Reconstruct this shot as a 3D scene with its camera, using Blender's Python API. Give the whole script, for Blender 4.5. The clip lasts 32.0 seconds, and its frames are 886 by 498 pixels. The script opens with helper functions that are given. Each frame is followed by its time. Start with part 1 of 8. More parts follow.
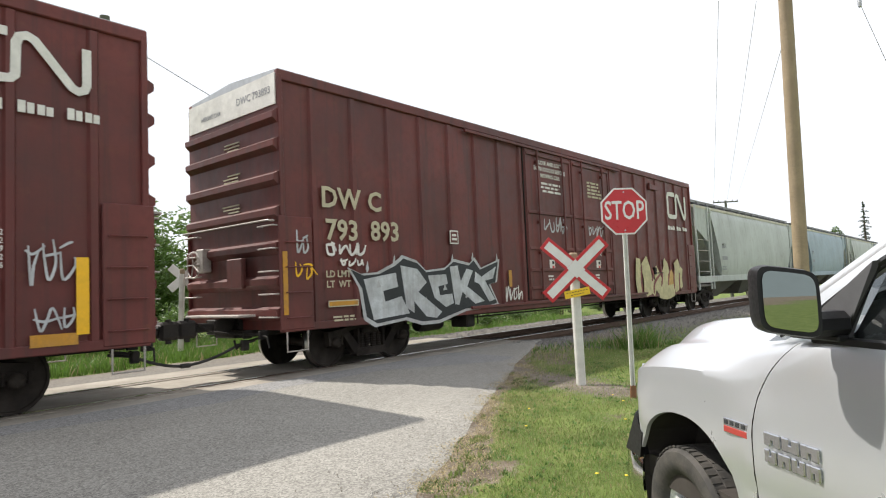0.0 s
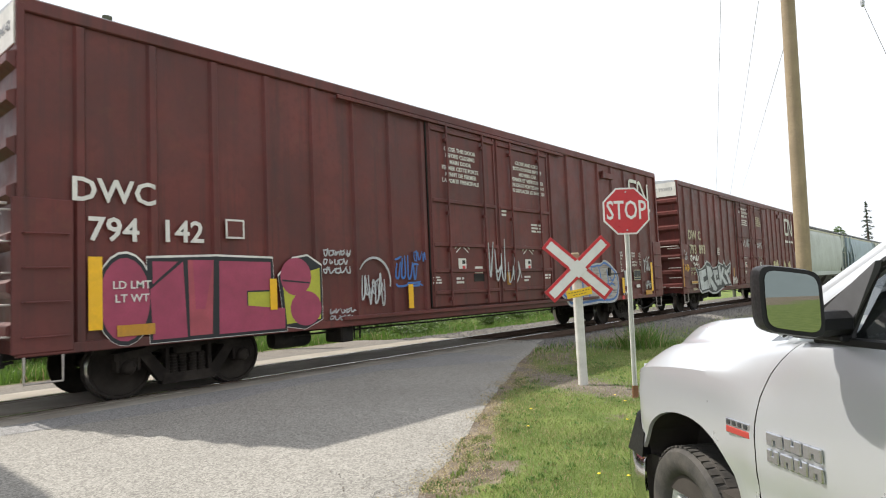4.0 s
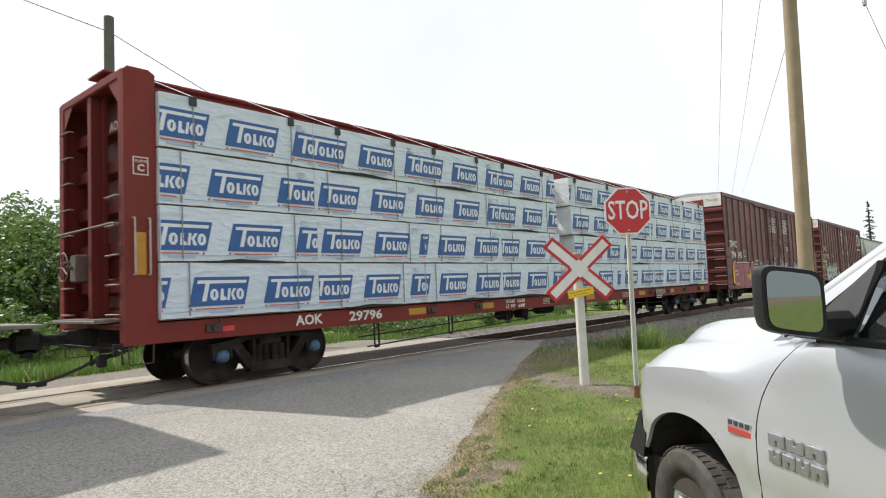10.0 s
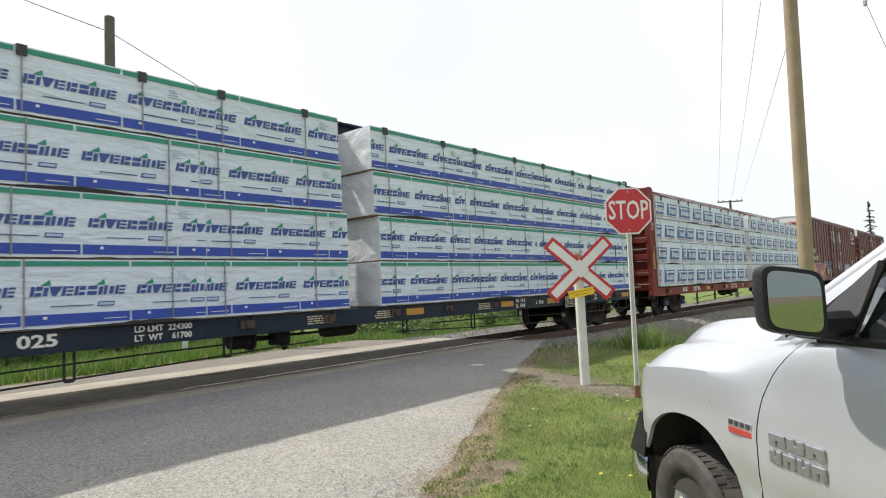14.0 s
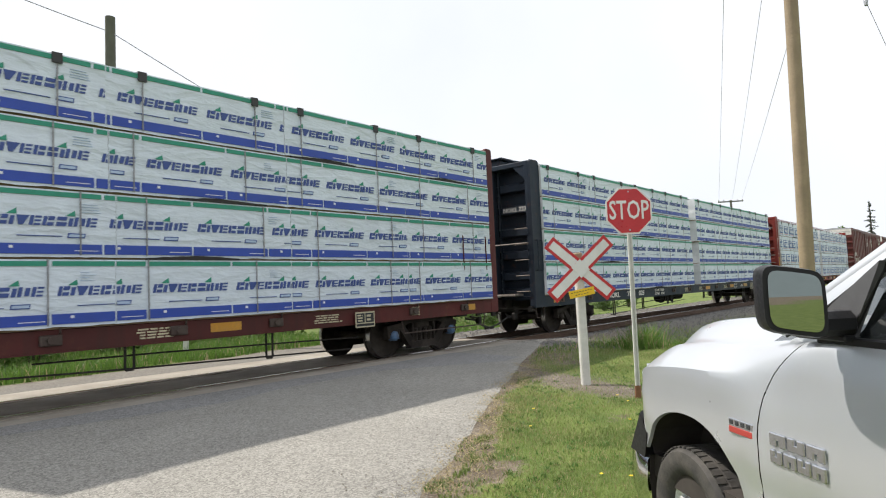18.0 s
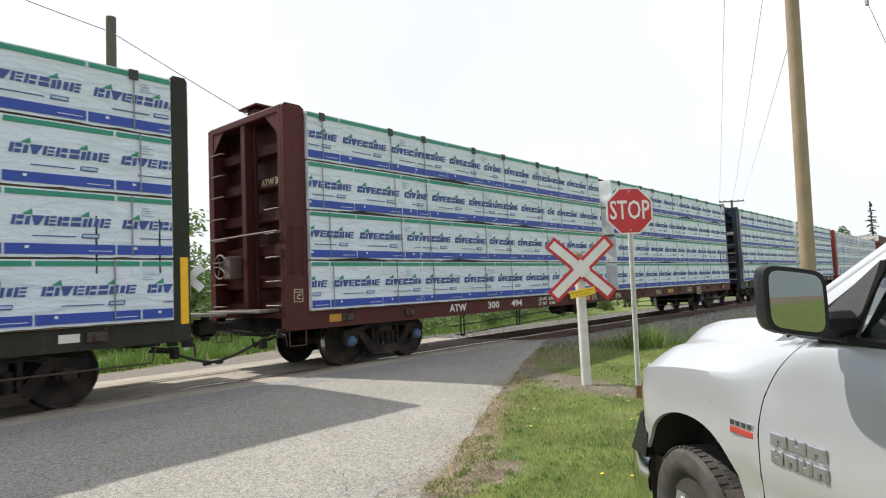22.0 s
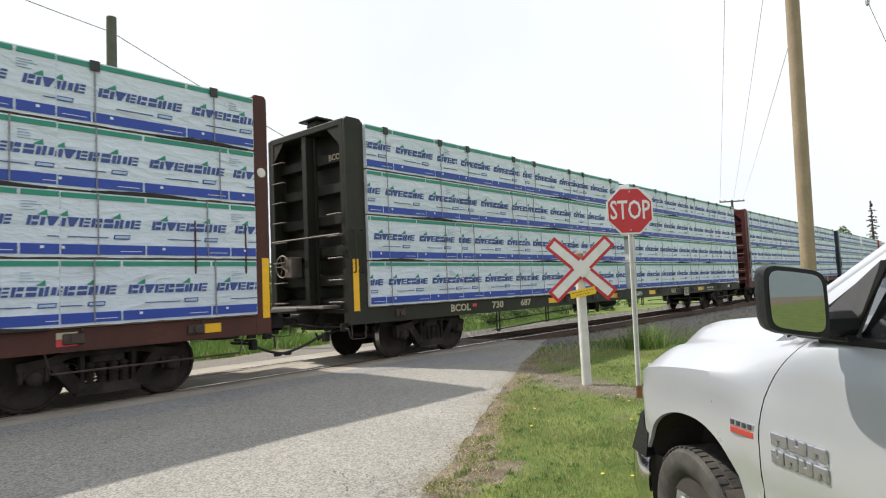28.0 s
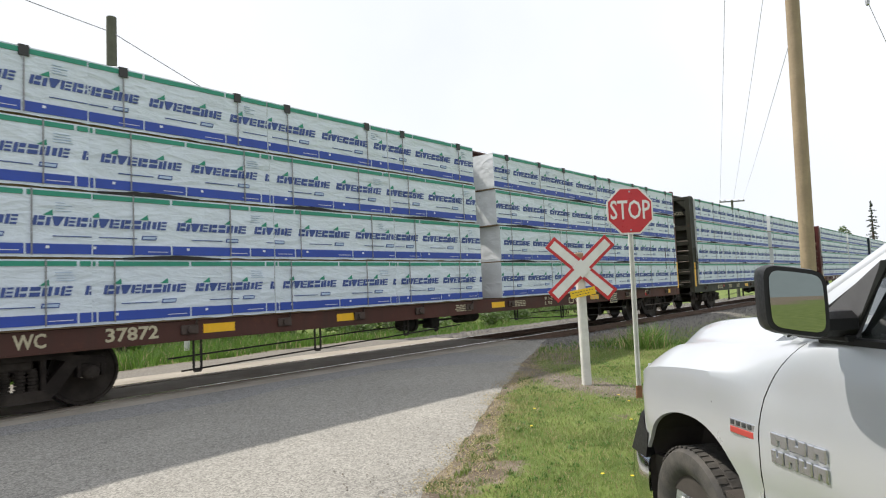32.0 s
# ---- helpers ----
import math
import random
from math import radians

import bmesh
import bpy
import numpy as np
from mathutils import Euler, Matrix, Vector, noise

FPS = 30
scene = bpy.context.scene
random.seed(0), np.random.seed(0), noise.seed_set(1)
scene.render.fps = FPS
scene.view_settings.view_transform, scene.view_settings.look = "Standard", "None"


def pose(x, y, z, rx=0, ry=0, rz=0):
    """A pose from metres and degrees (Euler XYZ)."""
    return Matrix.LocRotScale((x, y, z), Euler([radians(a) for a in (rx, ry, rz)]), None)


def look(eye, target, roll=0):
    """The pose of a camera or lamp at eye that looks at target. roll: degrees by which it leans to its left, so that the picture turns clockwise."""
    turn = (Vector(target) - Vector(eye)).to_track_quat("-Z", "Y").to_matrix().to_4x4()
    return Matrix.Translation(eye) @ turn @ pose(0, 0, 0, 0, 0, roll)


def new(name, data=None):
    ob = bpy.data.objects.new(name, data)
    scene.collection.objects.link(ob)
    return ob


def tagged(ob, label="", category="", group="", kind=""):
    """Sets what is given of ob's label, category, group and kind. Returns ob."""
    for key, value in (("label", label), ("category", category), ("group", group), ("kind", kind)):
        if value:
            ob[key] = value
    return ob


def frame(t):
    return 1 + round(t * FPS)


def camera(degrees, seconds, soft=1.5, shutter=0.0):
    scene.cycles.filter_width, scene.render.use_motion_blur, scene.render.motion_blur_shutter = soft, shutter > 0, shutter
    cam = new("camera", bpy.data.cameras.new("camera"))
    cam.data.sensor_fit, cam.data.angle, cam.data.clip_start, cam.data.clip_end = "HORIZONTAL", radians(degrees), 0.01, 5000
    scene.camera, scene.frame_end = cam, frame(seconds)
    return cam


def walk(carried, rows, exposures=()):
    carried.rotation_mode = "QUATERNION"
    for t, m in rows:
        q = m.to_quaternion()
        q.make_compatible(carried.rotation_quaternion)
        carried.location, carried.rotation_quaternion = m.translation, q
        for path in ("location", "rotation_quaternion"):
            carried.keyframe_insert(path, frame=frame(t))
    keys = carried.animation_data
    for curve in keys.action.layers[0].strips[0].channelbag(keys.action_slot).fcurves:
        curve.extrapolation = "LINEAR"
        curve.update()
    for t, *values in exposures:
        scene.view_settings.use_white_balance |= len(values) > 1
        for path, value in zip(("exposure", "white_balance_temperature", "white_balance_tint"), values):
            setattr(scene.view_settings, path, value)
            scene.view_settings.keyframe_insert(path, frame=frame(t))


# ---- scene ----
# ---- camera ----
EYE = Vector((0.0, -10.206, 1.383))
YAW, PITCH, ROLL = 48.984, 3.589, -2.424
cam = camera(70.87, 32.0, soft=1.1, shutter=0.12)


def aim(yaw):
    a, p = radians(yaw), radians(PITCH)
    return look(EYE, EYE + Vector((math.sin(a) * math.cos(p), math.cos(a) * math.cos(p), math.sin(p))), ROLL)


walk(cam, [(t, aim(YAW + d)) for t, d in (
    (0, 0.49), (2, 0.42), (3.5, 0.34), (6, 0.26), (8.5, 0.24), (10.5, 0.17), (14, 0.14),
    (16.5, 0.10), (19.5, 0.08), (22, 0.03), (28, 0.0), (32, 0.0))],
     [(0, 0.31), (3.4, 0.35), (6.0, 0.33), (7.4, 0.19), (32, 0.17)])

# ---- daylight ----
SUN_AT = Vector((-1.35, 3.9, 5.3)).normalized()
world = bpy.data.worlds.new("sky")
scene.world = world
world.use_nodes = True
wn, wl = world.node_tree.nodes, world.node_tree.links
wn.clear()
sky = wn.new("ShaderNodeTexSky")
sky.sky_type, sky.sun_disc = "NISHITA", False
sky.sun_elevation = math.asin(SUN_AT.z)
sky.sun_rotation = math.atan2(SUN_AT.x, SUN_AT.y)
sky.dust_density, sky.air_density, sky.altitude = 4.0, 1.0, 400
cloud = wn.new("ShaderNodeTexNoise")
cloud.inputs["Scale"].default_value, cloud.inputs["Detail"].default_value = 2.2, 6
ramp = wn.new("ShaderNodeValToRGB")
ramp.color_ramp.elements[0].position, ramp.color_ramp.elements[0].color = 0.30, (0.86, 0.86, 0.86, 1)
ramp.color_ramp.elements[1].position, ramp.color_ramp.elements[1].color = 0.62, (1, 1, 1, 1)
veil = wn.new("ShaderNodeMix")
veil.data_type = "RGBA"
veil.inputs[7].default_value = (7.55, 7.8, 8.3, 1)
back = wn.new("ShaderNodeBackground")
back.inputs["Strength"].default_value = 0.12
wout = wn.new("ShaderNodeOutputWorld")
wl.new(cloud.outputs["Fac"], ramp.inputs["Fac"])
wl.new(ramp.outputs["Color"], veil.inputs[0])
wl.new(sky.outputs["Color"], veil.inputs[6])
wl.new(veil.outputs[2], back.inputs["Color"])
wl.new(back.outputs["Background"], wout.inputs["Surface"])

sun = new("sun", bpy.data.lights.new("sun", "SUN"))
sun.data.energy, sun.data.angle, sun.data.color = 4.5, radians(0.8), (1.0, 0.95, 0.87)
sun.matrix_world = look(SUN_AT * 60, (0, 0, 0))


# ---- mesh builder ----
class Geo:
    """Collects vertices and faces of one mesh."""

    def __init__(self):
        self.v, self.f, self.m = [], [], []

    def add(self, verts, faces, mat=0):
        o = len(self.v)
        self.v.extend(tuple(p) for p in verts)
        for f in faces:
            self.f.append(tuple(i + o for i in f))
            self.m.append(mat)
        return self

    def box(self, x0, y0, z0, x1, y1, z1, c=0.0, mat=0):
        x0, x1 = min(x0, x1), max(x0, x1)
        y0, y1 = min(y0, y1), max(y0, y1)
        z0, z1 = min(z0, z1), max(z0, z1)
        if c <= 0:
            v = [(x, y, z) for z in (z0, z1) for y in (y0, y1) for x in (x0, x1)]
            return self.add(v, [(0, 2, 3, 1), (4, 5, 7, 6), (0, 1, 5, 4), (1, 3, 7, 5), (3, 2, 6, 7), (2, 0, 4, 6)], mat)
        c = min(c, (x1 - x0) * 0.45, (y1 - y0) * 0.45, (z1 - z0) * 0.45)
        v, key = [], {}
        lim = ((x0, x1), (y0, y1), (z0, z1))
        for sx in (0, 1):
            for sy in (0, 1):
                for sz in (0, 1):
                    s = (sx, sy, sz)
                    for ax in range(3):
                        p = [lim[k][s[k]] + (c if s[k] == 0 else -c) for k in range(3)]
                        p[ax] = lim[ax][s[ax]]
                        key[(s, ax)] = len(v)
                        v.append(p)
        f = []
        for ax in range(3):
            a, b = (ax + 1) % 3, (ax + 2) % 3
            for side in (0, 1):
                def corner(i, j):
                    s = [0, 0, 0]
                    s[ax], s[a], s[b] = side, i, j
                    return tuple(s)
                q = [key[(corner(i, j), ax)] for i, j in ((0, 0), (1, 0), (1, 1), (0, 1))]
                f.append(q if side else q[::-1])
            for i in (0, 1):
                for j in (0, 1):
                    s0, s1 = [0, 0, 0], [0, 0, 0]
                    s0[ax], s0[a], s0[b] = 0, i, j
                    s1[ax], s1[a], s1[b] = 1, i, j
                    s0, s1 = tuple(s0), tuple(s1)
                    q = [key[(s0, a)], key[(s1, a)], key[(s1, b)], key[(s0, b)]]
                    f.append(q if (i + j) % 2 else q[::-1])
        for sx in (0, 1):
            for sy in (0, 1):
                for sz in (0, 1):
                    q = [key[((sx, sy, sz), k)] for k in range(3)]
                    f.append(q if (sx + sy + sz) % 2 else q[::-1])
        return self.add(v, f, mat)

    def tube(self, p0, p1, r0, n=8, r1=None, mat=0, caps=True):
        p0, p1 = Vector(p0), Vector(p1)
        r1 = r0 if r1 is None else r1
        d = (p1 - p0).normalized()
        a = d.orthogonal().normalized()
        b = d.cross(a)
        v = []
        for p, r in ((p0, r0), (p1, r1)):
            for k in range(n):
                w = 2 * math.pi * k / n
                v.append(p + (a * math.cos(w) + b * math.sin(w)) * r)
        f = [(k, (k + 1) % n, n + (k + 1) % n, n + k) for k in range(n)]
        if caps:
            f += [tuple(range(n - 1, -1, -1)), tuple(range(n, 2 * n))]
        return self.add(v, f, mat)

    def path(self, pts, r, n=6, mat=0):
        pts = [Vector(p) for p in pts]
        rings, v, f = len(pts), [], []
        ref = None
        for i, p in enumerate(pts):
            d = (pts[min(i + 1, rings - 1)] - pts[max(i - 1, 0)]).normalized()
            a = d.orthogonal().normalized() if ref is None else (ref - d * ref.dot(d)).normalized()
            ref = a
            b = d.cross(a)
            rr = r[i] if isinstance(r, (list, tuple)) else r
            for k in range(n):
                w = 2 * math.pi * k / n
                v.append(p + (a * math.cos(w) + b * math.sin(w)) * rr)
        for i in range(rings - 1):
            for k in range(n):
                f.append((i * n + k, i * n + (k + 1) % n, (i + 1) * n + (k + 1) % n, (i + 1) * n + k))
        f += [tuple(range(n - 1, -1, -1)), tuple(range((rings - 1) * n, rings * n))]
        return self.add(v, f, mat)

    def prism(self, poly, plane, a, b, mat=0):
        """Extrudes a flat outline: plane xz along y, xy along z, yz along x."""
        def put(p, w):
            return {"xz": (p[0], w, p[1]), "xy": (p[0], p[1], w), "yz": (w, p[0], p[1])}[plane]
        n = len(poly)
        v = [put(p, a) for p in poly] + [put(p, b) for p in poly]
        f = [tuple(range(n)), tuple(range(2 * n - 1, n - 1, -1))]
        f += [(k, n + k, n + (k + 1) % n, (k + 1) % n) for k in range(n)]
        return self.add(v, f, mat)

    def lathe(self, prof, n=24, centre=(0, 0, 0), axis="y", mat=0, closed=False):
        """Turns (radius, along) pairs round an axis through centre."""
        v, f, c = [], [], Vector(centre)
        for r, h in prof:
            for k in range(n):
                w = 2 * math.pi * k / n
                p, q = r * math.cos(w), r * math.sin(w)
                v.append(c + Vector({"y": (p, h, q), "x": (h, p, q), "z": (p, q, h)}[axis]))
        m = len(prof)
        for i in range(m if closed else m - 1):
            j = (i + 1) % m
            for k in range(n):
                f.append((i * n + k, i * n + (k + 1) % n, j * n + (k + 1) % n, j * n + k))
        return self.add(v, f, mat)

    def mesh(self, name, mats, smooth=False):
        me = bpy.data.meshes.new(name)
        me.from_pydata(self.v, [], self.f)
        for m in (mats if isinstance(mats, (list, tuple)) else [mats]):
            me.materials.append(m)
        me.polygons.foreach_set("material_index", self.m)
        if smooth:
            me.polygons.foreach_set("use_smooth", [True] * len(self.f))
        bm = bmesh.new()
        bm.from_mesh(me)
        bmesh.ops.recalc_face_normals(bm, faces=bm.faces)
        bm.to_mesh(me)
        bm.free()
        if smooth:
            me.set_sharp_from_angle(angle=radians(38))
        return me


def part(name, geo, material, parent=None, label="", smooth=False, at=None):
    """One mesh object, under a thing or a part."""
    me = geo if isinstance(geo, bpy.types.Mesh) else geo.mesh(name, material, smooth)
    ob = new(name, me)
    if at is not None:
        ob.matrix_basis = at
    if parent is not None:
        ob.parent = parent
    if label:
        ob["label"] = label
    return ob


def text_mesh(body, size, depth=0.004, bold=0.0, align="CENTER", stretch=1.0):
    """Lettering in the xz plane, facing -y, about its centre."""
    cu = bpy.data.curves.new("lettering", "FONT")
    cu.body, cu.size, cu.extrude, cu.offset = body, size, depth / 2, bold
    cu.align_x, cu.align_y, cu.resolution_u = align, "CENTER", 2
    tmp = bpy.data.objects.new("lettering", cu)
    me = bpy.data.meshes.new_from_object(tmp)
    bpy.data.objects.remove(tmp)
    me.transform(Matrix.Rotation(radians(90), 4, "X") @ Matrix.Diagonal((stretch, 1, 1, 1)))
    me.materials.clear()
    return me


def lettering(body, size, at, mat, parent, label="", bold=0.0, align="CENTER", stretch=1.0, depth=0.004, name="lettering"):
    me = text_mesh(body, size, depth, bold, align, stretch)
    me.materials.append(mat)
    ob = new(name, me)
    ob.matrix_basis = at
    ob.parent = parent
    ob["label"] = label or "painted lettering"
    return ob


# ---- materials ----
def material(name, col, rough=0.6, metal=0.0, var=0.12, scale=3.0, bump=0.0, bscale=40.0, streak=0.0, rust=0.0,
             dirt=0.0, coat=0.0, island=0.0, obj_var=0.0, spec=0.5, dirt_col=(0.10, 0.085, 0.07), trans=0.0):
    m = bpy.data.materials.new(name)
    m.use_nodes = True
    n, l = m.node_tree.nodes, m.node_tree.links
    b = n["Principled BSDF"]
    b.inputs["Roughness"].default_value, b.inputs["Metallic"].default_value = rough, metal
    b.inputs["Coat Weight"].default_value = coat
    b.inputs["Specular IOR Level"].default_value = spec
    if coat:
        b.inputs["Coat Roughness"].default_value = 0.05
    geo = n.new("ShaderNodeTexCoord")
    src = geo.outputs["Object"]

    def noise_node(s, detail=5, stretch=None, rough_=0.6):
        t = n.new("ShaderNodeTexNoise")
        t.inputs["Scale"].default_value, t.inputs["Detail"].default_value = s, detail
        t.inputs["Roughness"].default_value = rough_
        if stretch:
            mp = n.new("ShaderNodeMapping")
            mp.inputs["Scale"].default_value = stretch
            l.new(src, mp.inputs["Vector"])
            l.new(mp.outputs["Vector"], t.inputs["Vector"])
        else:
            l.new(src, t.inputs["Vector"])
        return t.outputs["Fac"]

    def mix(a, c, fac, kind="MIX"):
        x = n.new("ShaderNodeMix")
        x.data_type, x.blend_type = "RGBA", kind
        for sock, val in ((x.inputs[0], fac), (x.inputs[6], a), (x.inputs[7], c)):
            if hasattr(val, "is_linked"):
                l.new(val, sock)
            elif isinstance(val, (int, float)):
                sock.default_value = val
            else:
                sock.default_value = (*val[:3], 1)
        return x.outputs[2]

    def remap(fac, lo, hi, a=0.0, c=1.0):
        r = n.new("ShaderNodeMapRange")
        r.inputs[1].default_value, r.inputs[2].default_value = lo, hi
        r.inputs[3].default_value, r.inputs[4].default_value = a, c
        l.new(fac, r.inputs[0])
        return r.outputs[0]

    colour = mix([c * (1 - var) for c in col], [min(1, c * (1 + var)) for c in col], remap(noise_node(scale), 0.3, 0.7))
    if var:
        colour = mix(colour, [c * (1 - var * 0.8) for c in col], remap(noise_node(scale * 9, 3), 0.45, 0.75, 0, 0.6))
    if streak:
        colour = mix(colour, dirt_col, remap(noise_node(1.0, 4, (7, 7, 0.35)), 0.5, 0.8, 0, streak))
    if rust:
        colour = mix(colour, (0.16, 0.06, 0.03), remap(noise_node(scale * 3, 8, None, 0.75), 0.56, 0.66, 0, rust))
    if dirt:
        colour = mix(colour, dirt_col, remap(noise_node(scale * 0.6, 7), 0.42, 0.72, 0, dirt))
    if island:
        g = n.new("ShaderNodeNewGeometry")
        colour = mix(colour, [c * 0.45 for c in col], remap(g.outputs["Random Per Island"], 0, 1, 0, island))
    if obj_var:
        o = n.new("ShaderNodeObjectInfo")
        colour = mix(colour, [c * 0.6 for c in col], remap(o.outputs["Random"], 0, 1, 0, obj_var))
    l.new(colour, b.inputs["Base Color"])
    if rough > 0.1 and metal < 0.9:
        l.new(remap(noise_node(scale * 4), 0.3, 0.7, max(0.03, rough - 0.1), min(1, rough + 0.1)), b.inputs["Roughness"])
    if bump:
        bp = n.new("ShaderNodeBump")
        bp.inputs["Strength"].default_value, bp.inputs["Distance"].default_value = min(1, bump), 0.02
        l.new(noise_node(bscale, 6), bp.inputs["Height"])
        l.new(bp.outputs["Normal"], b.inputs["Normal"])
    if trans:
        tr = n.new("ShaderNodeBsdfTranslucent")
        l.new(colour, tr.inputs["Color"])
        ms = n.new("ShaderNodeMixShader")
        ms.inputs[0].default_value = trans
        l.new(b.outputs[0], ms.inputs[1])
        l.new(tr.outputs[0], ms.inputs[2])
        l.new(ms.outputs[0], n["Material Output"].inputs["Surface"])
    return m


M_BOX = material("oxide_brown_paint", (0.138, 0.034, 0.029), 0.5, var=0.26, scale=0.9, bump=0.15, bscale=5, streak=0.8, rust=0.35, dirt=0.65, dirt_col=(0.056, 0.027, 0.024), spec=0.36)
M_RED = material("red_oxide_paint", (0.20, 0.032, 0.026), 0.55, var=0.12, scale=0.8, bump=0.1, bscale=8, streak=0.4, rust=0.25, dirt=0.3, dirt_col=(0.09, 0.042, 0.034), spec=0.18)
M_BLUE = material("dark_blue_paint", (0.016, 0.026, 0.042), 0.5, var=0.15, scale=0.8, bump=0.1, bscale=8, streak=0.3, rust=0.3, dirt=0.3, dirt_col=(0.03, 0.027, 0.026), spec=0.18)
M_BROWN = material("brown_car_paint", (0.092, 0.023, 0.022), 0.55, var=0.2, scale=0.8, bump=0.1, bscale=8, streak=0.5, rust=0.4, dirt=0.5, dirt_col=(0.04, 0.026, 0.022), spec=0.18)
M_GREEN = material("olive_green_paint", (0.028, 0.030, 0.022), 0.55, var=0.15, scale=0.8, bump=0.1, bscale=8, streak=0.4, rust=0.25, dirt=0.4, dirt_col=(0.05, 0.045, 0.037), spec=0.18)
M_RBROWN = material("weathered_brown_paint", (0.085, 0.036, 0.029), 0.6, var=0.15, scale=0.8, bump=0.1, bscale=8, streak=0.5, rust=0.4, dirt=0.5, dirt_col=(0.045, 0.034, 0.028), spec=0.18)
M_RUST = material("dusty_cast_steel", (0.019, 0.015, 0.013), 0.8, 0.05, var=0.25, scale=5, bump=0.3, bscale=30, dirt=0.4, spec=0.18)
M_WHEEL = material("rolled_wheel_steel", (0.026, 0.021, 0.018), 0.7, 0.15, var=0.2, scale=6, bump=0.1, bscale=40, dirt=0.35, spec=0.18)
M_TREAD = material("polished_wheel_tread", (0.45, 0.44, 0.43), 0.3, 1.0, var=0.1)
M_CAP = material("blue_bearing_cap", (0.06, 0.13, 0.24), 0.5, var=0.3, scale=9, dirt=0.5)
M_BLACK = material("black_steel", (0.022, 0.02, 0.019), 0.6, 0.1, var=0.3, scale=4, bump=0.15, dirt=0.35, spec=0.18)
M_RUBBER = material("black_rubber_hose", (0.02, 0.02, 0.02), 0.7, var=0.2, scale=8, dirt=0.3)
M_RUNG = material("grimy_rung_steel", (0.20, 0.165, 0.145), 0.6, 0.2, var=0.25, scale=6, rust=0.4)
M_PLAT = material("worn_platform_grating", (0.21, 0.19, 0.17), 0.7, 0.1, var=0.25, scale=8, rust=0.3, dirt=0.3)
M_GRAB = material("worn_handrail_steel", (0.42, 0.38, 0.35), 0.5, 0.3, var=0.25, scale=6, rust=0.4)
M_WHITE = material("white_car_lettering", (0.72, 0.70, 0.65), 0.7, var=0.12, scale=5, dirt=0.25)
M_CREAM = material("faded_cream_lettering", (0.50, 0.45, 0.31), 0.7, var=0.15, scale=5, dirt=0.3)
M_YEL = material("yellow_reflective_tape", (0.85, 0.47, 0.01), 0.4, var=0.1, scale=8, dirt=0.15)
M_YELD = material("dirty_yellow_tape", (0.52, 0.25, 0.02), 0.5, var=0.2, scale=8, dirt=0.4)
M_REDTAG = material("red_tag", (0.6, 0.05, 0.05), 0.5, var=0.1)
M_WRAP = material("white_lumber_wrap", (0.62, 0.69, 0.755), 0.45, var=0.05, scale=2.5, bump=0.8, bscale=2.6, dirt=0.06, obj_var=0.14)
M_WRAPEND = material("creased_wrap_end", (0.68, 0.70, 0.72), 0.42, var=0.08, scale=3, bump=0.35, bscale=2.4, dirt=0.08, obj_var=0.15)
M_INKB = material("navy_print", (0.035, 0.07, 0.25), 0.5, var=0.12, scale=6)
M_BAND = material("blue_print_band", (0.02, 0.058, 0.34), 0.5, var=0.12, scale=4, dirt=0.05)
M_INKG = material("green_print", (0.02, 0.24, 0.155), 0.5, var=0.1, scale=6)
M_PANEL = material("royal_blue_print", (0.028, 0.10, 0.285), 0.5, var=0.1, scale=5)
M_INKR = material("red_print", (0.55, 0.10, 0.08), 0.6, var=0.15, scale=8)
M_PALE = material("pale_blue_print", (0.38, 0.48, 0.62), 0.6, var=0.1, scale=8)
M_INKW = material("white_print", (0.68, 0.70, 0.72), 0.5, var=0.04, scale=5)
M_STRAP = material("grey_steel_strap", (0.24, 0.24, 0.25), 0.45, 0.4, var=0.2, scale=9)
M_PROT = material("black_corner_protector", (0.03, 0.03, 0.03), 0.6, var=0.2, scale=9)
# near-black colour that stands in for shade in the wrap seams
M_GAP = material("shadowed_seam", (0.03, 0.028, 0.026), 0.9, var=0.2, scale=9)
M_HOP = material("pale_grey_hopper_paint", (0.46, 0.49, 0.46), 0.55, var=0.1, scale=0.6, bump=0.08, streak=0.4, rust=0.25, dirt=0.3)
M_HOPB = material("blue_grey_hopper_paint", (0.30, 0.38, 0.44), 0.55, var=0.1, scale=0.6, bump=0.08, streak=0.4, rust=0.2, dirt=0.25)
M_HOPD = material("grimy_hopper_bay", (0.17, 0.165, 0.145), 0.7, var=0.2, scale=1.2, streak=0.5, rust=0.35, dirt=0.6)
M_CREAMR = material("stained_roof_edge", (0.52, 0.49, 0.38), 0.6, var=0.15, scale=1.5, streak=0.4, rust=0.3)
M_GALVD = material("dull_walkway_steel", (0.20, 0.20, 0.20), 0.6, 0.4, var=0.2, scale=4)
M_GALV = material("galvanised_steel", (0.42, 0.43, 0.44), 0.45, 0.6, var=0.15, scale=4, streak=0.3)
M_WINCH = material("grimy_winch_steel", (0.055, 0.035, 0.028), 0.65, 0.1, var=0.3, scale=9, dirt=0.4)
# board colour taken down to hold the shade below each bundle
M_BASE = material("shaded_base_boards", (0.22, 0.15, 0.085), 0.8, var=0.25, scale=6)


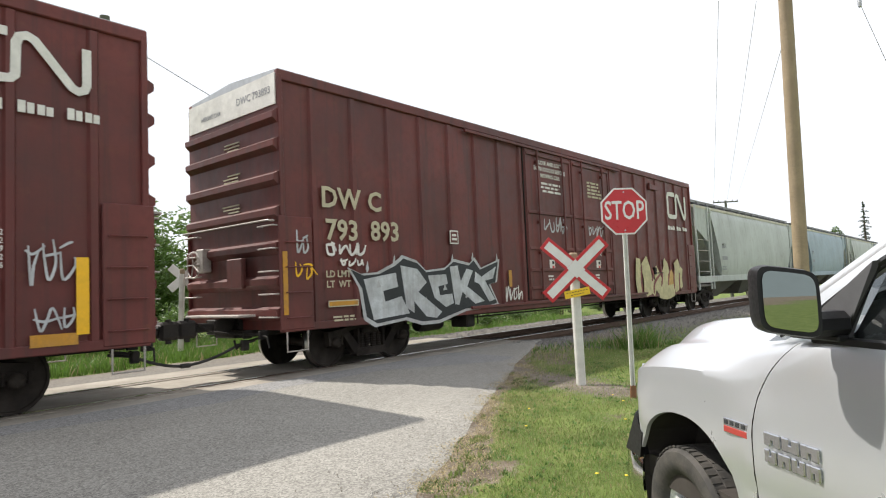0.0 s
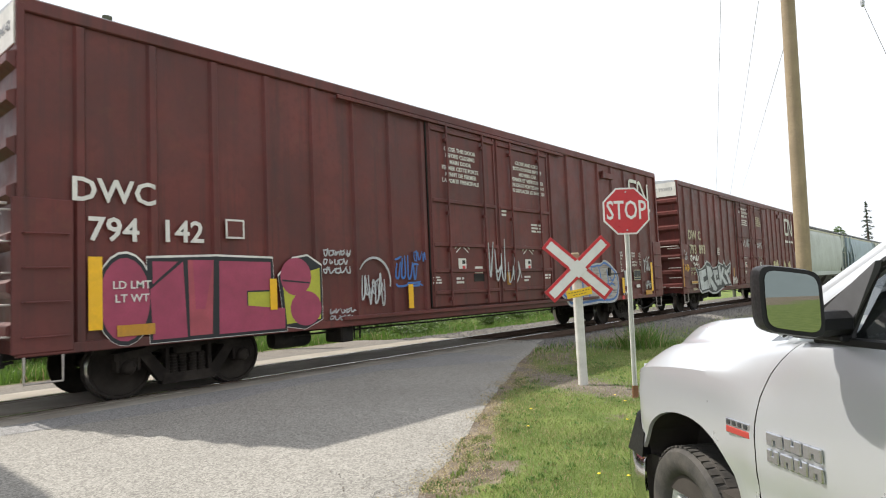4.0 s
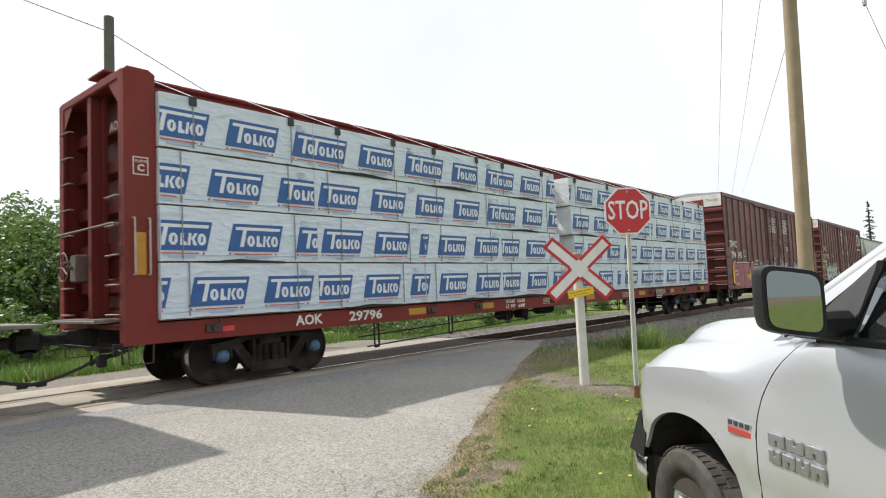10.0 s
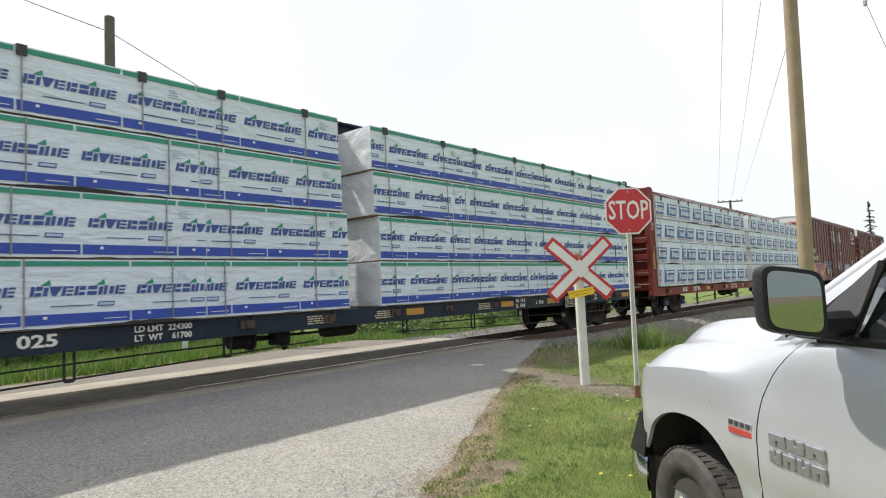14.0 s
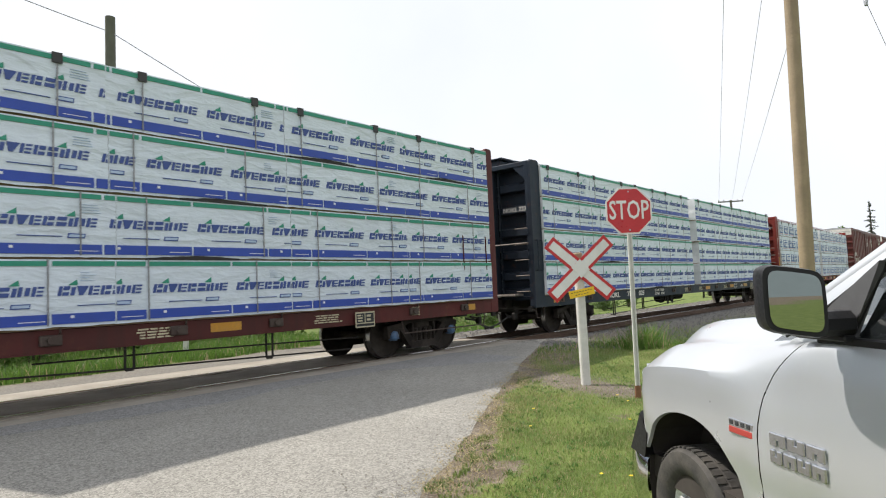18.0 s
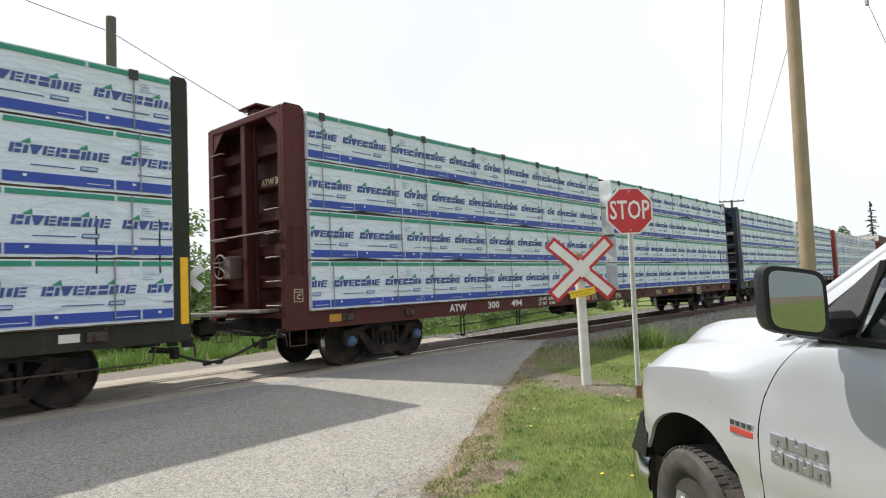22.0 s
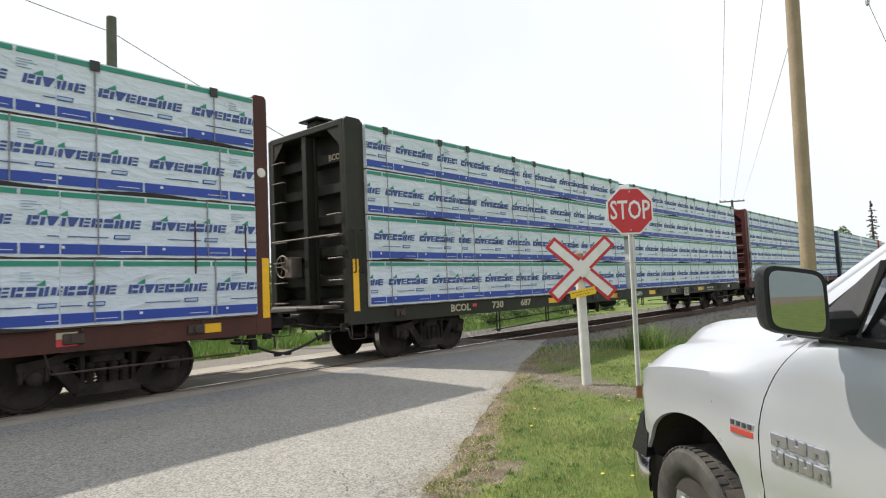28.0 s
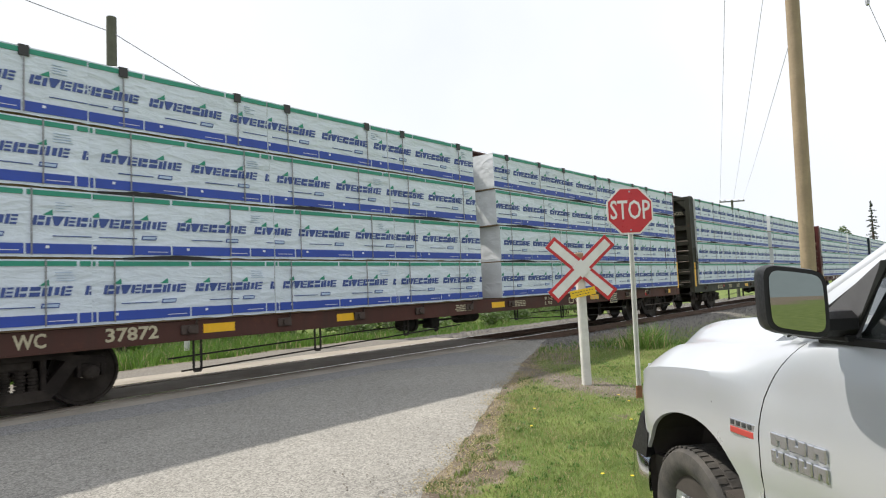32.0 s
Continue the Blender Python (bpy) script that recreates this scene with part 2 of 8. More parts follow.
def creases(mat, scale, strength):
    """Adds sharp slanting folds of taut plastic sheet to a material's relief."""
    n, l = mat.node_tree.nodes, mat.node_tree.links
    b = n["Principled BSDF"]
    co = n.new("ShaderNodeTexCoord")
    ob = n.new("ShaderNodeObjectInfo")
    ad = n.new("ShaderNodeVectorMath")
    sc = n.new("ShaderNodeMath")
    sc.operation, sc.inputs[1].default_value = "MULTIPLY", 37.0
    l.new(ob.outputs["Random"], sc.inputs[0])
    l.new(co.outputs["Object"], ad.inputs[0])
    l.new(sc.outputs[0], ad.inputs[1])
    prev = b.inputs["Normal"].links[0].from_socket
    for k, (rot, st) in enumerate((((0, 1.0, 0), (0.45, 1, 1.3)), ((0, -0.75, 0), (0.5, 1, 1.5)))):
        mp = n.new("ShaderNodeMapping")
        mp.inputs["Rotation"].default_value, mp.inputs["Scale"].default_value = rot, st
        l.new(ad.outputs[0], mp.inputs["Vector"])
        t = n.new("ShaderNodeTexNoise")
        t.inputs["Scale"].default_value, t.inputs["Detail"].default_value, t.inputs["Distortion"].default_value = scale * (1 + 0.6 * k), 2.5, 0.4
        l.new(mp.outputs["Vector"], t.inputs["Vector"])
        r = n.new("ShaderNodeValToRGB")
        e = r.color_ramp.elements
        e[0].position, e[0].color = 0.40, (0, 0, 0, 1)
        e[1].position, e[1].color = 0.62, (0, 0, 0, 1)
        m = e.new(0.49)
        m.color = (1, 1, 1, 1)
        l.new(t.outputs["Fac"], r.inputs["Fac"])
        bp = n.new("ShaderNodeBump")
        bp.inputs["Strength"].default_value, bp.inputs["Distance"].default_value = strength, 0.03
        l.new(r.outputs["Color"], bp.inputs["Height"])
        l.new(prev, bp.inputs["Normal"])
        prev = bp.outputs["Normal"]
    l.new(prev, b.inputs["Normal"])


creases(M_WRAP, 1.3, 0.30)
creases(M_WRAP, 3.6, 0.14)
creases(M_WRAPEND, 0.9, 0.26)
# ---- the train: where it is at t ----
def travel(t):
    u = (t - 16) / 16
    return 72.20079 * (u + 1) - 0.13208 * (u * u - 1) + 0.58917 * (u ** 3 + 1) + 0.05954 * (u ** 4 - 1) - 0.36705 * (u ** 5 + 1)


RIDES = []      # (thing, x at 0 s, y, z, turn)
AXLES = []      # (wheelset, x, z) in its car's space
WHEEL_R = 0.455


def ride(ob, x, y=0.0, z=0.0, turn=0.0):
    ob.matrix_basis = pose(x, y, z, 0, 0, turn)
    RIDES.append((ob, x, y, z, turn))
    return ob


# ---- wheels and bogies ----
def wheel_geo(side):
    g = Geo()
    s = side
    prof = [(0.10, 0.83 * s), (0.13, 0.80 * s), (0.30, 0.775 * s), (0.40, 0.79 * s), (0.41, 0.815 * s), (0.447, 0.815 * s)]
    g.lathe(prof, 28)
    g.lathe([(0.447, 0.815 * s), (0.455, 0.74 * s), (0.458, 0.70 * s)], 28, mat=1)
    g.lathe([(0.458, 0.70 * s), (0.485, 0.69 * s), (0.483, 0.665 * s), (0.40, 0.67 * s), (0.30, 0.72 * s), (0.13, 0.70 * s), (0.10, 0.66 * s)], 28)
    return g.mesh("wheel", [M_WHEEL, M_TREAD], True)


WHEEL_MESH = {s: wheel_geo(s) for s in (-1, 1)}
g = Geo()
g.tube((0, -0.95, 0), (0, 0.95, 0), 0.085, 12)
AXLE_MESH = g.mesh("wheelset", M_WHEEL, True)


def cap_mesh(mat, side):
    g = Geo()
    for s in (side,):
        g.lathe([(0.0, 1.135 * s), (0.05, 1.13 * s), (0.085, 1.11 * s), (0.10, 1.09 * s), (0.105, 0.96 * s)], 14)
        for k in range(3):
            w = 2.1 * k + 0.3
            p = Vector((0.06 * math.cos(w), 1.11 * s, 0.06 * math.sin(w)))
            g.tube(p, p + Vector((0, 0.035 * s, 0)), 0.016, 6)
    return g.mesh("bearing_cap", mat, True)


CAPS = {(k, s): cap_mesh(m, s) for k, m in (("blue", M_CAP), ("dark", M_RUST)) for s in (-1, 1)}


def side_frame_mesh():
    g = Geo()
    for s in (-1, 1):
        a, b = s * 0.93, s * 1.07
        g.prism([(-1.08, 0.66), (-0.72, 0.70), (-0.42, 0.80), (0.42, 0.80), (0.72, 0.70), (1.08, 0.66), (1.08, 0.56), (0.74, 0.59), (0.44, 0.68), (-0.44, 0.68), (-0.74, 0.59), (-1.08, 0.56)], "xz", a, b)
        g.prism([(-0.74, 0.60), (-0.58, 0.64), (-0.30, 0.30), (-0.34, 0.17), (-0.46, 0.22)], "xz", a, b)
        g.prism([(0.74, 0.60), (0.58, 0.64), (0.30, 0.30), (0.34, 0.17), (0.46, 0.22)], "xz", a, b)
        g.prism([(-0.42, 0.16), (0.42, 0.16), (0.38, 0.30), (-0.38, 0.30)], "xz", a - s * 0.02, b + s * 0.01)
        for x in (-0.36, 0.30):
            g.box(x, a, 0.28, x + 0.06, b, 0.70, 0.01)
        for x in (-0.89, 0.89):
            g.box(x - 0.14, a - s * 0.01, 0.44, x + 0.14, b - s * 0.01, 0.60, 0.03)
            g.box(x - 0.17, a, 0.40, x - 0.12, b, 0.60, 0.01)
            g.box(x + 0.12, a, 0.40, x + 0.17, b, 0.60, 0.01)
    return g


def split_side(fn, s):
    g = Geo()
    full = fn()
    keep = [i for i, p in enumerate(full.v) if p[1] * s > 0]
    idx = {i: k for k, i in enumerate(keep)}
    g.v = [full.v[i] for i in keep]
    for f, m in zip(full.f, full.m):
        if f[0] in idx:
            g.f.append(tuple(idx[i] for i in f))
            g.m.append(m)
    return g


FRAME_MESH = {s: split_side(side_frame_mesh, s).mesh("side_frame", M_RUST) for s in (-1, 1)}
SPRING_MESH = {}
for s_ in (-1, 1):
    g = Geo()
    for x in (-0.22, -0.08, 0.08, 0.22):
        g.tube((x, s_ * 1.0, 0.29), (x, s_ * 1.0, 0.58), 0.045, 7)
        for k in range(6):
            z = 0.30 + k * 0.045
            g.tube((x, s_ * 1.0, z), (x, s_ * 1.0, z + 0.03), 0.066, 9)
    g.box(-0.30, s_ * 0.94, 0.28, 0.30, s_ * 1.06, 0.302)
    SPRING_MESH[s_] = g.mesh("spring_nest", M_RUST)
g = Geo()
g.box(-0.22, -1.05, 0.56, 0.22, 1.05, 0.70, 0.03)
g.box(-0.20, -0.40, 0.50, 0.20, 0.40, 0.84, 0.04)
for x in (-0.42, 0.42):
    g.box(x - 0.05, -0.86, 0.32, x + 0.05, 0.86, 0.42, 0.02)
    for y in (-0.76, 0.76):
        g.box(x * 1.02 - 0.03, y - 0.05, 0.28, x * 1.02 + 0.05, y + 0.05, 0.54, 0.02)
BOLSTER_MESH = g.mesh("bolster", M_RUST)


def bogie(car, x, caps="dark"):
    for s in (-1, 1):
        fr = part("side_frame", FRAME_MESH[s], None, car, "dusty cast steel side frame", at=pose(x, 0, 0))
        part("spring_nest", SPRING_MESH[s], None, car, "stacked coil springs", at=pose(x, 0, 0))
    part("bolster", BOLSTER_MESH, None, car, at=pose(x, 0, 0))
    for dx in (-0.89, 0.89):
        ws = part("wheelset", AXLE_MESH, None, car, "steel wheels on an axle, treads worn bright", at=pose(x + dx, 0, WHEEL_R))
        for s in (-1, 1):
            part("wheel", WHEEL_MESH[s], None, ws)
            part("bearing_cap", CAPS[caps, s], None, ws, "blue bearing end cap" if caps == "blue" else "")
        AXLES.append((ws, x + dx, WHEEL_R))


def coupler(car, x, s):
    g = Geo()
    g.box(x - s * 0.5, -0.16, 0.74, x + s * 0.35, 0.16, 1.0, 0.02)
    g.box(x + s * 0.3, -0.08, 0.80, x + s * 0.72, 0.08, 0.95, 0.02)
    g.box(x + s * 0.66, -0.16, 0.72, x + s * 1.0, 0.05, 1.02, 0.05)
    g.box(x + s * 0.74, 0.04, 0.76, x + s * 0.98, 0.17, 0.98, 0.05)
    g.tube((x + s * 0.82, -0.08, 0.66), (x + s * 0.82, -0.08, 1.06), 0.05, 8)
    part("coupler", g, M_BLACK, car, "dark steel knuckle coupler")
    g = Geo()
    g.path([(x - s * 0.25, -0.42, 0.60), (x - s * 0.05, -0.44, 0.575)] + [(x + s * (0.1 + 0.88 * q), -0.44 + 0.12 * q, 0.30 + 0.25 * (1 - q) ** 1.8) for q in (0.0, 0.15, 0.3, 0.45, 0.6, 0.75, 0.9, 1.0)], 0.024, 7)
    g.tube((x + s * 0.90, -0.33, 0.30), (x + s * 1.02, -0.32, 0.30), 0.038, 8)
    part("air_hose", g, M_RUBBER, car, "hanging black rubber air hose")
    # draft gear housing, uncoupling lever and brake pipe across the end
    g = Geo()
    g.prism([(-0.30, 0.66), (0.30, 0.66), (0.30, 1.02), (0.20, 1.08), (-0.20, 1.08), (-0.30, 1.02)], "yz", x - s * 0.42, x - s * 0.02)
    for y in (-0.24, 0.24):
        g.tube((x - s * 0.02, y, 0.86), (x + s * 0.02, y, 0.86), 0.045, 8)
    part("striker", g, M_BLACK, car)
    g = Geo()
    g.path([(x + s * 0.04, -1.30, 0.52), (x + s * 0.05, -1.26, 0.70), (x + s * 0.06, -1.02, 0.74), (x + s * 0.12, -0.45, 0.74), (x + s * 0.40, -0.18, 0.80), (x + s * 0.72, -0.10, 0.98)], 0.016, 6)
    for y in (-1.10, -0.62):
        g.box(x - s * 0.06, y - 0.03, 0.66, x + s * 0.10, y + 0.03, 0.80, 0.008)
    part("uncoupling_lever", g, M_BLACK, car)
    g = Geo()
    g.path([(x - s * 0.3, -0.62, 0.66), (x + s * 0.08, -0.60, 0.60), (x + s * 0.16, -0.50, 0.50), (x + s * 0.10, -0.34, 0.62)], 0.022, 6)
    g.box(x + s * 0.0, -0.66, 0.46, x + s * 0.12, -0.54, 0.64, 0.015)
    part("angle_cock", g, M_BLACK, car)


def grab(car, name, p0, p1, out, mat, r=0.014):
    """A bent handhold from p0 to p1, standing off by the vector out."""
    p0, p1, o = Vector(p0), Vector(p1), Vector(out)
    g = Geo()
    g.path([p0, p0 + o * 0.8, p0 + o + (p1 - p0) * 0.03, p1 + o - (p1 - p0) * 0.03, p1 + o * 0.8, p1], r, 6)
    return part(name, g, mat, car)


# ---- centrebeam flatcar ----
HALF = 12.053
ENDS = [-HALF, HALF]      # rear and front end of the car in hand


def bulkhead(car, s, mat):
    """End wall of the car, ribs facing outward; the leading one is shallower."""
    k = 1.0 if s < 0 else 0.6

    def X(d):
        return ENDS[0] + d if s < 0 else ENDS[1] - d * k
    g = Geo()
    g.box(X(0.45), -1.22, 0.95, X(0.41), 1.22, 4.60, 0.0)
    wall = part("bulkhead", g, mat, car, "ribbed steel end bulkhead, weathered paint")
    for y in (-1, 1):
        g = Geo()
        g.prism([(X(0.45), 0.77), (X(0.45), 4.66), (X(0.36), 4.72), (X(0.06), 4.72), (X(0.0), 4.66), (X(0.0), 0.77)], "xz", y * 1.262, y * 1.20)
        g.box(X(0.06), y * 1.20, 0.80, X(0.0), y * 1.08, 4.62, 0.01)
        part("side_post", g, mat, wall)
        g = Geo()
        g.prism([(y * 1.08, 4.56), (y * 0.72, 4.56), (y * 1.08, 4.20)], "yz", X(0.03), X(0.015))
        part("gusset", g, mat, wall)
    g = Geo()
    g.box(X(0.43), -1.20, 4.56, X(0.0), 1.20, 4.70, 0.02)
    part("top_beam", g, mat, wall)
    for z in (1.16, 1.62, 2.20, 2.82, 3.44, 4.05):
        g = Geo()
        g.prism([(X(0.41), z - 0.14), (X(0.24), z - 0.09), (X(0.24), z + 0.09), (X(0.41), z + 0.14)], "xz", -1.19, 1.19)
        part("rib", g, mat, wall)
    for y, w in ((0.06, 0.075), (-0.10, 0.012)):
        g = Geo()
        g.box(X(0.24), y - w, 0.95, X(0.03 if w > 0.05 else 0.16), y + w, 4.58, 0.01)
        part("upright", g, mat, wall)
    for k in range(8):
        grab(wall, "rung", (X(0.03), 0.72, 1.20 + k * 0.42), (X(0.03), 1.10, 1.20 + k * 0.42), (s * 0.07, 0, 0), M_RUNG)
    for k in range(5):
        grab(wall, "rung", (X(0.03), -0.70, 1.20 + k * 0.42), (X(0.03), -1.10, 1.20 + k * 0.42), (s * 0.07, 0, 0), M_RUNG)
    grab(wall, "handrail", (X(0.02), -1.1, 2.48), (X(0.02), 1.1, 2.48), (s * 0.12, 0, 0), M_RUNG, 0.02)
    for dx in (0.12, 0.33):
        grab(wall, "side_handhold", (X(dx), -1.262, 1.75), (X(dx), -1.262, 2.55), (0, -0.07, 0), M_GRAB if mat is M_RED else mat)
    g = Geo()
    g.box(X(0.20), -0.75, 1.08, X(-0.22), 0.95, 1.13, 0.01)
    part("end_platform", g, M_PLAT, wall, "worn grey crossover platform")
    g = Geo()
    for k in range(9):
        g.box(X(-0.20 + 0.045 * k), -0.74, 1.130, X(-0.175 + 0.045 * k), 0.94, 1.142)
    part("platform_grating", g, M_RUNG, wall)
    if s < 0:
        g = Geo()
        g.lathe([(0.22, -0.012), (0.242, 0.0), (0.22, 0.012), (0.205, 0.0)], 18, (X(-0.16), 0.62, 1.95), "x", closed=True)
        for k in range(5):
            w = k * 2 * math.pi / 5
            g.tube((X(-0.16), 0.62, 1.95), (X(-0.16), 0.62 + 0.22 * math.cos(w), 1.95 + 0.22 * math.sin(w)), 0.011, 5)
        g.tube((X(0.25), 0.62, 1.95), (X(-0.16), 0.62, 1.95), 0.028, 8)
        g.box(X(0.25), 0.50, 1.72, X(-0.02), 0.76, 2.15, 0.02)
        part("hand_brake", g, M_RUNG, wall, "spoked hand-brake wheel on its gear box")
    # side step below the corner
    for y in (-1.22, 1.22):
        g = Geo()
        g.path([(X(0.06), y, 0.80), (X(0.07), y, 0.50), (X(0.40), y, 0.50), (X(0.41), y, 0.80)], 0.014, 6)
        part("corner_step", g, M_WINCH, car)


def centrebeam(mat, label, group, x_mid, marks, caps="dark", clear=()):
    car = tagged(new("centrebeam_flatcar"), label, "railcar", group)
    g = Geo()
    g.box(ENDS[0], -1.24, 0.99, ENDS[1], 1.24, 1.06)
    part("deck", g, mat, car)
    for y in (-1, 1):
        g = Geo()
        g.box(ENDS[0] + 0.02, y * 1.256, 0.78, ENDS[1] - 0.02, y * 1.20, 1.065, 0.008)
        g.box(ENDS[0] + 0.02, y * 1.256, 0.765, ENDS[1] - 0.02, y * 1.10, 0.785)
        part("side_sill", g, mat, car, "long painted side sill streaked with dirt")
        # winch and stake pockets along the sill
        for k in range(14):
            x = -HALF + 1.3 + k * (2 * HALF - 2.6) / 13
            if y < 0 and any(a - 0.16 < x < b + 0.16 for a, b in clear):
                continue
            g = Geo()
            g.box(x - 0.13, y * 1.30, 0.86, x + 0.13, y * 1.257, 1.0, 0.012)
            g.tube((x, y * 1.33, 0.93), (x, y * 1.30, 0.93), 0.05, 8)
            g.path([(x + 0.10, y * 1.262, 0.99), (x + 0.10, y * 1.30, 1.03), (x + 0.10, y * 1.30, 1.085)], 0.014, 5)
            part("strap_winch", g, M_WINCH, car)
    g = Geo()
    g.prism([(-HALF + 0.3, 0.98), (-HALF + 0.3, 0.74), (HALF - 0.3, 0.74), (HALF - 0.3, 0.98)], "xz", -0.32, 0.32)
    part("centre_sill", g, M_BLACK, car)
    for x in np.linspace(-9.6, 9.6, 9):
        g = Geo()
        g.prism([(-1.2, 0.98), (1.2, 0.98), (1.2, 0.86), (0.4, 0.75), (-0.4, 0.75), (-1.2, 0.86)], "yz", x - 0.05, x + 0.05)
        part("cross_bearer", g, M_BLACK, car)
    # the beam down the middle
    g = Geo()
    g.box(ENDS[0] + 0.2, -0.16, 4.64, ENDS[1] - 0.2, 0.16, 4.90, 0.02)
    g.box(ENDS[0] + 0.1, -0.30, 4.90, ENDS[1] - 0.1, 0.30, 4.94, 0.01)
    part("top_chord", g, mat, car)
    pitch = (2 * HALF - 2.0) / 10
    for k in range(10):
        x = -HALF + 1.0 + (k + 0.5) * pitch
        g = Geo()
        g.box(x - 0.09, -0.10, 1.05, x + 0.09, 0.10, 4.66, 0.015)
        for e in (-1, 1):
            g.prism([(x + e * 0.09, 4.66), (x + e * 0.42, 4.66), (x + e * 0.28, 4.60), (x + e * 0.16, 4.48), (x + e * 0.09, 4.28)], "xz", -0.05, 0.05)
        part("centre_post", g, mat, car)
    # bent braces: a node high up, one leg to the top chord and one down to the next post
    for k in range(1, 10):
        x = -HALF + 1.0 + k * pitch
        g = Geo()
        for (xa, za, xb, zb), w in (((x + 0.36, 4.68, x + 0.0, 3.97), 0.085), ((x + 0.0, 3.97, x + 1.06, 2.05), 0.070)):
            d = Vector((xb - xa, 0, zb - za)).normalized()
            n_ = Vector((-d.z, 0, d.x)) * w
            g.prism([(xa + n_.x, za + n_.z), (xb + n_.x, zb + n_.z), (xb - n_.x, zb - n_.z), (xa - n_.x, za - n_.z)], "xz", -0.06, 0.06)
        g.prism([(x - 0.10, 3.97), (x + 0.02, 4.16), (x + 0.16, 4.10), (x + 0.10, 3.95), (x + 0.16, 3.82), (x + 0.02, 3.78)], "xz", -0.075, 0.075)
        g.prism([(x + 0.30, 4.68), (x + 0.26, 4.50), (x + 0.44, 4.40), (x + 0.62, 4.68)], "xz", -0.055, 0.055)
        part("bent_brace", g, mat, car)
    for s in (-1, 1):
        bulkhead(car, s, mat)
        coupler(car, s * HALF, s)
        bogie(car, s * (HALF - 2.45), caps)
    # brake gear under the floor
    g = Geo()
    g.lathe([(0.0, -0.3), (0.12, -0.28), (0.14, -0.22), (0.14, 0.45), (0.12, 0.52), (0.0, 0.54)], 16, (-0.05, -0.40, 0.66), "x")
    part("air_reservoir", g, M_BLACK, car, smooth=True)
    g = Geo()
    g.lathe([(0.0, -0.3), (0.13, -0.3), (0.15, -0.25), (0.15, 0.05), (0.19, 0.06), (0.19, 0.12), (0.05, 0.14), (0.04, 0.55), (0.0, 0.55)], 14, (-2.1, -0.56, 0.64), "x")
    part("brake_cylinder", g, M_BLACK, car, smooth=True)
    g = Geo()
    g.box(-1.62, -0.8, 0.50, -1.32, -0.5, 0.76, 0.03)
    g.tube((-1.62, -0.64, 0.66), (-0.3, -0.64, 0.66), 0.025, 6)
    g.tube((-1.47, -0.82, 0.44), (-1.47, -0.7, 0.60), 0.05, 7)
    part("brake_valve", g, M_BLACK, car)
    for y in (-1.12,):
        g = Geo()
        for e in (-1, 1):
            g = Geo()
            g.path([(e * 2.4, y + 0.3, 0.62), (e * 4.0, y + 0.05, 0.62), (e * 7.7, y, 0.52)], 0.014, 6)
            part("brake_rod", g, M_BLACK, car)
            g = Geo()
            g.path([(e * 1.0, y, 0.545), (e * 3.5, y, 0.445), (e * 7.5, y, 0.318)], 0.014, 6)
            part("brake_rod", g, M_BLACK, car)
    for x in (-7.25, -5.0, -2.75, 1.24, 3.5, 5.75):
        g = Geo()
        zb = 0.52 - 0.036 * max(0, abs(x) - 1)
        g.path([(x - 0.06, -1.12, 0.78), (x - 0.06, -1.12, zb + 0.02), (x - 0.05, -1.12, zb), (x + 0.05, -1.12, zb), (x + 0.06, -1.12, zb + 0.02), (x + 0.06, -1.12, 0.78)], 0.019, 6)
        part("rod_hanger", g, M_BLACK, car)
    marks(car)
    return ride(car, x_mid)


def plate(car, name, x0, x1, z0, z1, mat, y=-1.2585, label="", tilt=0.0):
    g = Geo()
    c, w, h = ((x0 + x1) / 2, (z0 + z1) / 2), (x1 - x0) / 2, (z1 - z0) / 2
    g.box(-w, -0.002, -h, w, 0.002, h)
    return part(name, g, mat, car, label, at=pose(c[0], y, c[1], 0, tilt, 0))


def bars(car, x0, x1, z0, z1, rows, mat, y=-1.2585, seed=1, label="rows of small stencilled marks"):
    """Small writing too small to read, as rows of short bars."""
    r = random.Random(seed)
    g = Geo()
    h = (z1 - z0) / rows
    for k in range(rows):
        x = x0 + r.uniform(0, 0.1) * (x1 - x0)
        end = x1 - r.uniform(0, 0.2) * (x1 - x0)
        z = z1 - (k + 0.5) * h
        while x < end:
            w = min(r.uniform(1.2, 4) * h, end - x)
            g.box(x, y - 0.002, z - h * 0.28, x + w, y + 0.002, z + h * 0.28)
            x += w + h * 0.6
    return tagged(part("stencil", g, mat, car, label), kind="stuff")


# ---- wrapped lumber ----
BL = 2.745           # bundle length
YN, YF = -1.327, -0.13


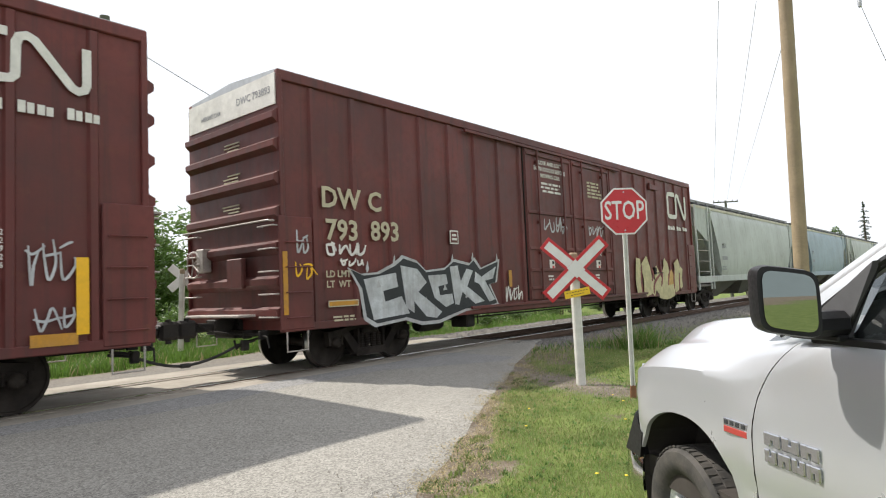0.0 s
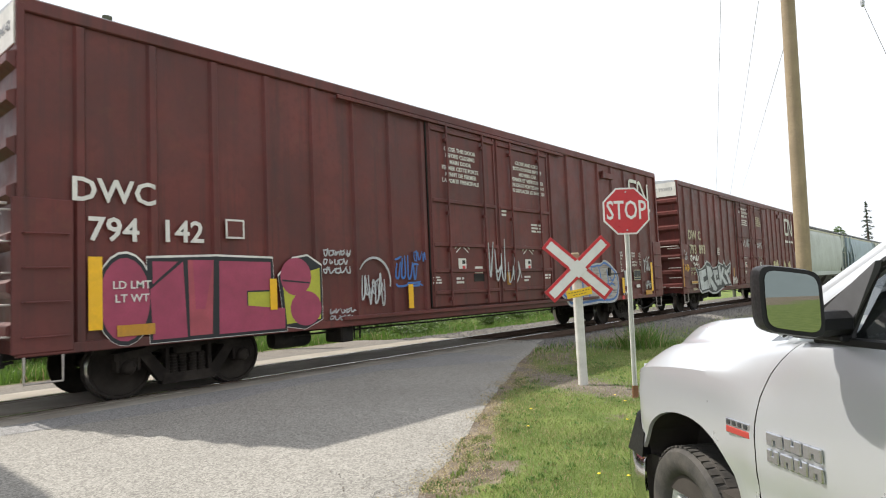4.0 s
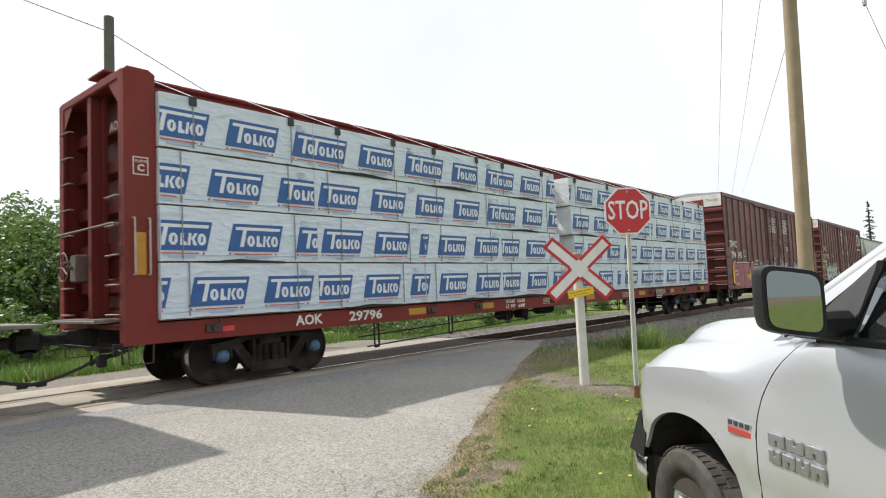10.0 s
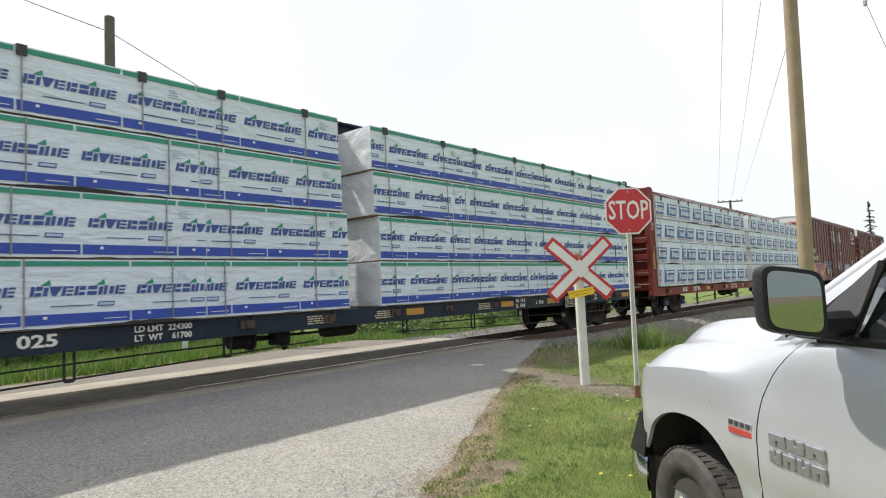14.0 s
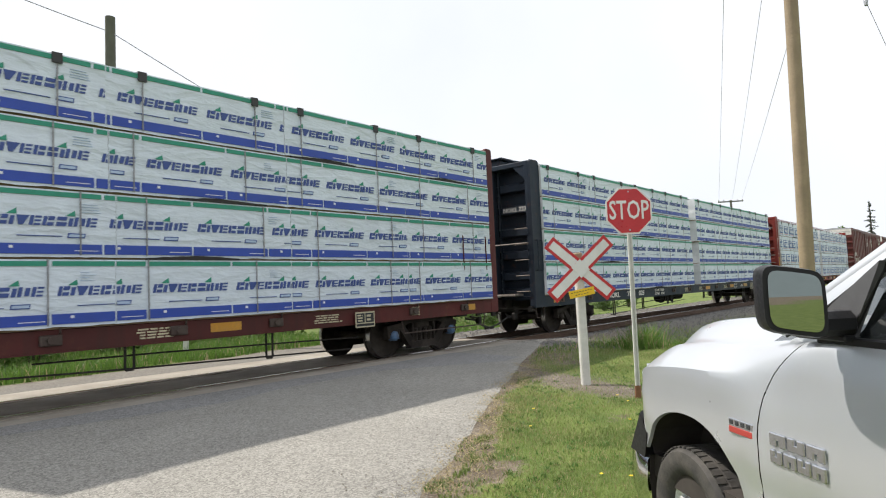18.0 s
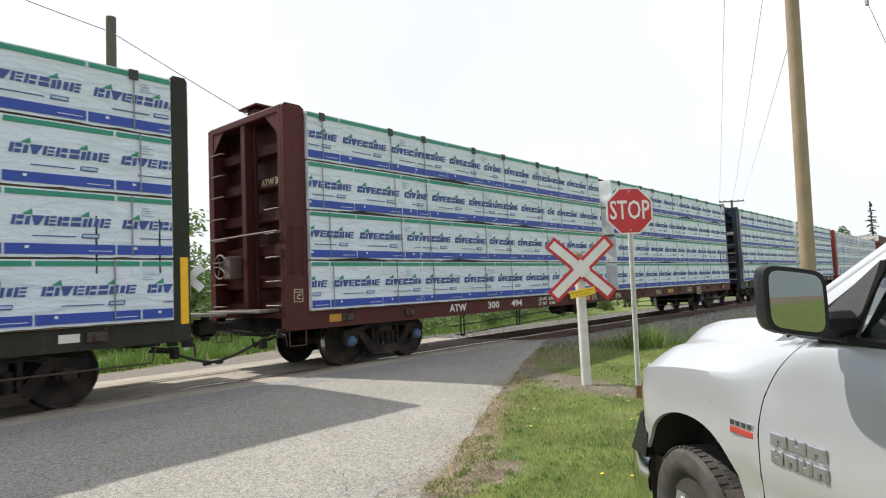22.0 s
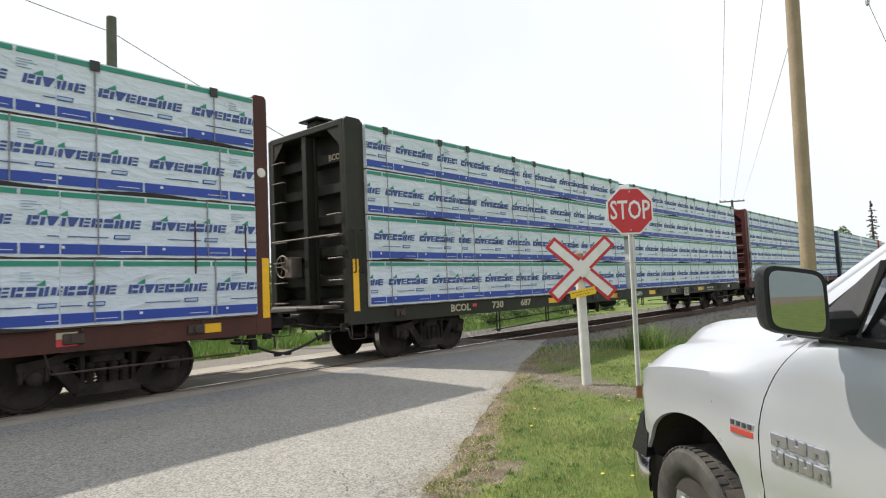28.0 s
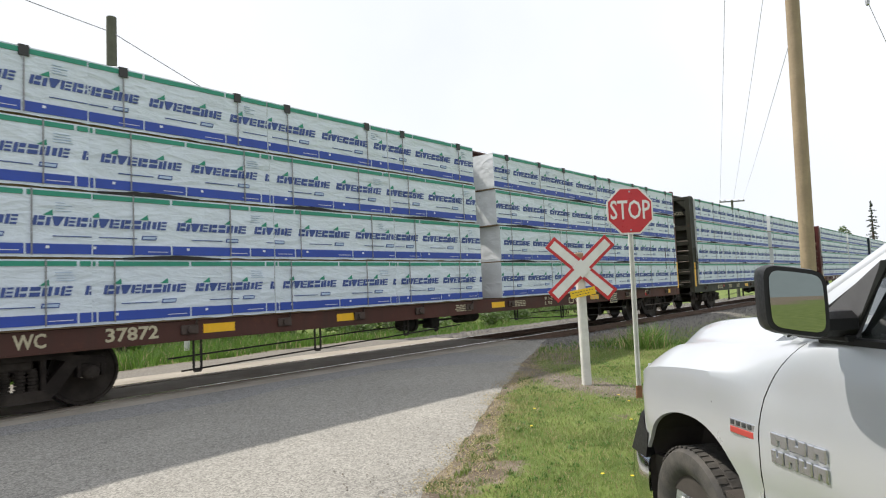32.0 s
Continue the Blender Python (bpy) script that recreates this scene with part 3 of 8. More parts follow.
def wrap_mesh(h, seed):
    """A wrapped pack with a slightly slack skin, and lumber showing below."""
    r = random.Random(seed)
    noise_at = r.uniform(0, 50)
    g = Geo()
    d = (YF - YN) / 2
    nx, nz = 30, 9
    def wob(x, z, w):
        return noise.noise((x * 1.7 + noise_at, z * 3.1, w)) * 0.010 + noise.noise((x * 5 + noise_at, z * 2 + x * 3, w + 9)) * 0.004
    # front and back skins, top, ends
    for s in (-1, 1):
        v, f = [], []
        for j in range(nz + 1):
            for i in range(nx + 1):
                x, z = -BL / 2 + BL * i / nx, 0.006 + (h - 0.006) * j / nz
                edge = 0 < i < nx and 0 < j < nz
                zz = z + (wob(x * 2, 0, 40 + s) * 1.6 if j == 0 else 0)
                v.append((x, s * (d + (wob(x, z, s * 7) * 0.5 if edge else 0)), zz))
        for j in range(nz):
            for i in range(nx):
                a = j * (nx + 1) + i
                f.append((a, a + 1, a + nx + 2, a + nx + 1))
        g.add(v, f)
        v, f = [], []
        ne = 9
        for j in range(nz + 1):
            for i in range(ne + 1):
                y, z = -d + 2 * d * i / ne, 0.006 + (h - 0.006) * j / nz
                edge = 0 < i < ne and 0 < j < nz
                fold = (0.035 * abs(math.sin((y * 3 + z * 4 + noise_at))) * (1 - j / nz) + wob(y, z, s * 3) * 1.6) if edge else 0
                v.append((s * (BL / 2 + fold * (0.5 if edge else 1)), y, z))
        for j in range(nz):
            for i in range(ne):
                a = j * (ne + 1) + i
                f.append((a, a + 1, a + ne + 2, a + ne + 1))
        g.add(v, f, 1)
    g.add([(-BL / 2, -d, h), (BL / 2, -d, h), (BL / 2, d, h), (-BL / 2, d, h)], [(0, 1, 2, 3)])
    g.add([(-BL / 2, -d, 0.03), (BL / 2, -d, 0.03), (BL / 2, d, 0.03), (-BL / 2, d, 0.03)], [(3, 2, 1, 0)])
    me = bpy.data.meshes.new("wrapped_lumber")
    me.from_pydata(g.v, [], g.f)
    for m in (M_WRAP, M_WRAPEND):
        me.materials.append(m)
    me.polygons.foreach_set("material_index", g.m)
    bm = bmesh.new()
    bm.from_mesh(me)
    bmesh.ops.remove_doubles(bm, verts=bm.verts, dist=0.0005)
    bmesh.ops.recalc_face_normals(bm, faces=bm.faces)
    bm.to_mesh(me)
    bm.free()
    me.polygons.foreach_set("use_smooth", [True] * len(me.polygons))
    me.set_sharp_from_angle(angle=radians(40))
    return me


def clip_poly(poly, lo, hi):
    """Cuts an outline at x = lo and x = hi."""
    for lim, sign in ((lo, 1), (hi, -1)):
        out = []
        for i, p in enumerate(poly):
            q = poly[(i + 1) % len(poly)]
            pin, qin = (p[0] - lim) * sign >= 0, (q[0] - lim) * sign >= 0
            if pin:
                out.append(p)
            if pin != qin:
                k = (lim - p[0]) / (q[0] - p[0])
                out.append((lim, p[1] + k * (q[1] - p[1])))
        poly = out
        if len(poly) < 3:
            return []
    return poly


class Print:
    """Flat printing on the near face of a bundle; each layer a hair prouder than the last."""

    def __init__(self):
        self.g = {}

    def poly(self, pts, mat, layer=0):
        pts = clip_poly(pts, -BL / 2 + 0.012, BL / 2 - 0.012)
        if pts:
            d = (YF - YN) / 2
            self.g.setdefault(mat.name, (mat, Geo()))[1].prism(pts, "xz", -d - 0.012 - 0.003 * layer, -d + 0.004)

    def rect(self, x0, z0, x1, z1, mat, layer=0, slant=0.0):
        self.poly([(x0, z0), (x1, z0), (x1 + slant * (z1 - z0), z1), (x0 + slant * (z1 - z0), z1)], mat, layer)

    def mesh(self):
        g, mats = Geo(), []
        for k, (mat, geo) in enumerate(self.g.values()):
            mats.append(mat)
            o = len(g.v)
            g.v += geo.v
            g.f += [tuple(i + o for i in f) for f in geo.f]
            g.m += [k] * len(geo.f)
        return g.mesh("printing", mats)


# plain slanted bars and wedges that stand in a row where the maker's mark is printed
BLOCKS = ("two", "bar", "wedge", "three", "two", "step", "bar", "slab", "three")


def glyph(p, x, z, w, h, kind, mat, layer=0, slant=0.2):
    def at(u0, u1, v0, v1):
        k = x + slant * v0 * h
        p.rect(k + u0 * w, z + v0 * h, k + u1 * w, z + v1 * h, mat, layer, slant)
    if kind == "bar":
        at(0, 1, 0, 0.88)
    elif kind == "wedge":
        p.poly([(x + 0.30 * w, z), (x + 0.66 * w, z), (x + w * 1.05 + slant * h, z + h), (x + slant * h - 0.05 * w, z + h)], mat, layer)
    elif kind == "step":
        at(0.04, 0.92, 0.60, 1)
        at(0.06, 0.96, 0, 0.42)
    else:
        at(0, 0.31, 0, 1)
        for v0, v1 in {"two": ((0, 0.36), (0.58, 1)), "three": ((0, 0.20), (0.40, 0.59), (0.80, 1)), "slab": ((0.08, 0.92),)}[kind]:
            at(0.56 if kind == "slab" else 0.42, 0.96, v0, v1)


def print_navy(phase, h):
    p = Print()
    period = 1.26
    x = -BL / 2 - period + phase * period
    r = random.Random(int(phase * 100))
    while x < BL / 2:
        p.rect(x + 0.02, h - 0.085, x + period - 0.02, h - 0.022, M_INKG)
        p.rect(x + 0.015, 0.045, x + period - 0.015, 0.175, M_BAND)
        p.rect(x + period - 0.34, 0.085, x + period - 0.06, 0.094, M_INKW, 1)
        p.rect(x + 0.22, 0.115, x + 0.26, 0.150, M_INKW, 1)
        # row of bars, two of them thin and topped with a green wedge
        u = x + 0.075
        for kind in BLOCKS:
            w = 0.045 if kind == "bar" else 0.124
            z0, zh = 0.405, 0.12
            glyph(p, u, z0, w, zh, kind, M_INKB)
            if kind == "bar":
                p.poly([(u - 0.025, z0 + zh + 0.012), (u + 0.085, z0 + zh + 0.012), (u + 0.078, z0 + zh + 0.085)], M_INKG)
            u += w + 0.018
        p.rect(x + 0.30, 0.268, x + 0.78, 0.279, M_INKB)
        p.rect(x + 0.84, 0.255, x + 1.04, 0.315, M_INKB, 0, 0.2)
        p.rect(x + 0.855, 0.268, x + 1.03, 0.302, M_PALE, 1, 0.2)
        x += period
    for k in range(4):
        p.rect(BL / 2 - 0.42, h - 0.17 - 0.035 * k, BL / 2 - 0.42 + r.uniform(0.1, 0.24), h - 0.164 - 0.035 * k, M_PALE)
    return p.mesh()


def print_panel(phase, h):
    p = Print()
    period = 1.25
    x = -BL / 2 - period + phase * period
    r = random.Random(int(phase * 100) + 7)
    while x < BL / 2:
        # blue slanted panel: a long bar over discs, a wedge and a bow shape in a row
        p.rect(x, 0.165, x + 0.90, 0.60, M_PANEL, 0, 0.22)
        p.rect(x + 0.13, 0.50, x + 0.93, 0.55, M_INKW, 1, 0.22)
        p.rect(x + 0.20, 0.235, x + 0.265, 0.50, M_INKW, 1, 0.22)
        u = x + 0.325
        for kind in ("disc", "corner", "bow", "disc"):
            w, z0, z1 = 0.138, 0.240, 0.42
            zm = (z0 + z1) / 2
            if kind == "disc":
                p.poly([(u + w * (0.5 + 0.5 * math.cos(radians(22.5 + 45 * q))), zm + 0.094 * math.sin(radians(22.5 + 45 * q))) for q in range(8)], M_INKW, 1)
                p.rect(u + w * 0.38, zm - 0.040, u + w * 0.58, zm + 0.044, M_PANEL, 2, 0.1)
            elif kind == "corner":
                p.poly([(u + 0.01, z0), (u + 0.110, z0), (u + 0.110, z0 + 0.048), (u + 0.068, z0 + 0.06), (u + 0.07, z1), (u + 0.025, z1)], M_INKW, 1)
            else:
                p.poly([(u, z0), (u + 0.042, z0), (u + 0.066, z1), (u + 0.024, z1)], M_INKW, 1)
                p.poly([(u + 0.095, z0), (u + 0.150, z0), (u + 0.105, zm + 0.01), (u + 0.160, z1), (u + 0.108, z1), (u + 0.066, zm + 0.01)], M_INKW, 1)
            u += 0.122 if kind == "corner" else w + 0.016
        p.rect(x + 0.10, 0.114, x + 0.78, 0.130, M_INKR)
        p.rect(x + 0.02, 0.108, x + 0.05, 0.134, M_INKR)
        p.rect(x + 0.84, 0.108, x + 0.87, 0.134, M_INKR)
        p.rect(x + 0.32, 0.052, x + 0.72, 0.078, M_PALE)
        x += period
    p.rect(-BL / 2 + 0.02, 0.092, BL / 2 - 0.02, 0.095, M_PALE)
    for k in range(4):
        p.rect(BL / 2 - 0.36, h - 0.10 - 0.035 * k, BL / 2 - 0.36 + r.uniform(0.1, 0.24), h - 0.094 - 0.035 * k, M_PALE)
    return p.mesh()


STYLES = {}


def bundle_style(style):
    if style in STYLES:
        return STYLES[style]
    h = 0.868 if style == "navy" else 0.814
    wraps = [wrap_mesh(h, k + (3 if style == "navy" else 9)) for k in range(4)]
    fn = print_navy if style == "navy" else print_panel
    prints = [fn(ph, h) for ph in (0.05, 0.32, 0.58, 0.83)]
    d = (YF - YN) / 2
    g = Geo()
    g.box(-0.009, -d - 0.024, 0.03, 0.009, -d - 0.018, h + 0.004)
    g.box(-0.009, -d - 0.024, h + 0.001, 0.009, d, h + 0.006)
    strap = g.mesh("strap", M_STRAP)
    g = Geo()
    g.box(-0.06, -d - 0.032, h - 0.13, 0.06, -d - 0.012, h + 0.012, 0.006)
    g.box(-0.06, -d - 0.03, h + 0.002, 0.06, -d + 0.12, h + 0.014, 0.004)
    prot = g.mesh("corner_protector", M_PROT)
    g = Geo()
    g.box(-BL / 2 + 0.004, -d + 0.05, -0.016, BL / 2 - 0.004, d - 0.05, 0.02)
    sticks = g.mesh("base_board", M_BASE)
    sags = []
    # arched dark strips on the wrap's face, shade under its sagging hem
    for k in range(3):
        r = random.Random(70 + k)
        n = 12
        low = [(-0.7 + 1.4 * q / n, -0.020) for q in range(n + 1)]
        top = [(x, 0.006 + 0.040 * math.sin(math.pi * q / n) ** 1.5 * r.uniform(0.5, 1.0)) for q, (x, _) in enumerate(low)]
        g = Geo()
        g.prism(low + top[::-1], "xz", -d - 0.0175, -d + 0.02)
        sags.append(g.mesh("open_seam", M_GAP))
    STYLES[style] = (h, wraps, prints, strap, prot, sticks, sags)
    return STYLES[style]


def bundle(style, k, x, y, z, turn, label, group, straps=(), prot=()):
    h, wraps, prints, strap, protm, sticks, sags = bundle_style(style)
    ob = tagged(new("wrapped_lumber", wraps[k % 4]), label, "lumber", group)
    part("printing", prints[(k * 3 + k // 4) % 4], None, ob, "printed bands and word-like marks")
    part("base_board", sticks, None, ob, "raw boards under the wrap, coloured dark for the shade there")
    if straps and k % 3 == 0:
        part("open_seam", sags[(k // 3) % 3], None, ob, "dark strip for the shade where the wrap sags", at=pose((k % 5 - 2) * 0.28, 0, 0))
    for sx in straps:
        part("strap", strap, None, ob, at=pose(sx, 0, 0))
    for sx in prot:
        part("corner_protector", protm, None, ob, at=pose(sx, 0, 0))
        g = Geo()
        d = (YF - YN) / 2
        g.path([(sx, -d - 0.02, h + 0.012), (sx - 0.20, 0.43, 4.93 - z)], 0.007, 5)
        part("tie_cable", g, M_INKW, ob, "pale tie-down cable over the top")
    return ride(ob, x, y, z, turn)


def load(style, x_mid, z0, seed, group, ends):
    h = bundle_style(style)[0]
    r = random.Random(seed)
    if style == "navy":
        label = "white-wrapped stack of lumber with navy print and blue band"
    else:
        label = "white-wrapped stack of lumber with blue slanted panels"
    for side in (-1, 1):
        yc = side * (YN + YF) / -2
        for tier in range(4):
            shift = (0.0, 0.02, -0.10, -0.14)[tier] * (1 if side < 0 else -1)
            for grp in (0, 1):
                for c in range(4):
                    if grp == 1:
                        span = (ends[1] - 0.29 - 0.404 - shift) / 4
                        x = ends[1] - 0.29 - (c + 0.5) * span
                    else:
                        span = (-ends[0] - 0.465 - 0.404 + shift) / 4
                        x = ends[0] + 0.465 + (c + 0.5) * span
                    k = r.randrange(16)
                    top = tier == 3
                    near = side < 0
                    straps = (-0.95 + r.uniform(-0.15, 0.15), 0.75 + r.uniform(-0.2, 0.2))
                    ob = bundle(style, k, x_mid + x, yc + r.uniform(-0.012, 0.012), z0 + tier * (0.892 if style == "navy" else 0.836), 0 if near else 180, label, group,
                           straps if near else (), straps if (top and near) else ())
                    ob.scale[0] = (span - 0.004) / BL
# ---- boxcar ----
BH = 9.87            # half length of a boxcar body
BW = 1.512


def boxcar(label, group, x_mid, paint, marks, number):
    car = tagged(new("boxcar"), label, "railcar", group)
    for s in (-1, 1):
        g = Geo()
        g.box(-BH, s * (BW - 0.05), 0.78, BH, s * (BW - 0.09), 5.05)
        side = part("side_wall", g, paint, car, "riveted steel side, faded oxide brown")
        xs = [e * (2.58 + 0.94 * k) for e in (-1, 1) for k in range(8)]
        for x in xs:
            g = Geo()
            g.prism([(x - 0.075, s * (BW - 0.05)), (x - 0.045, s * BW), (x + 0.045, s * BW), (x + 0.075, s * (BW - 0.05))], "xy", 0.86, 5.0)
            part("side_post", g, paint, side)
        g = Geo()
        g.box(-BH, s * BW, 5.02, BH, s * (BW - 0.10), 5.20, 0.015)
        part("top_rail", g, paint, side)
        g = Geo()
        g.box(-BH, s * (BW + 0.004), 0.765, BH, s * (BW - 0.12), 0.90, 0.012)
        part("side_sill", g, paint, side)
        for x in (-BH, BH):
            e = 1 if x > 0 else -1
            g = Geo()
            g.box(x, s * (BW + 0.006), 0.78, x - e * 0.09, s * (BW - 0.09), 5.12, 0.012)
            part("corner_post", g, paint, side)
            # lower ladder panel at each corner
            g = Geo()
            g.box(x + e * 0.06, s * (BW + 0.02), 0.80, x - e * 0.62, s * (BW - 0.02), 2.70, 0.015)
            part("corner_panel", g, paint, side)
            for k in range(4):
                grab(side, "rung", (x - e * 0.06, s * (BW + 0.02), 1.0 + k * 0.42), (x - e * 0.55, s * (BW + 0.02), 1.0 + k * 0.42), (0, s * 0.05, 0), paint, 0.012)
            g = Geo()
            g.path([(x - e * 0.08, s * (BW - 0.02), 0.78), (x - e * 0.08, s * (BW - 0.02), 0.44), (x - e * 0.50, s * (BW - 0.02), 0.44), (x - e * 0.50, s * (BW - 0.02), 0.78)], 0.016, 6)
            part("stirrup_step", g, M_GRAB, side)
        # two plug doors with their rods and frames
        for x0, x1 in ((-2.45, -0.06), (-0.02, 2.36)):
            g = Geo()
            g.box(x0, s * (BW + 0.025), 0.98, x1, s * (BW - 0.05), 4.93, 0.02)
            door = part("plug_door", g, paint, side, "plug door with locking rods")
            for z in (1.29, 1.75, 2.31, 3.26, 4.80):
                g = Geo()
                g.box(x0 + 0.06, s * (BW + 0.065), z - 0.04, x1 - 0.06, s * (BW + 0.02), z + 0.04, 0.01)
                part("door_rib", g, paint, door)
            for k in range(2):
                x = x0 + (0.55 if k == 0 else 1.85)
                g = Geo()
                g.tube((x, s * (BW + 0.085), 1.0), (x, s * (BW + 0.085), 4.92), 0.026, 7)
                for z in (1.15, 2.2, 3.0, 4.6):
                    g.box(x - 0.05, s * (BW + 0.10), z - 0.04, x + 0.05, s * (BW + 0.02), z + 0.04, 0.008)
                part("locking_rod", g, paint, door)
            for x in (x0 + 0.02, x1 - 0.08):
                g = Geo()
                g.box(x, s * (BW + 0.05), 0.98, x + 0.06, s * (BW + 0.02), 4.92, 0.01)
                part("door_stile", g, paint, door)
        # black strips added for the dark of the gaps beside the doors
        for x in (-2.48, -0.04, 2.39):
            g = Geo()
            g.box(x - 0.012, s * (BW + 0.008), 0.98, x + 0.012, s * (BW - 0.02), 4.93)
            part("door_gap", g, M_BLACK, side, "thin black strip drawn as the dark gap beside the door")
        for z in (0.92, 4.96):
            g = Geo()
            g.box(-4.9, s * (BW + 0.07), z - 0.04, 4.9 if z < 2 else 3.2, s * (BW + 0.01), z + 0.03, 0.008)
            part("door_track", g, paint, side)
    # roof
    g = Geo()
    g.prism([(-BW + 0.02, 5.12), (-BW + 0.02, 5.21), (0, 5.31), (BW - 0.02, 5.21), (BW - 0.02, 5.12)], "yz", -BH + 0.02, BH - 0.02)
    roof = part("roof", g, M_GALV, car, "pale galvanised steel roof")
    for x in np.arange(-BH + 0.5, BH, 1.05):
        g = Geo()
        g.prism([(-BW + 0.07, 5.17), (-BW + 0.07, 5.225), (0, 5.335), (BW - 0.07, 5.225), (BW - 0.07, 5.17)], "yz", x - 0.04, x + 0.04)
        part("roof_rib", g, M_GALV, roof)
    # corrugated ends
    for e in (-1, 1):
        X = e * BH
        g = Geo()
        g.box(X, -BW + 0.05, 0.80, X - e * 0.06, BW - 0.05, 5.13)
        end = part("end_wall", g, paint, car, "corrugated steel end with white top panel")
        for z in (1.10, 1.62, 2.20, 2.78, 3.36, 3.94, 4.42):
            g = Geo()
            g.prism([(X - e * 0.01, z - 0.15), (X + e * 0.10, z - 0.06), (X + e * 0.10, z + 0.04), (X - e * 0.01, z + 0.10)], "xz", -BW + 0.03, BW - 0.03)
            part("rib", g, paint, end)
        g = Geo()
        g.box(X + e * 0.02, -BW + 0.06, 4.60, X - e * 0.01, BW - 0.06, 5.14)
        part("top_panel", g, M_WHITE, end, "whitish band across the top of the end")
        bars_end(end, X + e * 0.022, e)
        lettering(number, 0.185, pose(X + e * 0.0225, e * 0.80, 4.87, 0, 0, e * 90), M_STRAP, end, "grey reporting marks on the white band")
        lettering("HEIGHT CAR", 0.12, pose(X + e * 0.0225, e * -0.62, 4.80, 0, 0, e * 90), M_STRAP, end, "grey writing on the white band")
        grab(end, "handrail", (X + e * 0.08, -BW + 0.08, 2.62), (X + e * 0.08, BW - 0.08, 2.62), (e * 0.14, 0, 0), M_GRAB, 0.018)
        for k in range(5):
            grab(end, "rung", (X + e * 0.04, -BW + 0.04, 1.02 + k * 0.38), (X + e * 0.04, -BW + 0.48, 1.02 + k * 0.38), (e * 0.11, 0, 0), M_GRAB)
            grab(end, "rung", (X + e * 0.04, BW - 0.04, 1.02 + k * 0.38), (X + e * 0.04, BW - 0.48, 1.02 + k * 0.38), (e * 0.11, 0, 0), M_GRAB)
        g = Geo()
        g.box(X + e * 0.04, -0.85, 1.03, X + e * 0.42, 0.95, 1.07, 0.008)
        part("end_platform", g, M_GRAB, end, "worn grey crossover platform")
        g = Geo()
        g.box(X + e * 0.06, -0.55, 1.52, X + e * 0.16, -0.05, 2.05, 0.02)
        part("placard_board", g, paint, end)
        if e < 0:
            g = Geo()
            g.lathe([(0.24, -0.012), (0.262, 0.0), (0.24, 0.012), (0.225, 0.0)], 20, (X + e * 0.30, 0.85, 2.0), "x", closed=True)
            for k in range(5):
                w = k * 2 * math.pi / 5
                g.tube((X + e * 0.30, 0.85, 2.0), (X + e * 0.30, 0.85 + 0.24 * math.cos(w), 2.0 + 0.24 * math.sin(w)), 0.012, 5)
            g.tube((X, 0.85, 2.0), (X + e * 0.30, 0.85, 2.0), 0.03, 8)
            g.box(X, 0.72, 1.85, X + e * 0.18, 0.98, 2.3, 0.02)
            part("hand_brake", g, M_GRAB, end, "spoked hand-brake wheel on its gear box")
    g = Geo()
    g.box(-BH + 0.1, -1.40, 0.80, BH - 0.1, 1.40, 0.90)
    part("floor", g, M_BLACK, car)
    g = Geo()
    g.box(-BH - 0.2, -0.34, 0.66, BH + 0.2, 0.34, 0.80, 0.02)
    part("centre_sill", g, M_BLACK, car)
    for x in np.linspace(-6, 6, 7):
        g = Geo()
        g.prism([(-1.4, 0.82), (1.4, 0.82), (0.5, 0.68), (-0.5, 0.68)], "yz", x - 0.05, x + 0.05)
        part("cross_bearer", g, M_BLACK, car)
    g = Geo()
    g.tube((-5.6, -0.98, 0.66), (6.2, -0.98, 0.66), 0.018, 6)
    part("brake_rod", g, M_BLACK, car)
    for x in (-4.2, 3.4):
        g = Geo()
        g.path([(x - 0.07, -1.1, 0.80), (x - 0.07, -1.1, 0.50), (x + 0.07, -1.1, 0.50), (x + 0.07, -1.1, 0.80)], 0.018, 6)
        part("rod_hanger", g, M_BLACK, car)
    g = Geo()
    g.lathe([(0.0, -0.4), (0.14, -0.38), (0.16, -0.3), (0.16, 0.3), (0.14, 0.38), (0.0, 0.4)], 14, (-5.5, -0.75, 0.60), "x")
    part("air_reservoir", g, M_BLACK, car, smooth=True)
    g = Geo()
    g.box(-4.66, -1.2, 0.46, -4.36, -0.7, 0.80, 0.03)
    part("brake_valve", g, M_BLACK, car)
    # small hatch flap and its latch beside the doors
    for s in (-1, 1):
        g = Geo()
        g.box(5.67, s * (BW + 0.03), 4.60, 6.40, s * (BW - 0.05), 4.78, 0.012)
        part("hatch_flap", g, paint, car, "small hinged flap near the roof")
        g = Geo()
        g.box(5.62, s * (BW + 0.06), 4.57, 5.70, s * (BW - 0.04), 4.81, 0.01)
        part("flap_hinge", g, paint, car)
        g = Geo()
        g.box(5.66, s * (BW + 0.05), 1.55, 5.82, s * (BW - 0.04), 1.80, 0.015)
        g.tube((5.80, s * (BW + 0.035), 1.60), (6.42, s * (BW + 0.035), 1.60), 0.016, 6)
        part("latch_box", g, M_BLACK, car, "dark latch box with a rod")
    for e in (-1, 1):
        coupler(car, e * (BH + 0.1), e)
        bogie(car, e * (BH - 2.35))
    marks(car)
    return ride(car, x_mid)


def bars_end(end, X, e):
    g = Geo()
    r = random.Random(3)
    for z0 in (4.15, 3.58, 3.02):
        for k in range(4):
            y = -0.35 + r.uniform(0, 0.1)
            g.box(X + e * 0.0, y, z0 - k * 0.06 - 0.012, X - e * 0.018, y + r.uniform(0.35, 0.6), z0 - k * 0.06 + 0.012)
    tagged(part("stencil", g, M_CREAM, end), kind="stuff")


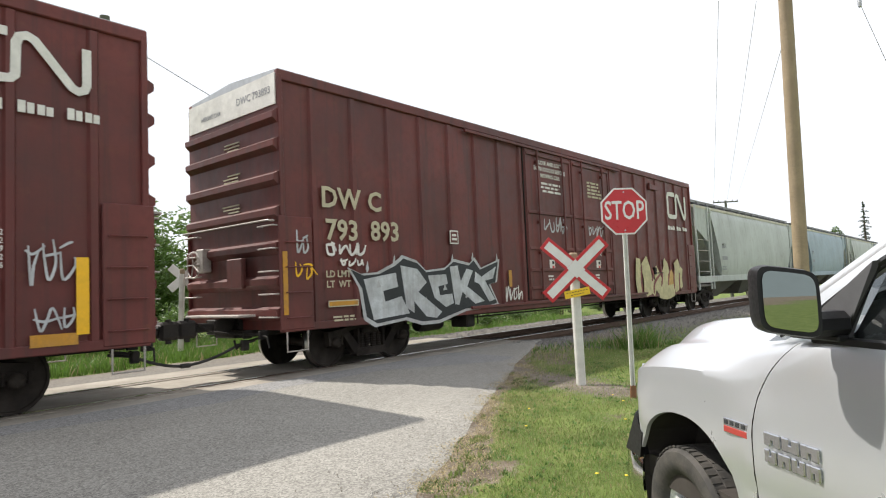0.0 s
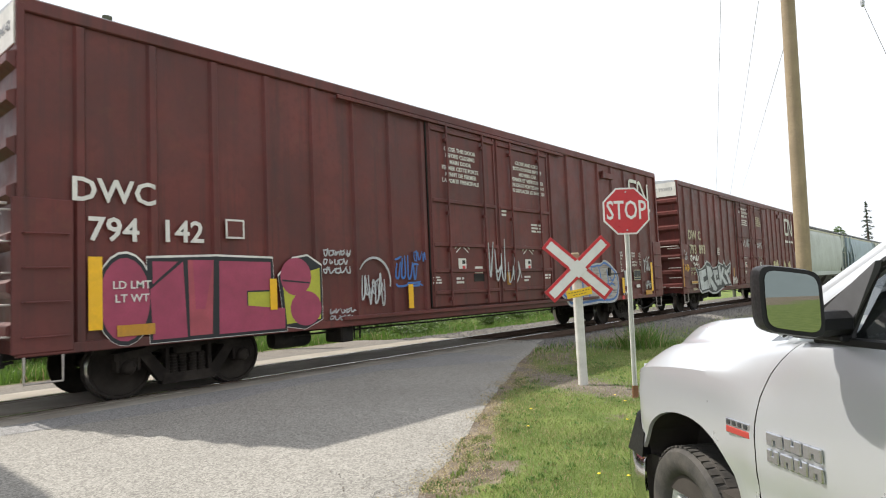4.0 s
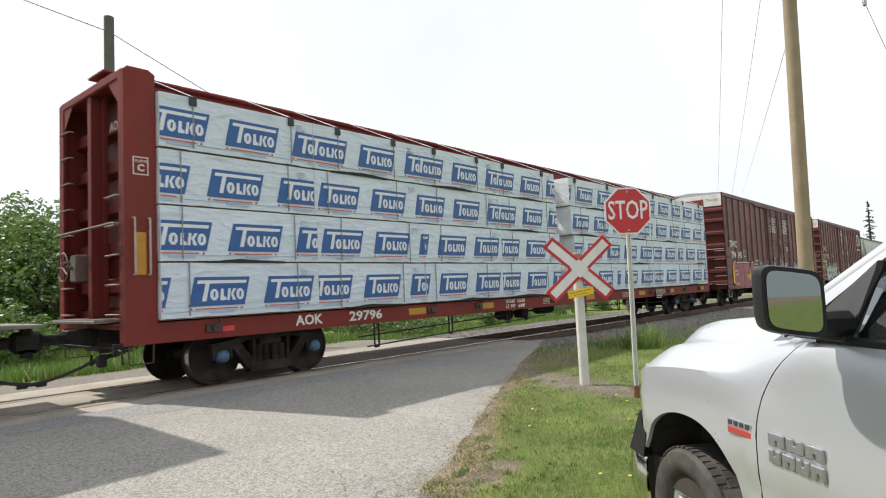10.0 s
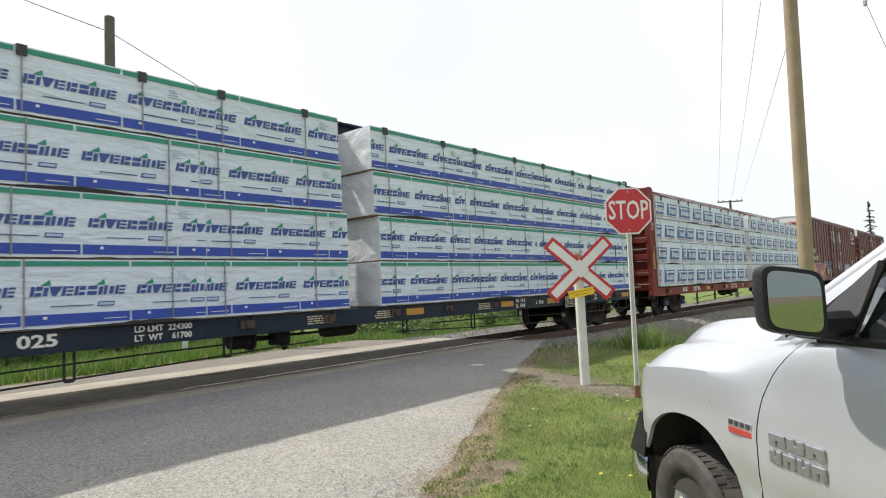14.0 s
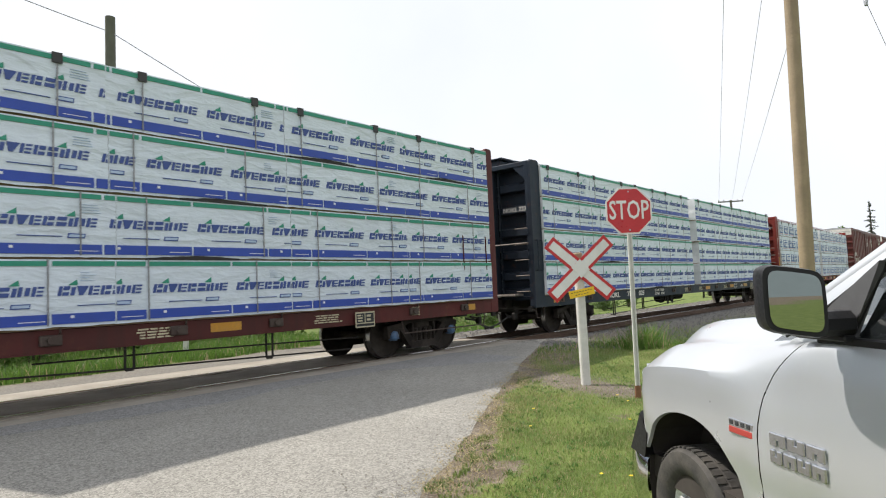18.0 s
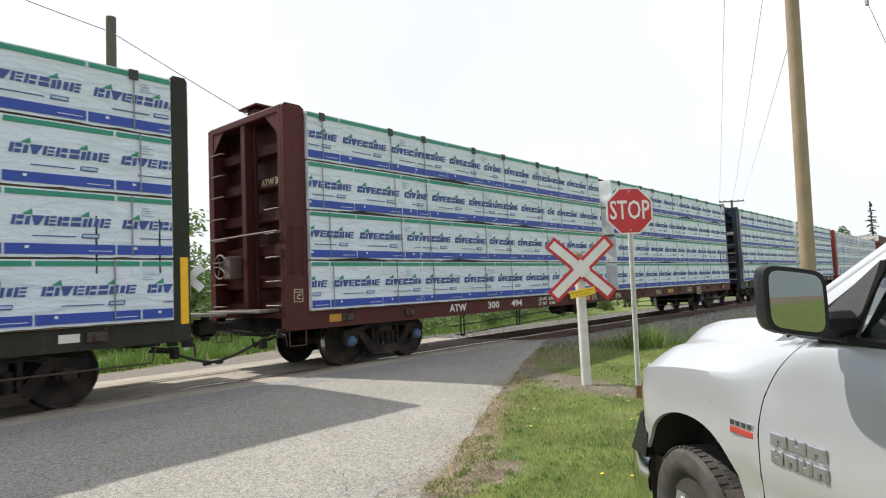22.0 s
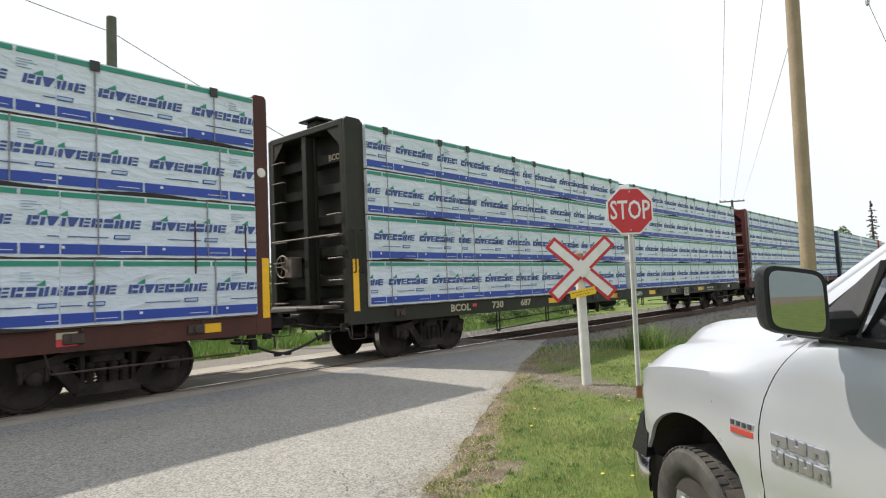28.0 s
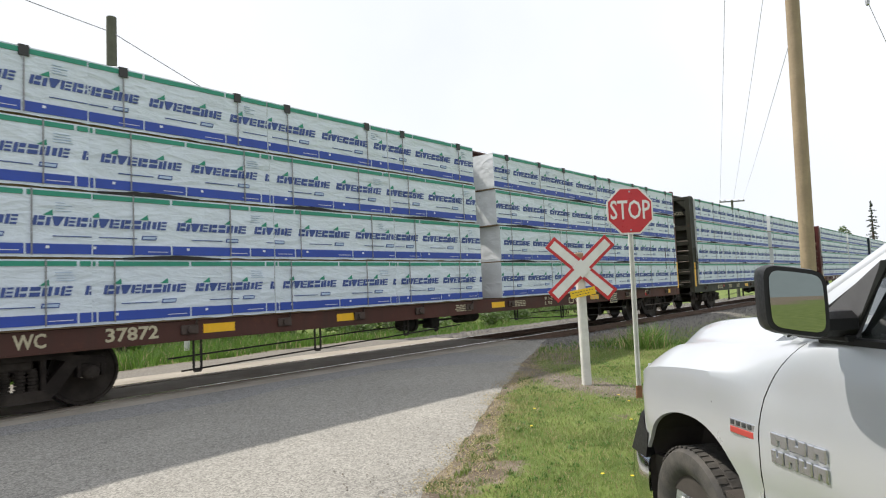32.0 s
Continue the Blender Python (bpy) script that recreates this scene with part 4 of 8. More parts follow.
def logo_ribbon(car, x0, z0, w, h, y=-BW - 0.001, mat=None):
    """A thick rounded double-bend ribbon, the railway's painted mark."""
    t = 0.165 * h
    pts = [(0.42, 0.93), (0.16, 0.93), (0.085, 0.905), (0.06, 0.82), (0.06, 0.18), (0.085, 0.095), (0.16, 0.07), (0.36, 0.07), (0.44, 0.09), (0.47, 0.17), (0.475, 0.76), (0.495, 0.88), (0.545, 0.93), (0.595, 0.88), (0.63, 0.78),
           (0.82, 0.22), (0.855, 0.12), (0.90, 0.07), (0.945, 0.12), (0.96, 0.22), (0.96, 0.93)]
    line = [Vector((x0 + a * w, z0 + b * h)) for a, b in pts]
    v, f = [], []
    for i, p in enumerate(line):
        d0 = (p - line[max(i - 1, 0)]) if i else (line[1] - p)
        d1 = (line[i + 1] - p) if i + 1 < len(line) else d0
        d = (d0.normalized() + d1.normalized()).normalized()
        n = Vector((-d.y, d.x)) * t / 2
        v += [(p.x + n.x, y - 0.003, p.y + n.y), (p.x - n.x, y - 0.003, p.y - n.y), (p.x + n.x, y + 0.003, p.y + n.y), (p.x - n.x, y + 0.003, p.y - n.y)]
        if i:
            b = 4 * i
            f += [(b - 4, b, b + 1, b - 3), (b - 4, b - 2, b + 2, b), (b - 3, b + 1, b + 3, b - 1)]
    return part("emblem", Geo().add(v, f), mat or M_WHITE, car, "white ribbon emblem")


def block_row(car, x0, x1, z0, z1, groups, mat, y):
    """A line of plain upright blocks in groups, where an address is painted."""
    g = Geo()
    n = sum(groups) + 0.6 * (len(groups) - 1)
    w, x = (x1 - x0) / n, x0
    for q in groups:
        for k in range(q):
            hh = (z1 - z0) * (1.0 if k % 2 == 0 else 0.86)
            g.box(x, y - 0.002, z0, x + w * 0.40, y + 0.002, z0 + hh)
            g.box(x + w * 0.48, y - 0.002, z0, x + w * 0.84, y + 0.002, z0 + hh * 0.9)
            x += w
        x += 0.6 * w
    return tagged(part("stencil", g, mat, car, "row of white painted blocks"), kind="stuff")


def smooth_line(pts, k=5):
    """A rounded line through pts."""
    out = []
    for i in range(len(pts) - 1):
        p = [Vector(pts[max(0, min(len(pts) - 1, i + d))]) for d in (-1, 0, 1, 2)]
        for q in range(k):
            t = q / k
            out.append(0.5 * (2 * p[1] + (p[2] - p[0]) * t + (2 * p[0] - 5 * p[1] + 4 * p[2] - p[3]) * t * t + (3 * p[1] - p[0] - 3 * p[2] + p[3]) * t ** 3))
    return out + [Vector(pts[-1])]


def stroke(g, pts, w, y, layer, mat=0, round_=True, fade=0.35):
    """One sprayed stroke through pts, thinner at its ends."""
    pts = smooth_line(pts) if round_ else [Vector(p) for p in pts]
    v, f = [], []
    m = len(pts)
    yy = y - 0.001 - layer * 0.0004
    for q, p in enumerate(pts):
        d = (pts[min(q + 1, m - 1)] - pts[max(q - 1, 0)]).normalized()
        nn = Vector((-d.y, d.x)) * w * (fade + (1.2 - fade) * math.sin(math.pi * (0.12 + 0.8 * q / (m - 1))))
        v += [(p.x + nn.x, yy, p.y + nn.y), (p.x - nn.x, yy, p.y - nn.y), (p.x + nn.x, y + 0.004, p.y + nn.y), (p.x - nn.x, y + 0.004, p.y - nn.y)]
        if q:
            b = 4 * q
            f += [(b - 4, b, b + 1, b - 3), (b - 4, b - 2, b + 2, b), (b - 3, b + 1, b + 3, b - 1)]
    g.add(v, f, mat)


def scrawl(car, x0, x1, z0, z1, mat, seed, n=6, r_=0.016, y=-BW - 0.012):
    """Quick sprayed strokes with tapering ends, not to be read."""
    r = random.Random(seed)
    g = Geo()
    w, h = (x1 - x0) / n, z1 - z0
    layer = 0
    for k in range(n):
        a = x0 + w * k
        up = [(a + w * r.uniform(0.0, 0.35), z0 + h * r.uniform(0.6, 0.95)), (a + w * r.uniform(0.1, 0.4), z0 + h * r.uniform(0.0, 0.2)), (a + w * r.uniform(0.5, 0.9), z0 + h * r.uniform(0.1, 0.5)), (a + w * r.uniform(0.6, 1.15), z0 + h * r.uniform(0.55, 1.0))]
        if r.random() < 0.5:
            up.append((a + w * r.uniform(0.9, 1.3), z0 + h * r.uniform(0.0, 0.3)))
        strokes = [up]
        if r.random() < 0.6:
            zc = z0 + h * r.uniform(0.35, 0.8)
            strokes.append([(a + w * r.uniform(-0.1, 0.2), zc), (a + w * 0.5, zc + h * r.uniform(-0.1, 0.12)), (a + w * r.uniform(0.8, 1.2), zc + h * r.uniform(-0.05, 0.2))])
        for st in strokes:
            layer += 1
            stroke(g, st, r_, y, layer)
    return part("graffiti", g, mat, car, "thin sprayed scrawl")


def rows_of_scrawl(car, x0, x1, z0, z1, rows, mat, seed, r_=0.012):
    """Several short lines of small sprayed marks."""
    h = (z1 - z0) / rows
    for k in range(rows):
        scrawl(car, x0, x1 - (k % 2) * 0.06, z1 - (k + 0.85) * h, z1 - k * h, mat, seed + k, 5, r_)


def block_piece(car, x0, x1, z0, z1, fill, dark, halo, y=-BW - 0.003, label=""):
    """Chunky slanted sprayed slabs in silver with black gaps and a misty pale edge."""
    w, h = x1 - x0, z1 - z0

    def at(pts, grow=0.0):
        return [(x0 + w * (u + (u - 0.5) * grow * 0.7), z0 + h * (q + (q - 0.5) * grow * 2.2)) for u, q in pts]
    edge = [(0.04, 0.10), (0.02, 0.55), (-0.04, 0.86), (0.03, 0.76), (0.12, 0.78), (0.22, 0.92), (0.27, 1.04), (0.36, 0.96), (0.42, 0.80), (0.55, 0.84), (0.62, 0.99), (0.74, 0.92), (0.78, 1.02), (0.83, 0.84), (0.99, 1.0), (0.96, 0.58), (0.90, 0.54), (0.97, 0.16), (0.86, 0.12), (0.70, 0.10), (0.60, 0.02), (0.50, -0.06), (0.38, -0.06), (0.28, 0.04), (0.10, -0.02)]
    g = Geo()
    g.prism(at(edge, 0.05), "xz", y - 0.0012, y + 0.001, 0)
    g.prism(at(edge), "xz", y - 0.003, y + 0.001, 1)
    slabs = ([(0.03, 0.70), (0.22, 0.80), (0.23, 0.56), (0.14, 0.50), (0.15, 0.32), (0.25, 0.40), (0.30, 0.10), (0.08, 0.04)],
             [(0.25, 0.92), (0.36, 0.86), (0.42, 0.62), (0.36, 0.46), (0.52, 0.08), (0.48, -0.02), (0.41, 0.02), (0.33, 0.30), (0.33, 0.10), (0.28, 0.20)],
             [(0.43, 0.74), (0.56, 0.76), (0.57, 0.58), (0.50, 0.54), (0.51, 0.38), (0.60, 0.40), (0.61, 0.22), (0.55, 0.16), (0.47, 0.34)],
             [(0.59, 0.90), (0.65, 0.92), (0.67, 0.62), (0.72, 0.86), (0.77, 0.82), (0.72, 0.52), (0.86, 0.22), (0.78, 0.18), (0.68, 0.42), (0.65, 0.18), (0.62, 0.20)],
             [(0.79, 0.80), (0.84, 0.70), (0.97, 0.90), (0.94, 0.66), (0.87, 0.62), (0.95, 0.24), (0.90, 0.20), (0.82, 0.56), (0.78, 0.60)])
    for k, sh in enumerate(slabs):
        g.prism(at(sh), "xz", y - 0.0045 - 0.0004 * (k % 2), y + 0.001, 2)
    for u, q in ((0.27, 0.40), (0.535, 0.46), (0.70, 0.30), (0.10, 0.55), (0.40, 0.24), (0.87, 0.40)):
        g.prism(at([(u, q), (u + 0.012, q + 0.13), (u + 0.028, q + 0.02)]), "xz", y - 0.006, y + 0.001, 0)
    for k, (u, q) in enumerate(((0.05, 0.88), (0.21, 0.98), (0.61, 1.02), (0.77, 1.06), (0.98, 1.04))):
        g.prism(at([(u, q - 0.08), (u + 0.012, q - 0.02), (u + 0.006, q + 0.12), (u - 0.006, q)]), "xz", y - 0.0016, y + 0.001, 0)
    return part("graffiti", g, [halo, dark, fill], car, label)


def patch_piece(car, x0, x1, z0, z1, mats, y=-BW - 0.003, label=""):
    """Flat pink patches with lime and orange corners, black seams and a white rim."""
    w, h = x1 - x0, z1 - z0
    oval = [(0.5 + 0.5 * math.cos(a), 0.5 + 0.5 * math.sin(a)) for a in np.linspace(0, 2 * math.pi, 22)[:-1]]

    def put(pts, layer, m, grow=0.0):
        cx, cz = sum(p[0] for p in pts) / len(pts), sum(p[1] for p in pts) / len(pts)
        g.prism([(x0 + w * (u + math.copysign(min(1, abs(u - cx) * 9), u - cx) * grow * 0.30), z0 + h * (q + math.copysign(min(1, abs(q - cz) * 4), q - cz) * grow)) for u, q in pts], "xz", y - 0.001 - 0.0009 * layer, y + 0.001, m)

    def disc(u0, u1, q0, q1):
        return [(u0 + (u1 - u0) * a, q0 + (q1 - q0) * b) for a, b in oval]
    g = Geo()
    white, black, pink, lime, orange = 0, 1, 2, 3, 4
    for k, sh in enumerate((disc(0.0, 0.20, 0.0, 1.0), [(0.19, 0.0), (0.18, 0.95), (0.46, 0.98), (0.46, 0.0)], [(0.45, 0.0), (0.46, 0.98), (0.73, 0.96), (0.74, 0.30), (0.78, 0.26), (0.80, 0.0)], [(0.79, 0.06), (0.76, 0.72), (0.84, 0.96), (0.92, 1.0), (1.0, 0.86), (1.0, 0.12), (0.90, 0.0)])):
        put([(u, q + 0.02 * (q > 0.5)) for u, q in sh], 0.1 * k, white, 0.012)
        put(sh, 1 + 0.1 * k, black, 0.006)
    put(disc(0.01, 0.19, 0.04, 0.96), 2, pink)
    put([(0.20, 0.03), (0.19, 0.60), (0.32, 0.92), (0.335, 0.03)], 2, pink)
    put([(0.20, 0.66), (0.20, 0.92), (0.30, 0.92)], 2.2, pink)
    put([(0.345, 0.04), (0.34, 0.94), (0.45, 0.94), (0.44, 0.04)], 2, orange)
    put([(0.37, 0.35), (0.36, 0.94), (0.45, 0.94), (0.41, 0.35)], 3, pink)
    put([(0.47, 0.03), (0.475, 0.93), (0.72, 0.92), (0.72, 0.55), (0.60, 0.55), (0.60, 0.36), (0.79, 0.30), (0.79, 0.03)], 2.2, pink)
    put([(0.605, 0.36), (0.605, 0.53), (0.72, 0.53), (0.72, 0.32)], 2.4, lime)
    put([(0.80, 0.08), (0.78, 0.68), (0.99, 0.84), (0.99, 0.12)], 2, lime)
    put(disc(0.77, 0.94, 0.46, 0.98), 3, pink)
    put(disc(0.82, 0.995, 0.04, 0.52), 3.4, pink)
    put([(0.78, 0.66), (0.93, 0.62), (0.93, 0.64), (0.78, 0.685)], 4.5, black)
    return part("graffiti", g, mats, car, label)


def flame_piece(car, x0, x1, z0, z1, mats, y=-BW - 0.003, label=""):
    """Tall round-topped sprayed lobes running together at the foot, with dark seams and an amber heart."""
    w, h = x1 - x0, z1 - z0

    def at(pts):
        return [(x0 + w * a, z0 + h * b) for a, b in pts]
    g = Geo()
    lobes = (
        ([(0.05, 0.02), (0.03, 0.35), (0.04, 0.70), (0.05, 0.97)], 0.17, 0), ([(0.20, 0.00), (0.22, 0.40), (0.19, 0.70), (0.15, 0.92)], 0.30, 0),
        ([(0.16, 0.10), (0.30, 0.22), (0.38, 0.06)], 0.24, 0), ([(0.42, 0.02), (0.46, 0.28), (0.42, 0.52), (0.45, 0.66)], 0.22, 0),
        ([(0.56, -0.06), (0.58, 0.30), (0.62, 0.62), (0.58, 0.78)], 0.28, 0), ([(0.70, -0.02), (0.74, 0.30), (0.70, 0.56)], 0.26, 2),
        ([(0.88, 0.02), (0.86, 0.34), (0.90, 0.62), (0.87, 0.92)], 0.24, 0), ([(0.98, 0.10), (0.96, 0.40), (1.0, 0.70)], 0.13, 0),
        ([(0.45, 0.04), (0.62, 0.00), (0.80, 0.06)], 0.22, 0), ([(0.63, 0.72), (0.61, 0.84), (0.63, 0.92)], 0.13, 0))
    for k, (ln, wd, m) in enumerate(lobes):
        stroke(g, at(ln), wd * 0.95, y, k, m, fade=0.95)
    seams = ([(0.10, 0.05), (0.09, 0.40), (0.11, 0.80)], [(0.30, 0.35), (0.34, 0.52), (0.30, 0.72)], [(0.33, 0.0), (0.36, 0.30), (0.50, 0.55)], [(0.50, 0.18), (0.53, 0.45), (0.51, 0.75)], [(0.66, 0.20), (0.68, 0.45), (0.72, 0.66)], [(0.80, 0.08), (0.80, 0.38), (0.82, 0.70)], [(0.92, 0.05), (0.93, 0.30), (0.94, 0.55)])
    for k, ln in enumerate(seams):
        stroke(g, at(ln), 0.05, y - 0.0055, k % 4, 1)
    return part("graffiti", g, mats, car, label)


def lobe_piece(car, x0, x1, z0, z1, fill, line, halo, y=-BW - 0.003, label=""):
    """Plump sprayed lobes with thick soft outlines and hatched pale fill."""
    w, h = x1 - x0, z1 - z0
    top = [(-0.02, 0.28), (0.03, 0.62), (0.09, 0.70), (0.13, 0.93), (0.20, 0.99), (0.28, 0.86), (0.36, 0.93), (0.43, 0.97), (0.50, 0.89), (0.60, 0.92), (0.68, 0.93), (0.74, 1.0), (0.83, 0.93), (0.90, 0.82), (0.97, 0.70), (1.0, 0.45), (0.98, 0.18), (0.92, 0.02), (0.80, -0.02), (0.62, 0.0), (0.45, -0.02), (0.28, -0.03), (0.14, -0.02), (0.08, 0.10)]
    ring = smooth_line(top + top[:1], 4)[:-1]

    def at(pts, grow=0.0):
        return [(x0 + w * (u + (u - 0.5) * grow * 0.6), z0 + h * (q + (q - 0.5) * grow * 2.0)) for u, q in pts]
    g = Geo()
    for grow, m, lift in ((0.05, 0, 0.0006), (0.0, 1, 0.0022), (-0.055, 2, 0.0036)):
        g.prism(at([tuple(p) for p in ring], grow), "xz", y - 0.001 - lift, y + 0.001, m)
    lines = (
        [(0.10, 0.68), (0.14, 0.50), (0.13, 0.30), (0.08, 0.18)], [(0.12, 0.52), (0.20, 0.46), (0.25, 0.30), (0.22, 0.06)],
        [(0.29, 0.80), (0.33, 0.55), (0.34, 0.25), (0.33, 0.04)], [(0.38, 0.60), (0.43, 0.42), (0.45, 0.20), (0.43, 0.10)],
        [(0.39, 0.62), (0.43, 0.56), (0.47, 0.57)], [(0.50, 0.84), (0.52, 0.60), (0.50, 0.48), (0.57, 0.52), (0.60, 0.36), (0.61, 0.22)],
        [(0.63, 0.86), (0.66, 0.62), (0.67, 0.30), (0.70, 0.06)], [(0.53, 0.44), (0.58, 0.40), (0.60, 0.24)],
        [(0.78, 0.80), (0.80, 0.55), (0.79, 0.36), (0.86, 0.44), (0.93, 0.36)], [(0.83, 0.60), (0.88, 0.50), (0.92, 0.60), (0.93, 0.72)],
        [(0.79, 0.32), (0.86, 0.28), (0.80, 0.12)], [(0.30, 0.20), (0.34, 0.13)], [(0.34, 0.20), (0.30, 0.13)])
    for k, ln in enumerate(lines):
        stroke(g, at(ln), 0.028 if len(ln) > 2 else 0.014, y - 0.0046, k % 5, 1)
    return part("graffiti", g, [halo, line, fill], car, label)


# ---- covered hopper ----
HH = 9.35


def hopper(label, group, x_mid, paint):
    car = tagged(new("covered_hopper"), label, "railcar", group)
    near = [(-1.46, 1.40), (-1.55, 1.75), (-1.585, 2.3), (-1.58, 2.9), (-1.55, 3.5), (-1.50, 4.0), (-1.44, 4.28), (-1.30, 4.40)]
    tank = near + [(-y, z) for y, z in near[::-1]]
    n = len(tank)
    g = Geo()
    v = [(e * (HH - 1.95 - 1.15 * max(0.0, 1 - (z - 1.4) / 3.0) ** 1.4), y, z) for e in (-1, 1) for y, z in tank]
    g.add(v, [(k, k + 1, n + k + 1, n + k) for k in range(n - 1)] + [(n - 1, 0, n, 2 * n - 1), tuple(range(n - 1, -1, -1)), tuple(range(n, 2 * n))])
    part("tank", g, paint, car, "smooth curved hopper side", smooth=True)
    g = Geo()
    g.prism([(-1.32, 4.36), (-1.32, 4.44), (0, 4.54), (1.32, 4.44), (1.32, 4.36)], "yz", -HH + 0.1, HH - 0.1)
    part("roof", g, paint, car)
    for e in (-1, 1):
        g = Geo()
        v = [(e * (HH - 3.0), -1.45, 1.42), (e * (HH - 3.0), 1.45, 1.42), (e * (HH - 0.25), 1.40, 3.55), (e * (HH - 0.25), -1.40, 3.55), (e * (HH - 0.2), -1.40, 4.38), (e * (HH - 0.2), 1.40, 4.38)]
        g.add(v, [(0, 1, 2, 3), (3, 2, 5, 4)])
        part("slope_sheet", g, paint, car)
        for y in (-1, 1):
            g = Geo()
            g.prism([(e * (HH - 0.15), 4.38), (e * (HH - 2.0), 4.38), (e * (HH - 1.9), 3.6), (e * (HH - 1.55), 2.9), (e * (HH - 0.2), 3.45)], "xz", y * 1.44, y * 1.41)
            part("end_gusset", g, paint, car)
            for dx in (0.08, 1.62, 1.98):
                g = Geo()
                g.box(e * (HH - dx - 0.045), y * 1.50, 0.85, e * (HH - dx + 0.045), y * 1.44, 4.40, 0.01)
                part("end_post", g, paint, car)
        for k in range(9):
            grab(car, "rung", (e * (HH - 1.62), -1.47, 0.98 + k * 0.40), (e * (HH - 1.98), -1.47, 0.98 + k * 0.40), (0, -0.05, 0), M_GRAB)
        for k in range(5):
            grab(car, "rung", (e * (HH - 0.08), -1.47, 1.15 + k * 0.45), (e * (HH - 1.62), -1.47, 1.15 + k * 0.45), (0, -0.03, 0), M_GRAB)
        g = Geo()
        g.box(e * (HH + 0.05), -1.40, 0.98, e * (HH - 2.2), 1.40, 1.06, 0.01)
        part("end_platform", g, M_PLAT, car)
        g = Geo()
        g.lathe([(0.0, -0.35), (0.26, -0.33), (0.30, -0.25), (0.30, 0.55), (0.26, 0.62), (0.0, 0.64)], 14, (e * (HH - 1.25), -0.55, 1.42), "x")
        part("brake_cylinder", g, M_BLACK, car, smooth=True)
        coupler(car, e * HH, e)
        bogie(car, e * (HH - 1.9))
    for y in (-1, 1):
        g = Geo()
        g.box(-HH, y * 1.5, 1.16, HH, y * 1.42, 1.42, 0.015)
        part("side_sill", g, paint, car)
        g = Geo()
        g.box(-HH + 0.1, y * 1.45, 4.30, HH - 0.1, y * 1.34, 4.42, 0.01)
        part("roof_rail", g, M_CREAMR, car, "paler stained roof edge")
    g = Geo()
    g.box(-HH, -0.3, 0.75, HH, 0.3, 1.05)
    part("centre_sill", g, M_BLACK, car)
    for x in (-4.4, 0, 4.4):
        g = Geo()
        v = [(x - 2.2, -1.35, 1.42), (x + 2.2, -1.35, 1.42), (x + 2.2, 1.35, 1.42), (x - 2.2, 1.35, 1.42), (x - 0.5, -0.5, 0.45), (x + 0.5, -0.5, 0.45), (x + 0.5, 0.5, 0.45), (x - 0.5, 0.5, 0.45)]
        g.add(v, [(0, 1, 5, 4), (1, 2, 6, 5), (2, 3, 7, 6), (3, 0, 4, 7), (4, 5, 6, 7), (0, 3, 2, 1)])
        part("discharge_bay", g, M_HOPD, car, "grimy discharge bay")
    for y in (-0.75, 0.75):
        g = Geo()
        g.box(-HH - 0.1, y - 0.3, 4.70, HH + 0.1, y + 0.3, 4.735)
        g.box(-HH - 0.1, y - 0.30, 4.64, HH + 0.1, y - 0.28, 4.75)
        part("running_board", g, M_GALVD, car, "open steel roof walkway")
    for x in np.arange(-HH + 0.3, HH, 1.25):
        g = Geo()
        g.prism([(-1.2, 4.42), (-1.1, 4.70), (1.1, 4.70), (1.2, 4.42)], "yz", x - 0.03, x + 0.03)
        part("walkway_bracket", g, M_GALVD, car)
    lettering("TILX", 0.30, pose(-6.0, -1.592, 2.75), M_STRAP, car, "grey reporting marks", bold=0.004)
    bars(car, -6.4, -5.5, 2.05, 2.35, 1, M_STRAP, y=-1.592, seed=5)
    bars(car, -6.4, -5.7, 1.65, 1.85, 2, M_STRAP, y=-1.58, seed=6)
    return ride(car, x_mid)


# ---- the cars in their order ----
TRAIN = "cars of the freight train"
M_SILVER = material("silver_spray", (0.50, 0.52, 0.53), 0.5, 0.1, var=0.25, scale=4, streak=0.5, dirt=0.35, dirt_col=(0.14, 0.10, 0.09))
M_INK = material("black_spray", (0.012, 0.014, 0.018), 0.5, var=0.2, scale=4)
M_PINK = material("pink_spray", (0.33, 0.05, 0.10), 0.5, var=0.2, scale=3)
M_ROSE = material("salmon_spray", (0.36, 0.07, 0.09), 0.5, var=0.2, scale=3)
M_LIME = material("lime_spray", (0.42, 0.42, 0.04), 0.5, var=0.2, scale=3)
M_MAROON = material("maroon_spray", (0.20, 0.04, 0.035), 0.5, var=0.2, scale=3)
M_HALO = material("thin_pale_spray", (0.46, 0.47, 0.47), 0.6, var=0.2, scale=6, dirt=0.4, dirt_col=(0.16, 0.09, 0.08))
M_HATCH = material("hatched_pale_spray", (0.42, 0.39, 0.36), 0.55, var=0.15, scale=4, dirt=0.2)
hn, hl = M_HATCH.node_tree.nodes, M_HATCH.node_tree.links
h_co, h_map, h_tex, h_ramp, h_mix = hn.new("ShaderNodeTexCoord"), hn.new("ShaderNodeMapping"), hn.new("ShaderNodeTexNoise"), hn.new("ShaderNodeValToRGB"), hn.new("ShaderNodeMix")
h_map.inputs["Rotation"].default_value, h_map.inputs["Scale"].default_value = (0, 0.15, 0), (2.2, 1, 26)
h_tex.inputs["Scale"].default_value, h_tex.inputs["Detail"].default_value = 1.0, 3
h_ramp.color_ramp.elements[0].position, h_ramp.color_ramp.elements[1].position = 0.50, 0.72
h_mix.data_type = "RGBA"
h_mix.inputs[7].default_value = (0.12, 0.085, 0.075, 1)
hl.new(h_co.outputs["Object"], h_map.inputs["Vector"])
